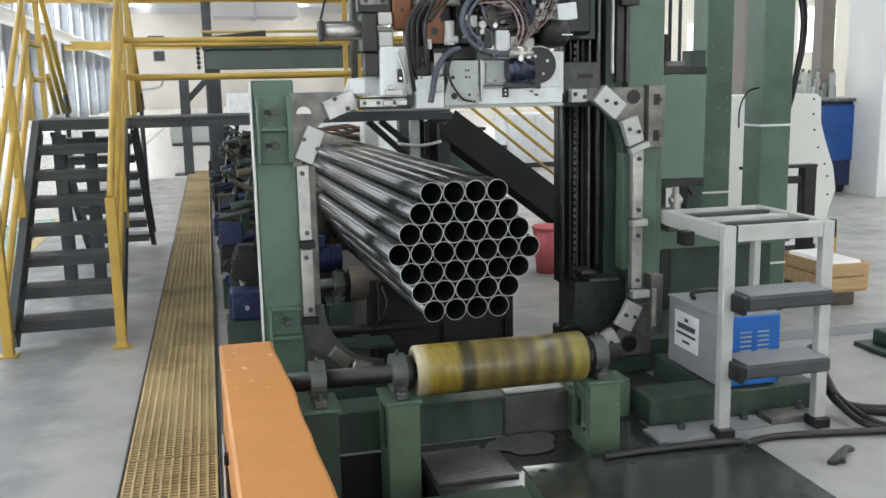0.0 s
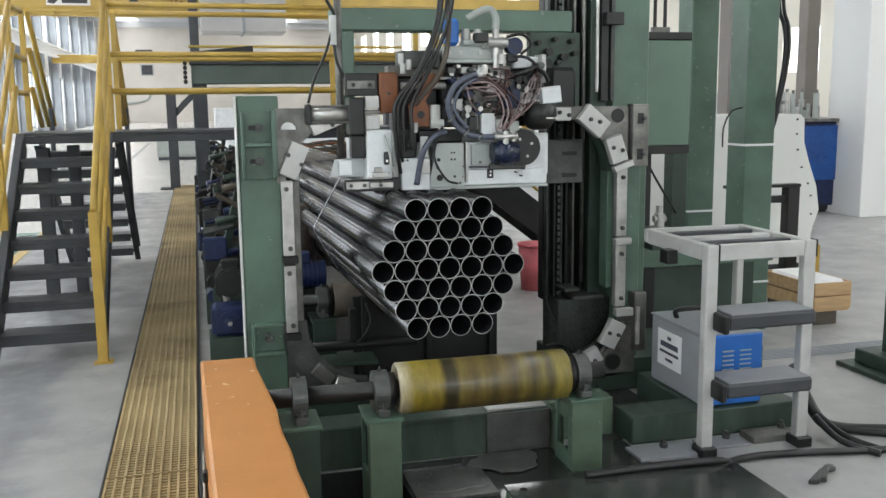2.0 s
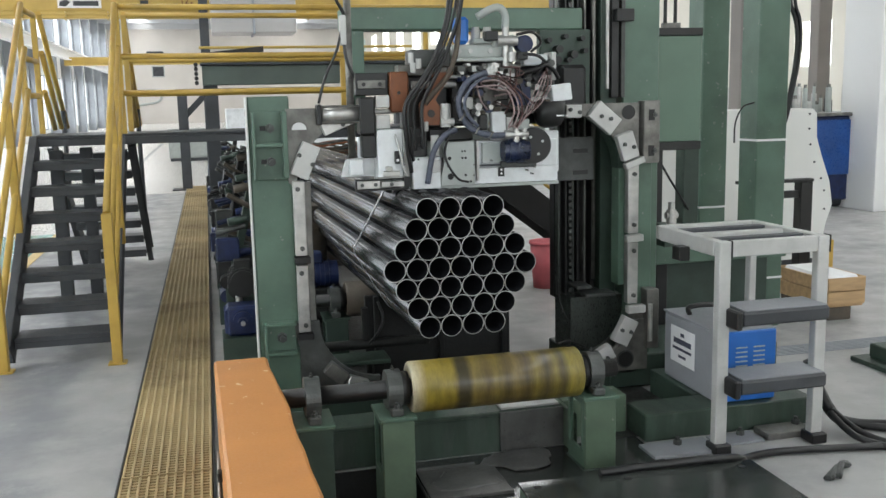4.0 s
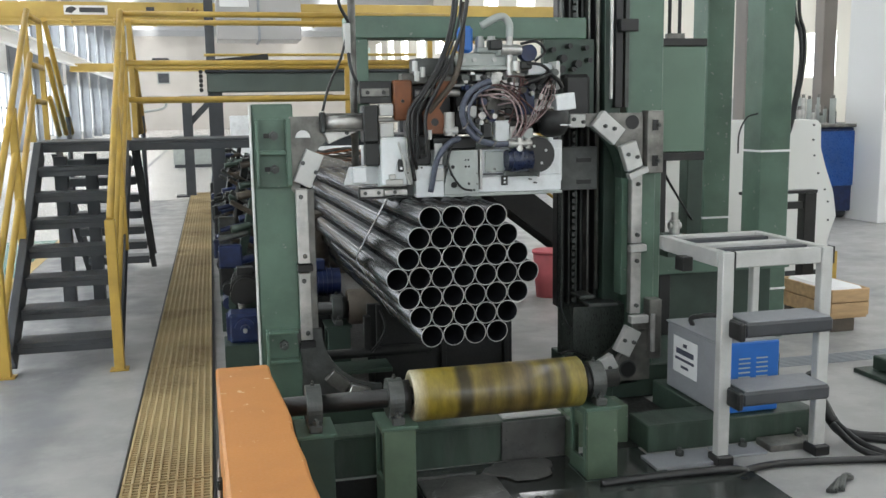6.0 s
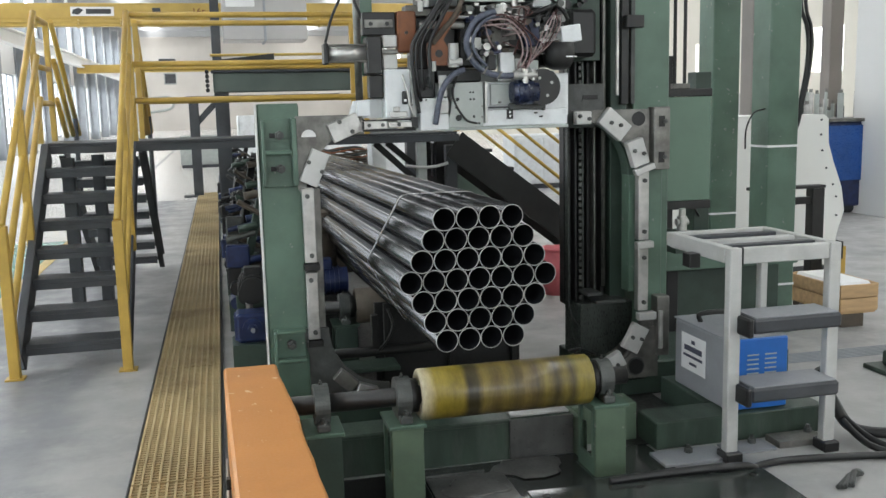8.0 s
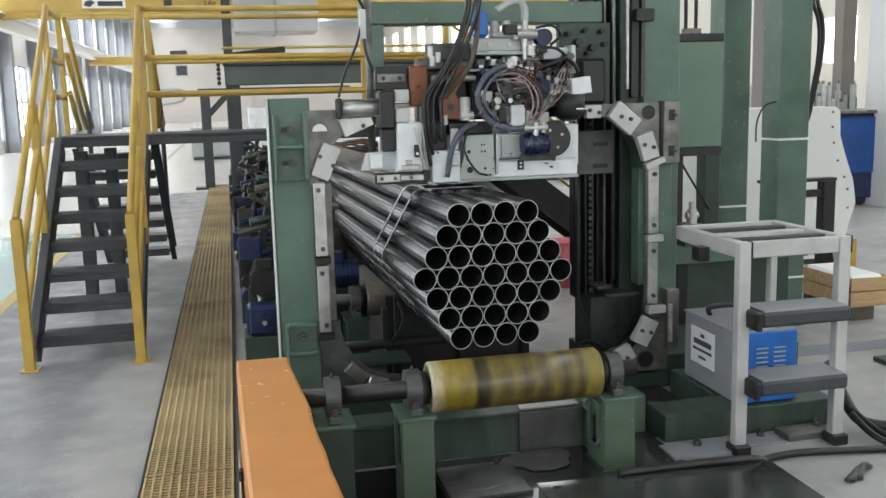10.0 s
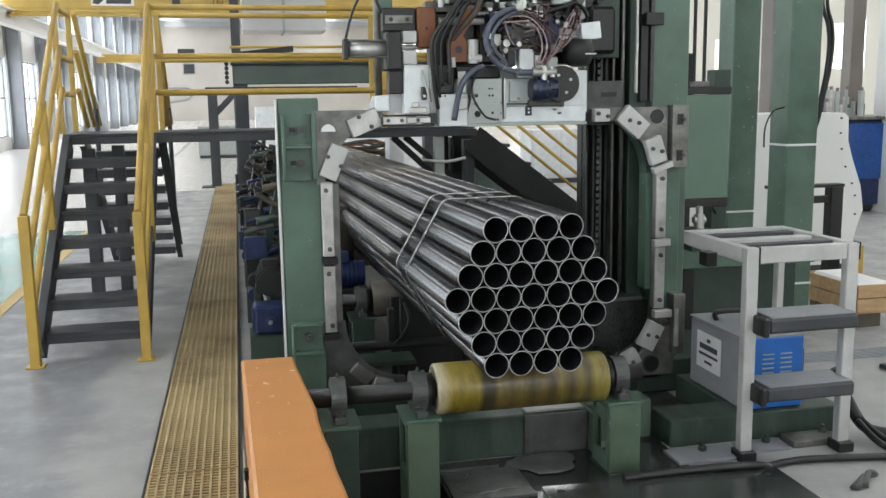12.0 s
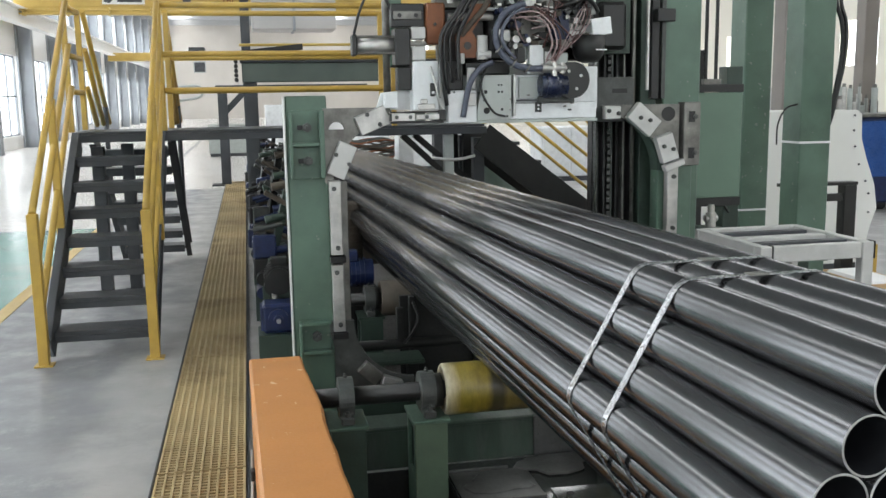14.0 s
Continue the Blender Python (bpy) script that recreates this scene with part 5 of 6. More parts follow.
    part("feed_clip", boxes((0.86, 0.95, F - 0.03, F - 0.01, 1.372, 1.40), (0.875, 0.91, F - 0.035, F - 0.01, 1.40, 1.425), (0.83, 0.97, F - 0.03, F - 0.012, 1.363, 1.371), bevel=0.003), STEEL, h)
    part("sensor", boxes((0.925, 0.952, F - 0.035, F - 0.012, 1.437, 1.503), bevel=0.004), BLACK, h)
    part("sensor_eye", boxes((0.932, 0.945, F - 0.037, F - 0.035, 1.45, 1.463), bevel=0), PAPER, h)
    part("column_block", boxes((1.018, 1.105, F, F + 0.1, 1.467, 1.62), (1.12, 1.36, F + 0.02, F + 0.1, 1.545, 1.61), bevel=0.006), BLACK, h)
    for row, mat in (((1.45, 1.53, F - 0.03, F + 0.02, 1.545, 1.692), WHITE), ((1.36, 1.44, F - 0.012, F + 0.02, 1.61, 1.705), PALE_GREY), ((1.375, 1.42, F - 0.06, F - 0.013, 1.60, 1.68), BLACK),
                     ((1.535, 1.57, F - 0.03, F + 0.02, 1.58, 1.66), ALU), ((1.30, 1.355, F - 0.02, F + 0.03, 1.70, 1.77), ALU), ((1.60, 1.655, F - 0.05, F, 1.585, 1.65), PALE_GREY),
                     ((1.59, 1.67, F - 0.03, F + 0.05, 1.72, 1.87), BLUE_DARK), ((1.68, 1.79, F + 0.02, F + 0.06, 1.70, 1.80), ALU), ((1.2, 1.3, F + 0.01, F + 0.05, 1.87, 1.885), ALU)):
        part("small_block", boxes(row, bevel=0.005), mat, h)
    # disc and motor
    wh = part("drive_disc", rods(((1.668, F - 0.062, 1.51), (1.668, F - 0.085, 1.51), 0.094), n=40), BLACK, h, "black drive disc with bright screws", smooth=True)
    for k in range(4):
        a = math.tau * k / 4 + 0.45
        part("screw", rods(((1.668 + 0.05 * math.cos(a), F - 0.085, 1.51 + 0.05 * math.sin(a)), (1.668 + 0.05 * math.cos(a), F - 0.09, 1.51 + 0.05 * math.sin(a)), 0.008), n=8), ALU, wh)
    part("motor", rods(((1.5, F - 0.06, 1.485), (1.64, F - 0.06, 1.485), 0.054), ((1.525, F - 0.06, 1.485), (1.61, F - 0.06, 1.485), 0.064), n=28), MOTOR_BLUE, h, smooth=True)
    part("motor_seat", boxes((1.5, 1.7, F - 0.03, F + 0.003, 1.395, 1.43), bevel=0.004), CAST, h)
    part("rotary_union", rods(((1.5, F - 0.09, 1.572), (1.53, F - 0.09, 1.57), 0.024), ((1.53, F - 0.09, 1.57), (1.63, F - 0.09, 1.572), 0.018), ((1.565, F - 0.09, 1.53), (1.565, F - 0.09, 1.6), 0.017), ((1.61, F - 0.09, 1.545), (1.61, F - 0.09, 1.6), 0.014)), STEEL, h, "bright steel rotary union")
    part("junction_box", tilted(1.835, F - 0.01, 1.784, 0.11, 0.1, 0.088, 0, -7), WHITE, h)
    bowl = bmesh.new()
    rows = [[bowl.verts.new((1.78 + r * math.cos(k * math.tau / 24), F - 0.01 + r * math.sin(k * math.tau / 24), z)) for k in range(24)] for r, z in ((0.03, 1.598), (0.062, 1.612), (0.08, 1.64), (0.086, 1.68), (0.086, 1.74))]
    for a, b in zip(rows, rows[1:]):
        for k in range(24):
            bowl.faces.new((a[k], a[(k + 1) % 24], b[(k + 1) % 24], b[k]))
    bowl.faces.new(rows[0]), bowl.faces.new(rows[-1])
    part("air_motor", bowl, BLACK, h, smooth=True)
    part("motor_tag", boxes((1.79, 1.83, F - 0.099, F - 0.096, 1.66, 1.667), (1.835, 1.85, F - 0.099, F - 0.09, 1.66, 1.667), bevel=0), PAPER, h)
    # upper deck with valves
    part("deck", boxes((1.262, 1.66, F + 0.02, F + 0.3, 1.955, 1.975), (1.262, 1.6, F + 0.05, F + 0.3, 1.976, 2.045), bevel=0.005), PALE_GREY, h)
    for x in (1.3, 1.36, 1.47):
        part("deck_screw", rods(((x, F + 0.05, 2.01), (x, F + 0.04, 2.01), 0.013), n=10), ALU, h)
    part("deck_rail", boxes((0.98, 1.8, F + 0.1, F + 0.2, 1.89, 1.945), bevel=0.004), STEEL_DARK, h)
    part("side_deck", boxes((1.04, 1.25, F + 0.04, F + 0.2, 1.93, 2.02), bevel=0.006), CAST, h)
    part("valve_bank", boxes((1.66, 1.80, F + 0.05, F + 0.2, 1.93, 1.99), bevel=0.006), WHITE, h)
    part("end_bracket", boxes((1.80, 1.825, F, F + 0.12, 1.85, 2.0), bevel=0.003), ALU, h)
    part("filter_bowl", boxes((1.281, 1.352, F + 0.03, F + 0.12, 2.046, 2.186), bevel=0.016), BLUE, h, "bright blue air filter")
    part("valve_coil", rods(((1.66, F + 0.03, 2.045), (1.66, F + 0.1, 2.045), 0.045), n=20), BLUE_DARK, h, "dark blue round valve coil", smooth=True)
    for x in (1.40, 1.465):
        part("regulator", rods(((x, F + 0.08, 2.046), (x, F + 0.08, 2.12), 0.026), ((x, F + 0.08, 2.12), (x, F + 0.08, 2.135), 0.02)), ALU, h)
    part("regulator_base", boxes((1.375, 1.56, F + 0.03, F + 0.12, 2.046, 2.075), (1.48, 1.6, F + 0.02, F + 0.09, 2.03, 2.09), bevel=0.006), PALE_GREY, h)
    part("tee_fitting", rods(((1.55, F + 0.03, 1.93), (1.55, F + 0.03, 2.15), 0.018), ((1.5, F + 0.02, 2.06), (1.61, F + 0.02, 2.06), 0.026), ((1.575, F, 1.95), (1.575, F, 2.0), 0.024)), STEEL, h)
    part("pale_hose", tube([(1.55, F + 0.03, 2.13), (1.55, F + 0.03, 2.19), (1.525, F + 0.03, 2.228), (1.48, F + 0.03, 2.228), (1.40, F + 0.05, 2.185)], 0.02, 10), PALE_GREY, h, "pale bent air hose", smooth=True)
    part("valve", boxes((1.43, 1.50, F - 0.01, F + 0.05, 2.06, 2.11), bevel=0.005), BLACK, h)
    part("valve", boxes((1.6, 1.66, F - 0.02, F + 0.03, 1.96, 2.0), bevel=0.005), BLACK, h)
    # brackets and cylinder on the left
    part("bracket_plate", boxes((0.92, 1.018, F + 0.02, F + 0.1, 1.70, 1.908), bevel=0.008), RUST, h, "rust-orange bracket")
    part("bracket_bolt", rods(((0.965, F + 0.02, 1.80), (0.965, F + 0.012, 1.80), 0.009), n=8), BLACK, h)
    part("clevis", plate([(1.08, 1.63), (1.17, 1.63), (1.175, 1.72), (1.15, 1.76), (1.19, 1.82), (1.25, 1.9), (1.16, 1.9), (1.12, 1.8), (1.075, 1.74)], F - 0.02, F + 0.05), RUST, h, "rust-orange clevis")
    part("bore", rods(((1.125, F - 0.021, 1.69), (1.125, F - 0.024, 1.69), 0.02), n=14), BLACK, h)
    part("brass_fitting", rods(((1.2, F - 0.03, 1.62), (1.2, F - 0.03, 1.74), 0.028), ((1.17, F - 0.04, 1.645), (1.24, F - 0.04, 1.645), 0.02), n=14), ALU, h)
    part("air_cylinder", rods(((0.56, F + 0.05, 1.697), (0.752, F + 0.05, 1.697), 0.044), n=28), STEEL, h, "silver pneumatic cylinder", smooth=True)
    part("tie_rod", rods(((0.56, F + 0.005, 1.738), (0.752, F + 0.005, 1.738), 0.006), ((0.56, F + 0.005, 1.656), (0.752, F + 0.005, 1.656), 0.006), n=8), STEEL_DARK, h)
    part("cylinder_cap", boxes((0.537, 0.562, F, F + 0.1, 1.645, 1.75), bevel=0.006), BLACK, h)
    part("cylinder_block", boxes((0.752, 0.832, F - 0.01, F + 0.11, 1.59, 1.782), bevel=0.008), BLACK, h)
    part("cylinder_mount", boxes((0.765, 0.838, F + 0.02, F + 0.1, 1.47, 1.588), bevel=0.005), BLACK, h)
    part("mount_block", boxes((0.838, 0.912, F, F + 0.1, 1.725, 1.787), (0.838, 0.912, F, F + 0.1, 1.617, 1.69), bevel=0.005), ALU, h)
    part("piston_rod", rods(((0.83, F + 0.05, 1.706), (0.95, F + 0.05, 1.706), 0.013), n=12), STEEL, h)
    part("slide_unit", boxes((0.745, 0.915, F + 0.05, F + 0.12, 1.79, 1.905), bevel=0.004), BLACK, h)
    part("slide_face", boxes((0.755, 0.90, F + 0.04, F + 0.049, 1.825, 1.868), bevel=0.003), STEEL_DARK, h)
    for x in (0.785, 0.87):
        part("slide_screw", rods(((x, F + 0.04, 1.846), (x, F + 0.036, 1.846), 0.011), n=10), BLACK, h)
    part("piston_rod", rods(((1.04, F + 0.06, 1.84), (1.28, F + 0.06, 1.84), 0.02), n=12), STEEL, h)
    part("cable_bracket", boxes((0.685, 0.715, F + 0.1, F + 0.16, 2.05, 2.2), bevel=0.003), ALU, h)
    part("gear_casing", boxes((1.25, 1.42, F + 0.06, F + 0.3, 1.62, 1.95), bevel=0.012), BLACK, h)
    part("valve_plate", boxes((1.425, 1.6, F + 0.05, F + 0.3, 1.63, 1.95), bevel=0.006), STEEL_DARK, h)
    part("gear_casing", boxes((1.02, 1.25, F + 0.1, F + 0.3, 1.6, 1.888), bevel=0.012), BLACK, h)
    part("gear_casing", boxes((1.6, 1.85, F + 0.08, F + 0.28, 1.62, 1.925), bevel=0.012), BLACK, h)
    rnd = random.Random(11)
    for k in range(78):
        x, z = 1.28 + rnd.random() * 0.5, 1.68 + rnd.random() * 0.26
        s = 0.006 + rnd.random() * 0.015
        bm = bmesh.new()
        if k % 3:
            rod(bm, (x, F + 0.06, z), (x, F - 0.02 - rnd.random() * 0.05, z), s, 10)
            rod(bm, (x - s * 1.6, F + 0.01, z), (x + s * 1.6, F + 0.01, z), s * 0.8, 8)
        else:
            box(bm, x - s, x + s * 1.6, F - 0.02, F + 0.06, z - s, z + s, 0.003)
        part("fitting", bm, (STEEL, ALU, CAST, BLUE_DARK, STEEL_DARK, STEEL, BLACK, BROWN)[k % 8], h)
    # hoses: paired grey loop, pale pink lines, black cables from above
    loop = [(1.42, F - 0.08, 1.89), (1.38, F - 0.09, 1.886), (1.30, F - 0.1, 1.845), (1.252, F - 0.1, 1.755), (1.272, F - 0.1, 1.665), (1.34, F - 0.1, 1.597), (1.42, F - 0.1, 1.572), (1.51, F - 0.09, 1.57)]
    part("braided_hose", tube(loop, 0.0165, 12), HOSE_GREY, h, "grey braided hose loop", smooth=True)
    loop = [(1.43, F - 0.08, 1.865), (1.38, F - 0.12, 1.862), (1.32, F - 0.125, 1.825), (1.278, F - 0.125, 1.75), (1.293, F - 0.125, 1.68), (1.35, F - 0.12, 1.62)]
    part("braided_hose", tube(loop, 0.009, 10), HOSE_GREY, h, smooth=True)
    for x, z in ((1.268, 1.67), (1.345, 1.598), (1.42, 1.572)):
        part("hose_clip", tilted(x, F - 0.1, z, 0.008, 0.042, 0.046, 0, 35, 0, 0.002), STEEL_DARK, h)
    part("elbow", rods(((1.41, F - 0.08, 1.885), (1.45, F - 0.07, 1.9), 0.022), ((1.44, F - 0.07, 1.87), (1.44, F - 0.07, 1.93), 0.018), n=14), ALU, h, smooth=True)
    for o, mat in ((0.0, HOSE_PALE), (0.02, HOSE_RED), (-0.025, HOSE_PALE)):
        pts = [(1.35 + o, F - 0.1, 1.845 + o), (1.46, F - 0.12, 1.85 + o), (1.545 + o, F - 0.12, 1.78), (1.57 + o, F - 0.12, 1.69), (1.545 + o, F - 0.1, 1.61)]
        part("air_line", tube(pts, 0.0048, 8), mat, h, smooth=True)
    for k in range(5):
        o = k * 0.021
        pts = [(1.76 - o * 0.3, F - 0.03, 1.92 - o * 0.5), (1.765 - o, F - 0.08 - 0.006 * k, 1.83), (1.70 - o, F - 0.1, 1.73 - o * 0.4), (1.61 - o * 0.6, F - 0.1, 1.66 - o * 0.8), (1.52 + o * 0.5, F - 0.08, 1.60 + o * 0.4)]
        part("air_line", tube(pts, 0.0028 + 0.0008 * (k % 2), 6), (HOSE_PALE, HOSE_RED, HOSE_PALE, HOSE_PALE)[k % 4], h, smooth=True)
    for k in range(14):
        a = (1.32 + rnd.random() * 0.3, F - 0.03, 1.74 + rnd.random() * 0.2)
        b = (1.42 + rnd.random() * 0.3, F - 0.03, 1.66 + rnd.random() * 0.22)
        mid = ((a[0] + b[0]) / 2 + rnd.uniform(-0.06, 0.08), F - 0.08 - rnd.random() * 0.04, (a[2] + b[2]) / 2 + rnd.uniform(-0.08, 0.06))
        part("thin_hose", tube([a, mid, b], 0.0034 + 0.0012 * (k % 2), 6), (HOSE_RED, HOSE_PALE, RUBBER, HOSE_RED)[k % 4], h, smooth=True)
    for k in range(4):
        o = (0.0, 0.012, 0.03, 0.055)[k]
        pts = [(1.24 + o * 1.3, F - 0.02, 2.9), (1.235 + o, F - 0.02 - o, 2.3), (1.16 + o, F - 0.05, 2.02), (1.07 + o * 1.1, F - 0.07 - o * 0.4, 1.87), (0.985 + o * 1.5, F - 0.07, 1.755 - o * 0.3), (0.972 + o * 1.7, F - 0.07, 1.66 - o), (0.985 + o * 1.5, F - 0.06, 1.52), (1.008 + o, F - 0.04, 1.39 + 0.06 * k)]
        part("cable", tube(pts, 0.0105 - 0.002 * (k % 3), 8), RUBBER, h, "thick black cable", smooth=True)
    for pts, r, mat in (([(1.29, F, 2.3), (1.27, F - 0.03, 2.05), (1.22, F - 0.05, 1.9), (1.14, F - 0.04, 1.8), (1.09, F - 0.03, 1.74)], 0.014, BROWN),
                        ([(1.25, F - 0.05, 1.605), (1.18, F - 0.07, 1.575), (1.12, F - 0.07, 1.49), (1.09, F - 0.05, 1.33)], 0.015, HOSE_GREY),
                        ([(1.22, F - 0.04, 1.59), (1.185, F - 0.06, 1.50), (1.195, F - 0.07, 1.43), (1.25, F - 0.07, 1.35), (1.31, F - 0.06, 1.33)], 0.006, RUBBER),
                        ([(0.93, F, 1.6), (0.95, F - 0.04, 1.5), (0.965, F - 0.04, 1.42), (0.99, F - 0.03, 1.37)], 0.006, ALU),
                        ([(1.7, F - 0.02, 1.86), (1.74, F - 0.05, 1.93), (1.8, F - 0.03, 1.9), (1.83, F - 0.02, 1.86)], 0.011, RUBBER),
                        ([(1.6, F, 1.99), (1.7, F - 0.04, 1.98), (1.77, F - 0.03, 1.93), (1.82, F, 1.9)], 0.009, RUBBER),
                        ([(1.60, F - 0.02, 1.88), (1.66, F - 0.05, 1.9), (1.72, F - 0.04, 1.92), (1.79, F, 1.95)], 0.014, RUBBER),
                        ([(1.6, F, 2.09), (1.68, F - 0.03, 2.1), (1.73, F - 0.02, 2.05), (1.68, F, 2.0)], 0.008, RUBBER),
                        ([(0.70, F + 0.12, 2.15), (0.66, F + 0.1, 2.02), (0.59, F + 0.06, 1.88), (0.552, F + 0.05, 1.755)], 0.007, RUBBER),
                        ([(0.70, F + 0.12, 2.12), (0.71, F + 0.1, 1.98), (0.75, F + 0.1, 1.88)], 0.009, RUBBER),
                        ([(0.71, F + 0.12, 2.2), (0.66, F + 0.1, 2.35), (0.8, F + 0.1, 2.6)], 0.009, RUBBER)):
        part("cable", tube(pts, r), mat, h, smooth=True)
    for x, z in ((1.03, 1.9), (1.06, 1.92), (1.02, 1.95), (1.09, 1.60)):
        part("gland", rods(((x, F - 0.04, z), (x, F - 0.04, z + 0.05), 0.014), n=10), ALU, h)
    for k in range(16):
        x, z = 0.86 + rnd.random() * 0.92, 1.33 + rnd.random() * 0.2
        part("screw", rods(((x, F + 0.01, z), (x, F - 0.036, z), 0.005), n=8), (STEEL_DARK, BLACK)[k % 2], h)
    # rear outriggers
    part("rear_arm", boxes((0.86, 0.93, F + 0.14, F + 0.24, 1.3, 1.62), (1.0, 1.8, F + 0.42, F + 0.5, 1.31, 1.36), bevel=0.004), PALE_GREY, h)
    return h


# ---- pipe bundle and its bands ----
PD, RISE = 0.1107, 0.1107 * 0.8660254
SLOPE = -0.0389
TURN = -math.degrees(math.atan(SLOPE))
AXIS_Z = 0.908
PIPE_LEN = 9.0


def on_line(y):
    """Pose of the bundle with its end at y: past the front roller the free end lifts and swings a little."""
    past = max(0.0, 3.6 - y)
    dx, dz = -0.024 * past, 0.02 * past
    return pose(1.1583 + SLOPE * (y - 4) + dx, y, AXIS_Z + dz, -math.degrees(math.atan(dz / (5 - y))) if past else 0, 0, TURN + (math.degrees(math.atan(dx / (5 - y))) if past else 0))


def band_at(y, behind):
    """Pose of a band lying round the bundle, a way behind the bundle's end at y."""
    return on_line(y) @ Matrix.Translation((0, behind, 0))


def pipe_bundle():
    b = new("pipe_bundle")
    tagged(b, "hexagonal bundle of grey steel pipes with open ends", "pipe bundle")
    n, r, ri = 36, PD / 2 - 0.0003, PD / 2 - 0.0044
    bm = bmesh.new()

    def ring(y, rad):
        return [bm.verts.new((rad * math.cos(k * math.tau / n), y, rad * math.sin(k * math.tau / n))) for k in range(n)]

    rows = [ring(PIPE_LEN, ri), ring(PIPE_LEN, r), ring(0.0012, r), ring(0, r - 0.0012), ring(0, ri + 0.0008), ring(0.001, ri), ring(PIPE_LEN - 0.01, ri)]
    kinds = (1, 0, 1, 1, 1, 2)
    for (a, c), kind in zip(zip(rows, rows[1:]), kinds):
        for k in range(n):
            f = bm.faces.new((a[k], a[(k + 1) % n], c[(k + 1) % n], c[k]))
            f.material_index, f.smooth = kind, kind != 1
    me = bpy.data.meshes.new("pipe")
    bmesh.ops.recalc_face_normals(bm, faces=bm.faces)
    bm.to_mesh(me)
    bm.free()
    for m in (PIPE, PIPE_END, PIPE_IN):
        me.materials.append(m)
    rnd = random.Random(3)
    for row, count in zip(range(-3, 4), (4, 5, 6, 7, 6, 5, 4)):
        for k in range(count):
            p = new("pipe", me)
            p.parent = b
            p.location = ((k - (count - 1) / 2) * PD, rnd.uniform(0, 0.006), row * RISE)
            p.rotation_euler = (0, rnd.random() * 6.28, 0)
    return b


def band():
    """A flat steel band drawn tight round the bundle."""
    s = new("strap")
    tagged(s, "shiny flat steel strapping band round the pipe bundle", "strap", "bands round the pipes")
    pts = []
    corners = [(3 * PD, 0), (1.5 * PD, 3 * RISE), (-1.5 * PD, 3 * RISE), (-3 * PD, 0), (-1.5 * PD, -3 * RISE), (1.5 * PD, -3 * RISE)]
    for i, (x, z) in enumerate(corners):
        for k in range(7):
            a = radians(60 * i - 30 + 10 * k)
            pts.append((x, z, math.cos(a), math.sin(a)))
    bm = bmesh.new()
    w, r0, r1 = 0.0125, PD / 2 + 0.0015, PD / 2 + 0.0035
    rows = [[bm.verts.new((x + r * c, y, z + r * q)) for x, z, c, q in pts] for r, y in ((r0, -w), (r1, -w), (r1, w), (r0, w))]
    n = len(pts)
    for i in range(4):
        a, c = rows[i], rows[(i + 1) % 4]
        for k in range(n):
            bm.faces.new((a[k], a[(k + 1) % n], c[(k + 1) % n], c[k]))
    loop = part("loop", bm, STRAP, s)
    part("seal", boxes((-0.02, 0.03, -0.017, 0.017, 3 * RISE + r0, 3 * RISE + r1 + 0.003), bevel=0.001), STEEL_DARK, s)
    return s


# ---- things round the machine ----
def work_platform():
    p = thing("work_platform", 2.5, 4.1, 0, "dusty aluminium step platform with two grey treads", "step ladder")
    xa, xb, yf, yb, zt = 2.26, 2.845, 3.79, 4.43, 1.03
    leg_w = 0.06
    for x in (xa, xb - leg_w):
        part("leg", boxes((x, x + leg_w, yf, yf + 0.05, 0.02, zt), bevel=0.004), ALU, p)
        part("foot", boxes((x - 0.012, x + leg_w + 0.012, yf - 0.03, yf + 0.07, 0.0, 0.05), bevel=0.005), RUBBER, p, "black rubber foot")
        if x > xa:
            part("rear_leg", boxes((x + 0.01, x + leg_w - 0.01, yb - 0.05, yb - 0.001, 0.0, zt - 0.076), bevel=0.004), ALU, p)
        part("corner_cap", boxes((x + leg_w, x + leg_w + 0.005, yf - 0.003, yf + 0.05, zt - 0.08, zt + 0.003), bevel=0.001), BLACK, p)
    part("front_rail", boxes((xa + leg_w + 0.005, xb - leg_w - 0.005, yf, yf + 0.04, zt - 0.075, zt), bevel=0.004), ALU, p)
    part("back_rail", boxes((xa, xb, yb - 0.04, yb, zt - 0.07, zt), bevel=0.004), ALU, p)
    for x in (xa, xb - 0.045):
        part("side_rail", boxes((x, x + 0.045, yf + 0.058, yb - 0.042, zt - 0.075, zt), bevel=0.004), ALU, p)
    for k, y in enumerate((3.92, 4.09, 4.25)):
        part("deck_slat", boxes((xa + 0.05, xb - 0.05, y, y + 0.055, zt - 0.03, zt - 0.005), bevel=0.004), DARK_GREY if k != 1 else ALU, p)
    part("bracket", boxes((xa - 0.06, xa - 0.002, 4.06, 4.14, zt - 0.13, zt - 0.06), bevel=0.004), BLACK, p)
    for z in (0.355, 0.685):
        part("tread", boxes((xa + leg_w + 0.012, xb - 0.046, yf - 0.09, yf + 0.12, z - 0.045, z + 0.025), bevel=0.012), DARK_GREY, p, "dark grey ribbed tread")
        part("tread_top", boxes((xa + leg_w + 0.03, xb - 0.06, yf - 0.08, yf + 0.11, z + 0.0255, z + 0.031), bevel=0.002), GREY_BOX, p)
        part("tread_cap", boxes((xa + leg_w - 0.02, xa + leg_w + 0.011, yf - 0.1, yf + 0.1, z - 0.06, z + 0.03), bevel=0.008), RUBBER, p)


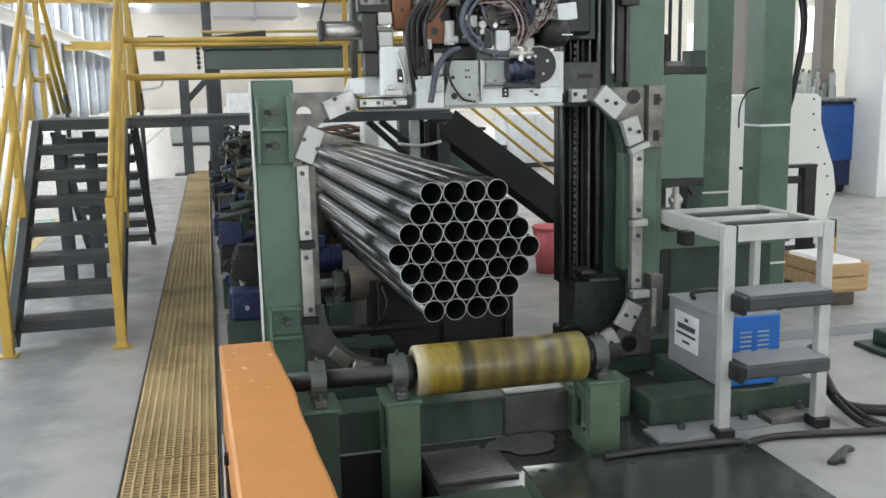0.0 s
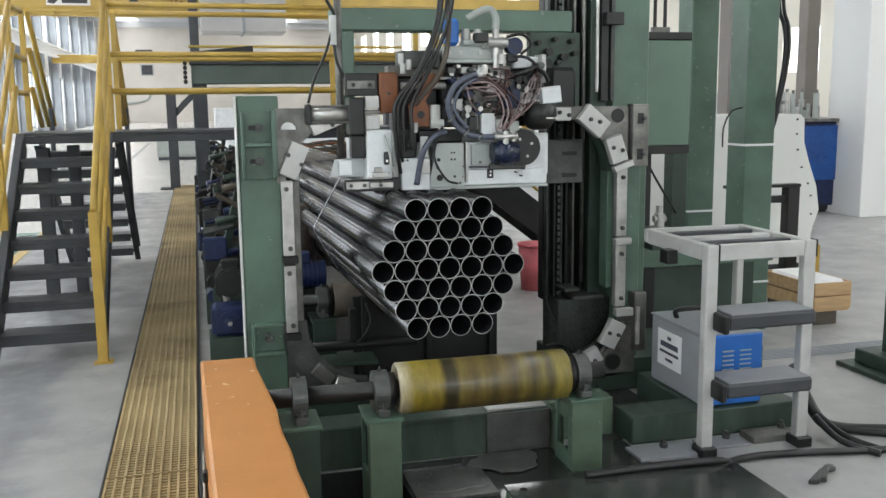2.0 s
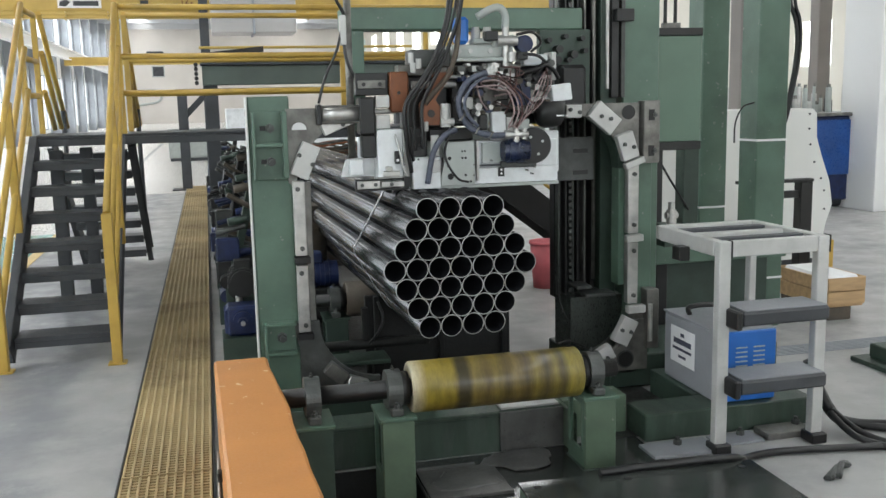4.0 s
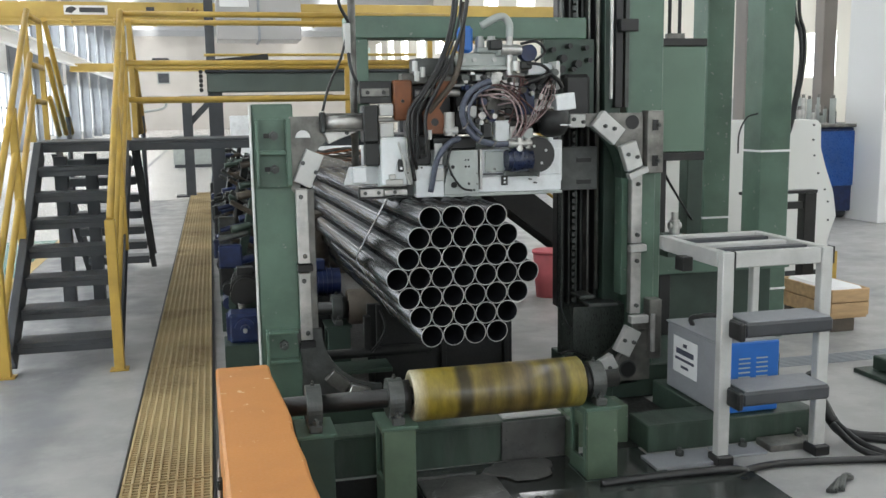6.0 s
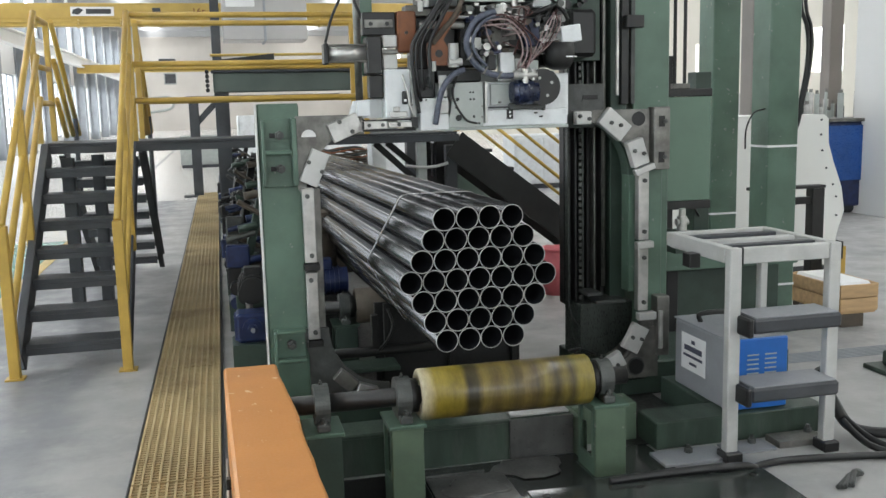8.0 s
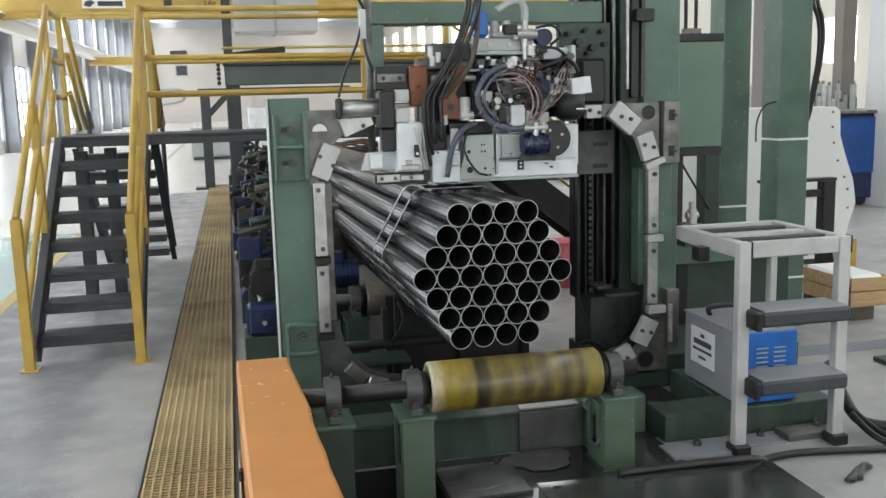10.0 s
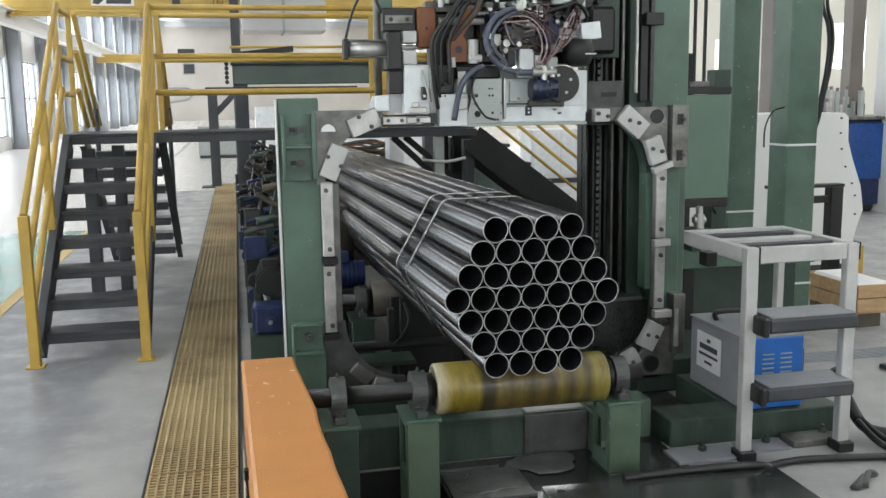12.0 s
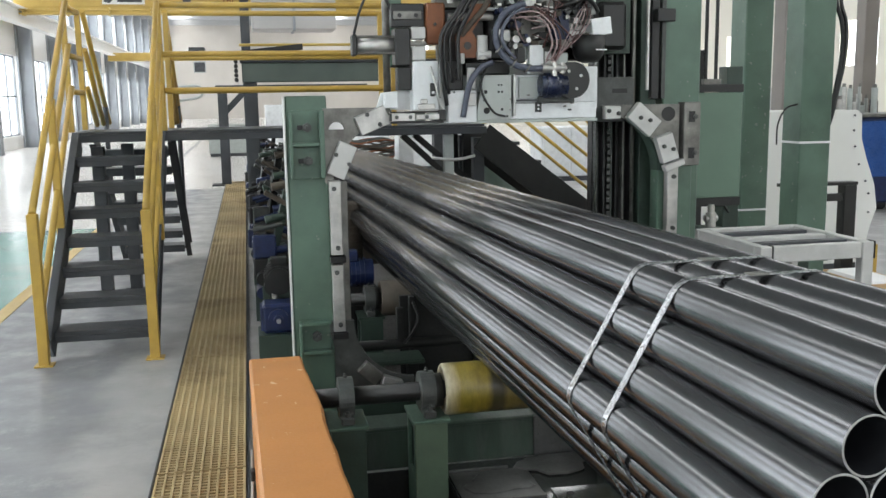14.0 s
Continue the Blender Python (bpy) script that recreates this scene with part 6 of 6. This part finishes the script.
def power_units():
    w = thing("welding_unit", 2.6, 4.3, 0.142, "grey welding power unit with blue vented front and label", "power unit")
    xa, xb, ya, yb, za, zb = 2.43, 2.765, 4.09, 4.64, 0.142, 0.507
    part("body", boxes((xa, xb, ya, yb, za, zb), bevel=0.008), GREY_BOX, w)
    part("lid", boxes((xa - 0.006, xb + 0.006, ya - 0.006, yb + 0.006, zb + 0.001, zb + 0.012), bevel=0.003), GREY_BOX, w)
    part("front_panel", boxes((xa + 0.012, xb - 0.002, ya - 0.022, ya - 0.001, za + 0.004, zb + 0.006), bevel=0.006), BLUE, w, "bright blue front panel")
    for k in range(7):
        for x in (xa + 0.1, xa + 0.2):
            part("vent", boxes((x, x + 0.065, ya - 0.026, ya - 0.0225, za + 0.14 + k * 0.024, za + 0.147 + k * 0.024), bevel=0), PALE_GREY, w)
    for y in (ya + 0.08, ya + 0.38):
        part("handle", tube([(xa + 0.06, y, zb + 0.012), (xa + 0.06, y, zb + 0.055), (xa + 0.22, y, zb + 0.055), (xa + 0.22, y, zb + 0.012)], 0.014), RUBBER, w)
    lb = part("label", boxes((xa - 0.003, xa - 0.0005, 4.30, 4.56, za + 0.11, za + 0.31), bevel=0), PAPER, w, "white paper label with dark print")
    for y0, y1, z0, z1 in ((4.41, 4.45, 0.405, 0.425), (4.335, 4.525, 0.36, 0.39), (4.33, 4.535, 0.325, 0.34), (4.39, 4.47, 0.285, 0.3)):
        part("print", boxes((xa - 0.0045, xa - 0.0035, y0, y1, z0, z1), bevel=0), INK, lb)


def floor_cables():
    runs = (([(2.9, 4.0, 0.35), (3.0, 3.95, 0.1), (3.1, 3.9, 0.03), (3.35, 3.78, 0.03), (3.8, 3.6, 0.03), (4.4, 3.55, 0.03)], 0.028),
            ([(2.95, 4.05, 0.3), (3.05, 3.95, 0.06), (3.15, 3.86, 0.025), (3.5, 3.66, 0.025), (4.2, 3.45, 0.025)], 0.02),
            ([(2.97, 3.9, 0.1), (2.98, 3.78, 0.05), (3.0, 3.68, 0.03), (3.08, 3.55, 0.02)], 0.018),
            ([(3.0, 3.92, 0.1), (3.03, 3.8, 0.05), (3.06, 3.7, 0.03), (3.12, 3.58, 0.02)], 0.018),
            ([(1.52, 3.458, 0.13), (1.75, 3.455, 0.136), (2.1, 3.44, 0.136), (2.215, 3.48, 0.1), (2.29, 3.62, 0.035), (2.42, 3.68, 0.022), (2.6, 3.68, 0.022), (3.0, 3.61, 0.022), (3.5, 3.5, 0.022), (4.2, 3.3, 0.022)], 0.018))
    for pts, r in runs:
        single("power_cable", tube(pts, r), RUBBER, "thick black rubber cable lying on the floor", "cable", "", "floor cables", smooth=True)
    rag = bmesh.new()
    rnd = random.Random(7)
    for k in range(6):
        o = k * 0.014
        tube([(2.56 + o, 3.36 + rnd.random() * 0.03, 0.012), (2.64 + o, 3.42 + o * 0.5, 0.02 + rnd.random() * 0.02), (2.74 + o * 0.4, 3.47 + rnd.random() * 0.03, 0.012)], 0.011, 6, 6, rag)
    single("strap_scrap", rag, CAST, "crumpled offcuts of dark strapping on the floor", "scrap", smooth=True)


def far_side():
    # wooden crate on its pallet
    c = thing("wooden_crate", 4.55, 5.95, 0, "raw wooden crate on a pallet, open at the top", "crate")
    xa, xb, ya, yb = 4.42, 4.74, 5.9, 6.5
    for k in range(2):
        z = 0.12 + k * 0.105
        part("board", boxes((xa, xb, ya - 0.02, ya, z, z + 0.098), bevel=0.003), WOOD, c)
        part("board", boxes((xa, xb, yb, yb + 0.02, z, z + 0.098), bevel=0.003), WOOD, c)
        part("board", boxes((xa - 0.02, xa - 0.001, ya, yb, z, z + 0.098), bevel=0.003), WOOD, c)
        part("board", boxes((xb + 0.001, xb + 0.02, ya, yb, z, z + 0.098), bevel=0.003), WOOD, c)
    part("bottom", boxes((xa, xb, ya, yb, 0.1, 0.118), bevel=0.002), WOOD, c)
    for y in (ya, yb - 0.08):
        part("runner", boxes((xa + 0.02, xb - 0.1, y, y + 0.08, 0, 0.098), bevel=0.004), BROWN, c)
    part("lining", boxes((xa + 0.02, xb - 0.02, ya + 0.02, yb - 0.02, 0.25, 0.335), bevel=0.02), PAPER, c)
    # green steel post with a stepped foot
    p = thing("machine_post", 4.2, 4.7, 0, "dark green square post with a stepped bolted foot", "post")
    part("post", boxes((4.11, 4.24, 4.66, 4.79, 0.1, 3.6), bevel=0.006), GREEN_DARK, p)
    part("foot", boxes((4.0, 4.5, 4.56, 4.9, 0.03, 0.12), bevel=0.008), GREEN_DARK, p)
    part("base_plate", boxes((3.91, 4.56, 4.5, 4.96, 0, 0.03), bevel=0.005), GREEN_DARK, p)
    part("clamp", boxes((4.08, 4.12, 4.63, 4.659, 1.5, 1.6), bevel=0.004), BLACK, p)
    part("side_panel", boxes((4.25, 5.11, 4.70, 4.74, 1.55, 1.98), bevel=0.004), GREEN_DARK, p)
    # drain grate across the floor
    d = thing("floor_drain", 4.4, 5.25, 0, "narrow grey floor drain grate", "drain", kind="structure")
    for k in range(7):
        part("drain_bar", boxes((3.2, 7.0, 5.18 + k * 0.03, 5.192 + k * 0.03, 0.0, 0.006), bevel=0), COLUMN, d)
    # white machine cover with rivets
    m = thing("machine_cover", 5.4, 7.8, 0, "tall white moulded machine cover with a riveted wavy edge", "machine cover")
    out = [(3.95, 0.1), (5.72, 0.1), (5.8, 0.45), (5.86, 0.62), (5.82, 0.85), (5.72, 1.1), (5.66, 1.35), (5.65, 1.58), (5.6, 1.62), (3.95, 1.62)]
    part("shell", plate([(x, z - (0.07 if z > 1.3 else 0)) for x, z in out], 7.8, 8.5), SMOOTH_WHITE, m)
    for x, z in zip((5.82, 5.81, 5.77, 5.69, 5.64, 5.62, 5.62), (0.62, 0.8, 0.92, 1.08, 1.25, 1.4, 1.54)):
        part("rivet", rods(((x - 0.05, 7.8, z - 0.04), (x - 0.05, 7.79, z - 0.04), 0.01), n=8), DARK_GREY, m)
    part("plinth", boxes((4.0, 5.7, 7.85, 8.45, 0, 0.1), bevel=0), DARK_GREY, m)
    # yellow ladder and dark stand behind the platform
    s = thing("machine_stand", 4.6, 6.9, 0, "black steel stand with a yellow upright", "stand")
    part("upright", boxes((4.875, 4.99, 6.9, 7.0, 0, 0.947), bevel=0.004), BLACK, s)
    part("top_bar", boxes((4.3, 5.0, 6.9, 7.0, 0.948, 0.975), (4.4, 4.874, 6.92, 6.98, 0.815, 0.875), bevel=0.004), BLACK, s)
    part("yellow_upright", boxes((4.99, 5.07, 6.7, 6.78, 0, 0.47), bevel=0.004), YELLOW, s)
    # blue container with fittings on top, under the white pillar
    b = thing("blue_container", 8.8, 12.0, 0, "large blue steel bin crowded with metal fittings", "container")
    part("wall", boxes((8.0, 9.6, 11.8, 13.0, 0.12, 1.35), bevel=0.02), BLUE_DARK, b)
    part("front_panel", boxes((8.05, 9.55, 11.77, 11.798, 0.5, 1.3), bevel=0.008), BLUE_BIN, b)
    part("rim", boxes((7.95, 9.65, 11.74, 13.05, 1.352, 1.4), bevel=0.01), STEEL_DARK, b)
    rnd = random.Random(21)
    for k in range(48):
        x, y = 7.3 + rnd.random() * 2.2, 12.0 + rnd.random() * 0.9
        f = thing("metal_fitting", x, y, 1.4, "grey machined fitting standing on the blue bin", "fitting", "fittings on the bin")
        r, hh = 0.014 + rnd.random() * 0.034, 0.1 + rnd.random() * 0.3
        part("stem", rods(((x, y, 1.4), (x, y, 1.4 + hh), r), n=10), (STEEL, PALE_GREY, DARK_GREY)[k % 3], f)
        part("cap", rods(((x, y, 1.4 + hh), (x, y, 1.45 + hh), r * 0.6), n=10), STEEL_DARK, f)
    single("fitting_shelf", boxes((7.2, 7.95, 11.7, 13.0, 1.2, 1.4), (7.25, 7.32, 11.8, 12.9, 0, 1.2), (7.8, 7.87, 11.8, 12.9, 0, 1.2), bevel=0.005), STEEL_DARK, "grey steel shelf beside the blue bin", "shelf")
    single("wall_pier", boxes((9.1, 10.6, 11.2, 12.0, 0, 9.5), bevel=0.01), WALL_WHITE, "broad white plastered pier", "pier", "structure")
    single("floor_duct", rods(((6.0, 12.9, 0.09), (18, 9.4, 0.09), 0.09)), DARK_GREY, "dark pipe lying along the floor by the pier", "pipe", smooth=True)
    for x, y in ((7.1, 11.5), (11.2, 15.5)):
        single("hall_post", boxes((x, x + 0.28, y, y + 0.28, 0, 9.5), bevel=0.01), POST_BROWN, "grey-brown steel hall post", "column", "structure")
    # tables and white cabinets far behind the line
    rows = ((2.2, 20.0, 1.6, 0.8, 1.0, WHITE), (4.6, 22.0, 1.8, 0.9, 1.0, WHITE), (1.2, 26.0, 1.4, 0.9, 1.6, WHITE), (6.4, 18.0, 1.2, 0.8, 1.1, WHITE), (-0.6, 30.0, 1.2, 0.9, 1.0, PALE_GREY))
    for x, y, w, dd, hh, mat in rows:
        t = thing("equipment_cabinet", x, y, 0, "pale equipment cabinet in the far hall", "cabinet", "far cabinets")
        part("body", boxes((x - w / 2, x + w / 2, y, y + dd, 0.1, hh), bevel=0.02), mat, t)
        part("door", boxes((x - w / 2 + 0.04, x - 0.02, y - 0.02, y - 0.002, 0.16, hh - 0.06), bevel=0.006), mat, t)
        part("door", boxes((x + 0.02, x + w / 2 - 0.04, y - 0.02, y - 0.002, 0.16, hh - 0.06), bevel=0.006), mat, t)
        part("plinth", boxes((x - w / 2 + 0.03, x + w / 2 - 0.03, y + 0.03, y + dd - 0.03, 0, 0.098), bevel=0), DARK_GREY, t)
    r = thing("red_bin", 2.92, 7.85, 0, "pinkish red plastic bin beside the line", "bin")
    bm = bmesh.new()
    rod(bm, (2.92, 7.85, 0.0), (2.92, 7.85, 0.4), 0.12, 24, 0.15)
    part("tub", bm, RED, r, smooth=True)
    part("rim", rods(((2.92, 7.85, 0.401), (2.92, 7.85, 0.425), 0.16), n=24), RED, r, smooth=True)
    g = thing("green_drum", 2.82, 10.6, 0, "dark green steel drum behind the stairs", "drum")
    part("barrel", rods(((2.82, 10.6, 0), (2.82, 10.6, 0.95), 0.3), n=28), GREEN_DARK, g, smooth=True)
    part("lid_ring", rods(((2.82, 10.6, 0.951), (2.82, 10.6, 0.98), 0.31), n=28), GREEN_DARK, g, smooth=True)


def text_mesh(words, size, m, material, parent):
    cu = bpy.data.curves.new("lettering", "FONT")
    cu.body, cu.size, cu.extrude = words, size, 0.004
    tmp = new("lettering", cu)
    me = bpy.data.meshes.new_from_object(tmp.evaluated_get(bpy.context.evaluated_depsgraph_get()))
    bpy.data.objects.remove(tmp)
    me.transform(m)
    bm = bmesh.new()
    bm.from_mesh(me)
    return part("lettering", bm, material, parent)


def overhead():
    # travelling crane across the hall
    y, xa, xb = 38.0, -8.3, 15.4
    c = thing("bridge_crane", 3.5, y, 5.3, "yellow overhead travelling crane bridge with a white maker's plate", "crane")
    part("girder", boxes((xa, xb, y, y + 0.5, 5.56, 6.14), bevel=0.02), CRANE_YELLOW, c)
    part("girder", boxes((xa, xb, y + 2.6, y + 3.1, 5.56, 6.12), bevel=0.02), CRANE_YELLOW, c)
    part("lower_flange", boxes((xa, xb, y - 0.12, y + 0.6, 5.3, 5.42), (xa, xb, y, y + 0.5, 5.42, 5.559), bevel=0.005), CRANE_YELLOW, c)
    for z in (5.26, 5.4):
        part("walkway_rail", rods(((xa, y - 0.6, z), (xb, y - 0.6, z), 0.034), n=8), CRANE_YELLOW, c)
    for k in range(16):
        x = xa + 0.4 + k * 1.5
        part("rail_hanger", boxes((x, x + 0.05, y - 0.63, y - 0.1, 5.2, 5.499), bevel=0), CRANE_YELLOW, c)
    part("end_carriage", boxes((xa - 0.25, xa + 0.2, y - 0.8, y + 3.8, 5.25, 5.55), bevel=0.02), CRANE_YELLOW, c)
    part("maker_plate", boxes((-5.15, -3.6, y - 0.02, y - 0.001, 5.66, 6.0), bevel=0), PAPER, c)
    part("maker_mark", plate([(-5.1, 5.75), (-4.88, 5.71), (-4.68, 5.88), (-4.85, 5.96), (-5.05, 5.9)], y - 0.03, y - 0.021), DARK_GREY, c)
    part("maker_mark", boxes((-4.6, -3.7, y - 0.03, y - 0.021, 5.74, 5.92), bevel=0), DARK_GREY, c)
    part("small_plate", boxes((-2.2, -1.9, y - 0.02, y - 0.001, 5.7, 5.96), bevel=0), DARK_GREY, c)
    text_mesh("16t", 0.38, pose(-0.75, y - 0.03, 5.7, 90), RUST, c)
    c.location.z -= 0.25
    # second, further crane bridge
    y2 = 62.0
    d = thing("bridge_crane", 3.5, y2, 4.6, "second yellow crane bridge further down the hall", "crane")
    part("girder", boxes((xa, xb, y2, y2 + 0.6, 4.45, 4.8), bevel=0.02), CRANE_YELLOW, d)
    part("lower_flange", boxes((xa, xb, y2 - 0.12, y2 + 0.7, 4.3, 4.448), bevel=0.005), CRANE_YELLOW, d)
    part("trolley", boxes((-3.4, -2.4, y2 - 0.4, y2 + 1.2, 4.801, 5.1), bevel=0.03), DARK_GREY, d)
    # green transfer gantry behind the strapper
    g = thing("transfer_gantry", 0.8, 12.0, 0, "grey-green overhead transfer beam on steel posts", "gantry")
    part("beam", boxes((-0.03, 2.6, 12.0, 12.25, 1.95, 2.19), bevel=0.01), GREEN_GREY, g)
    part("beam_top", boxes((-0.05, 2.6, 11.95, 12.3, 2.192, 2.25), bevel=0.005), DARK_GREY, g)
    part("drive_cover", tilted(0.35, 11.98, 2.34, 0.75, 0.2, 0.07, 0, -6), BLACK, g)
    part("chain_rollers", rods(*[((-0.1, 11.95, 1.98 + k * 0.056), (-0.1, 12.2, 1.98 + k * 0.056), 0.025) for k in range(6)]), BLACK, g)
    for x in (-0.02, 2.4):
        part("post", boxes((x, x + 0.17, 12.05, 12.22, 0, 1.949), bevel=0.006), DARK_GREY, g)
    for x, z in ((0.6, 2.46), (0.6, 2.36)):
        part("guard_rail", rods(((-0.05, 11.9, z - 0.06), (2.6, 11.9, z - 0.06), 0.017), n=8), CRANE_YELLOW, g)
    # tall grey posts with a brace further on
    p = thing("pipe_rack", -0.4, 19.6, 0, "grey steel portal post with a slanted brace", "frame")
    part("post", boxes((-0.56, -0.37, 19.6, 19.85, 0, 1.95), bevel=0.008), DARK_GREY, p)
    part("post", boxes((-0.04, 0.14, 19.6, 19.85, 0, 4.6), bevel=0.008), DARK_GREY, p)
    part("top_beam", boxes((-0.6, 2.5, 19.62, 19.83, 1.952, 2.04), bevel=0.008), DARK_GREY, p)
    bm = bmesh.new()
    bar(bm, (-0.42, 19.72, 1.5), (0.0, 19.72, 1.93), 0.12, 0.12)
    part("brace", bm, DARK_GREY, p)
    part("foot_plate", boxes((-0.76, -0.32, 19.5, 19.95, 0, 0.03), bevel=0.004), DARK_GREY, p)
    # fittings on the far wall
    w = HALL["y1"]
    v = thing("wall_vent", -4.4, w, 5.0, "small dark square vent in the far white wall", "vent")
    part("frame", boxes((-4.9, -3.7, w - 0.08, w - 0.001, 4.5, 5.6), bevel=0.02), PALE_GREY, v)
    part("louvre", boxes((-4.8, -3.8, w - 0.1, w - 0.081, 4.6, 5.5), bevel=0.01), DARK_GREY, v)
    single("wall_pipe", tube([(-7.0, w - 0.12, 8.0), (-7.0, w - 0.12, 4.0), (-6.9, w - 0.12, 3.2), (-4.5, w - 0.12, 3.2), (-4.4, w - 0.12, 2.2), (-6.5, w - 0.12, 1.8)], 0.12), PALE_GREY, "pale grey service pipe on the far wall", "pipe", smooth=True)
    # overhead boxes: white duct and air handler above the line
    a = thing("air_handler", 2.6, 30.0, 3.4, "white duct box slung under the roof", "duct")
    part("casing", boxes((0.3, 2.9, 30.0, 31.5, 3.9, 5.3), bevel=0.03), DUCT, a)
    part("flange", boxes((1.55, 1.63, 29.95, 31.55, 3.86, 5.34), bevel=0.01), COLUMN, a)
    part("inlet", boxes((0.42, 1.3, 29.94, 29.998, 4.9, 5.2), bevel=0.01), WALL_WHITE, a)
    part("hanger", rods(((0.5, 30.5, 5.3), (0.5, 30.5, 9.6), 0.04), ((2.7, 30.5, 5.3), (2.7, 30.5, 9.6), 0.04), n=8), COLUMN, a)


# ---- what moves ----
FACE = ((0.0, 4.275), (1.0, 4.268), (2.0, 4.265), (7.2, 4.262), (7.5, 4.255), (7.9, 4.16), (8.3, 4.065), (8.6, 4.056), (9.3, 4.056), (11.2, 4.056), (11.4, 4.012), (11.7, 3.835),
        (12.0, 3.618), (12.5, 3.09), (13.0, 2.495), (13.5, 1.893), (14.0, 1.297))
LIFT = ((0.0, 0.286), (0.5, 0.161), (1.0, 0.057), (1.5, 0.0), (1.9, -0.047), (2.1, -0.051), (4.0, -0.051), (5.9, -0.051), (6.2, -0.04), (6.5, 0.0), (7.0, 0.16), (7.2, 0.22), (7.5, 0.285),
        (7.8, 0.29), (9.2, 0.29), (9.5, 0.27), (9.65, 0.1), (9.8, -0.01), (10.0, -0.012), (10.2, 0.02), (10.5, 0.147), (10.8, 0.26), (11.0, 0.288), (11.4, 0.29), (14.0, 0.295))


def face_at(t):
    for (a, ya), (b, yb) in zip(FACE, FACE[1:]):
        if t <= b:
            return ya + (yb - ya) * (t - a) / (b - a)
    return FACE[-1][1]


def motions():
    walk(bundle, [(t, on_line(y)) for t, y in FACE])
    for strap, ready, behind in ((strap_a, 1.75, 0.722), (strap_b, 9.5, 0.955)):
        rows = [(0.0, on_line(10.2)), (ready, on_line(10.2)), (ready + 0.35, band_at(face_at(ready + 0.35), behind))]
        rows += [(t, band_at(y, behind)) for t, y in FACE if t > ready + 0.4]
        walk(strap, rows)
    walk(head, [(t, pose(HEAD.x, HEAD.y, HEAD.z + d)) for t, d in LIFT])
    walk(weight, [(t, pose(2.92, 5.5, BOX_Z - d)) for t, d in LIFT])
    turn, rows = 0.0, [(0.0, pose(1.19, ROLL_Y, ROLL_Z))]
    last = FACE[0][1]
    for k in range(1, 141):
        t = k / 10
        turn += math.degrees((last - face_at(t)) / ROLL_R)
        last = face_at(t)
        rows.append((t, pose(1.19, ROLL_Y, ROLL_Z, turn)))
    walk(front_roller, rows)


hall()
front_roller = conveyor()
orange_guard()
strapping_frame()
curved_chute()
lift_tower()
weight = counterweight()
head = strapping_head()
bundle = pipe_bundle()
strap_a, strap_b = band(), band()
crossover()
drives()
work_platform()
power_units()
floor_cables()
far_side()
overhead()
trench_grating()
motions()
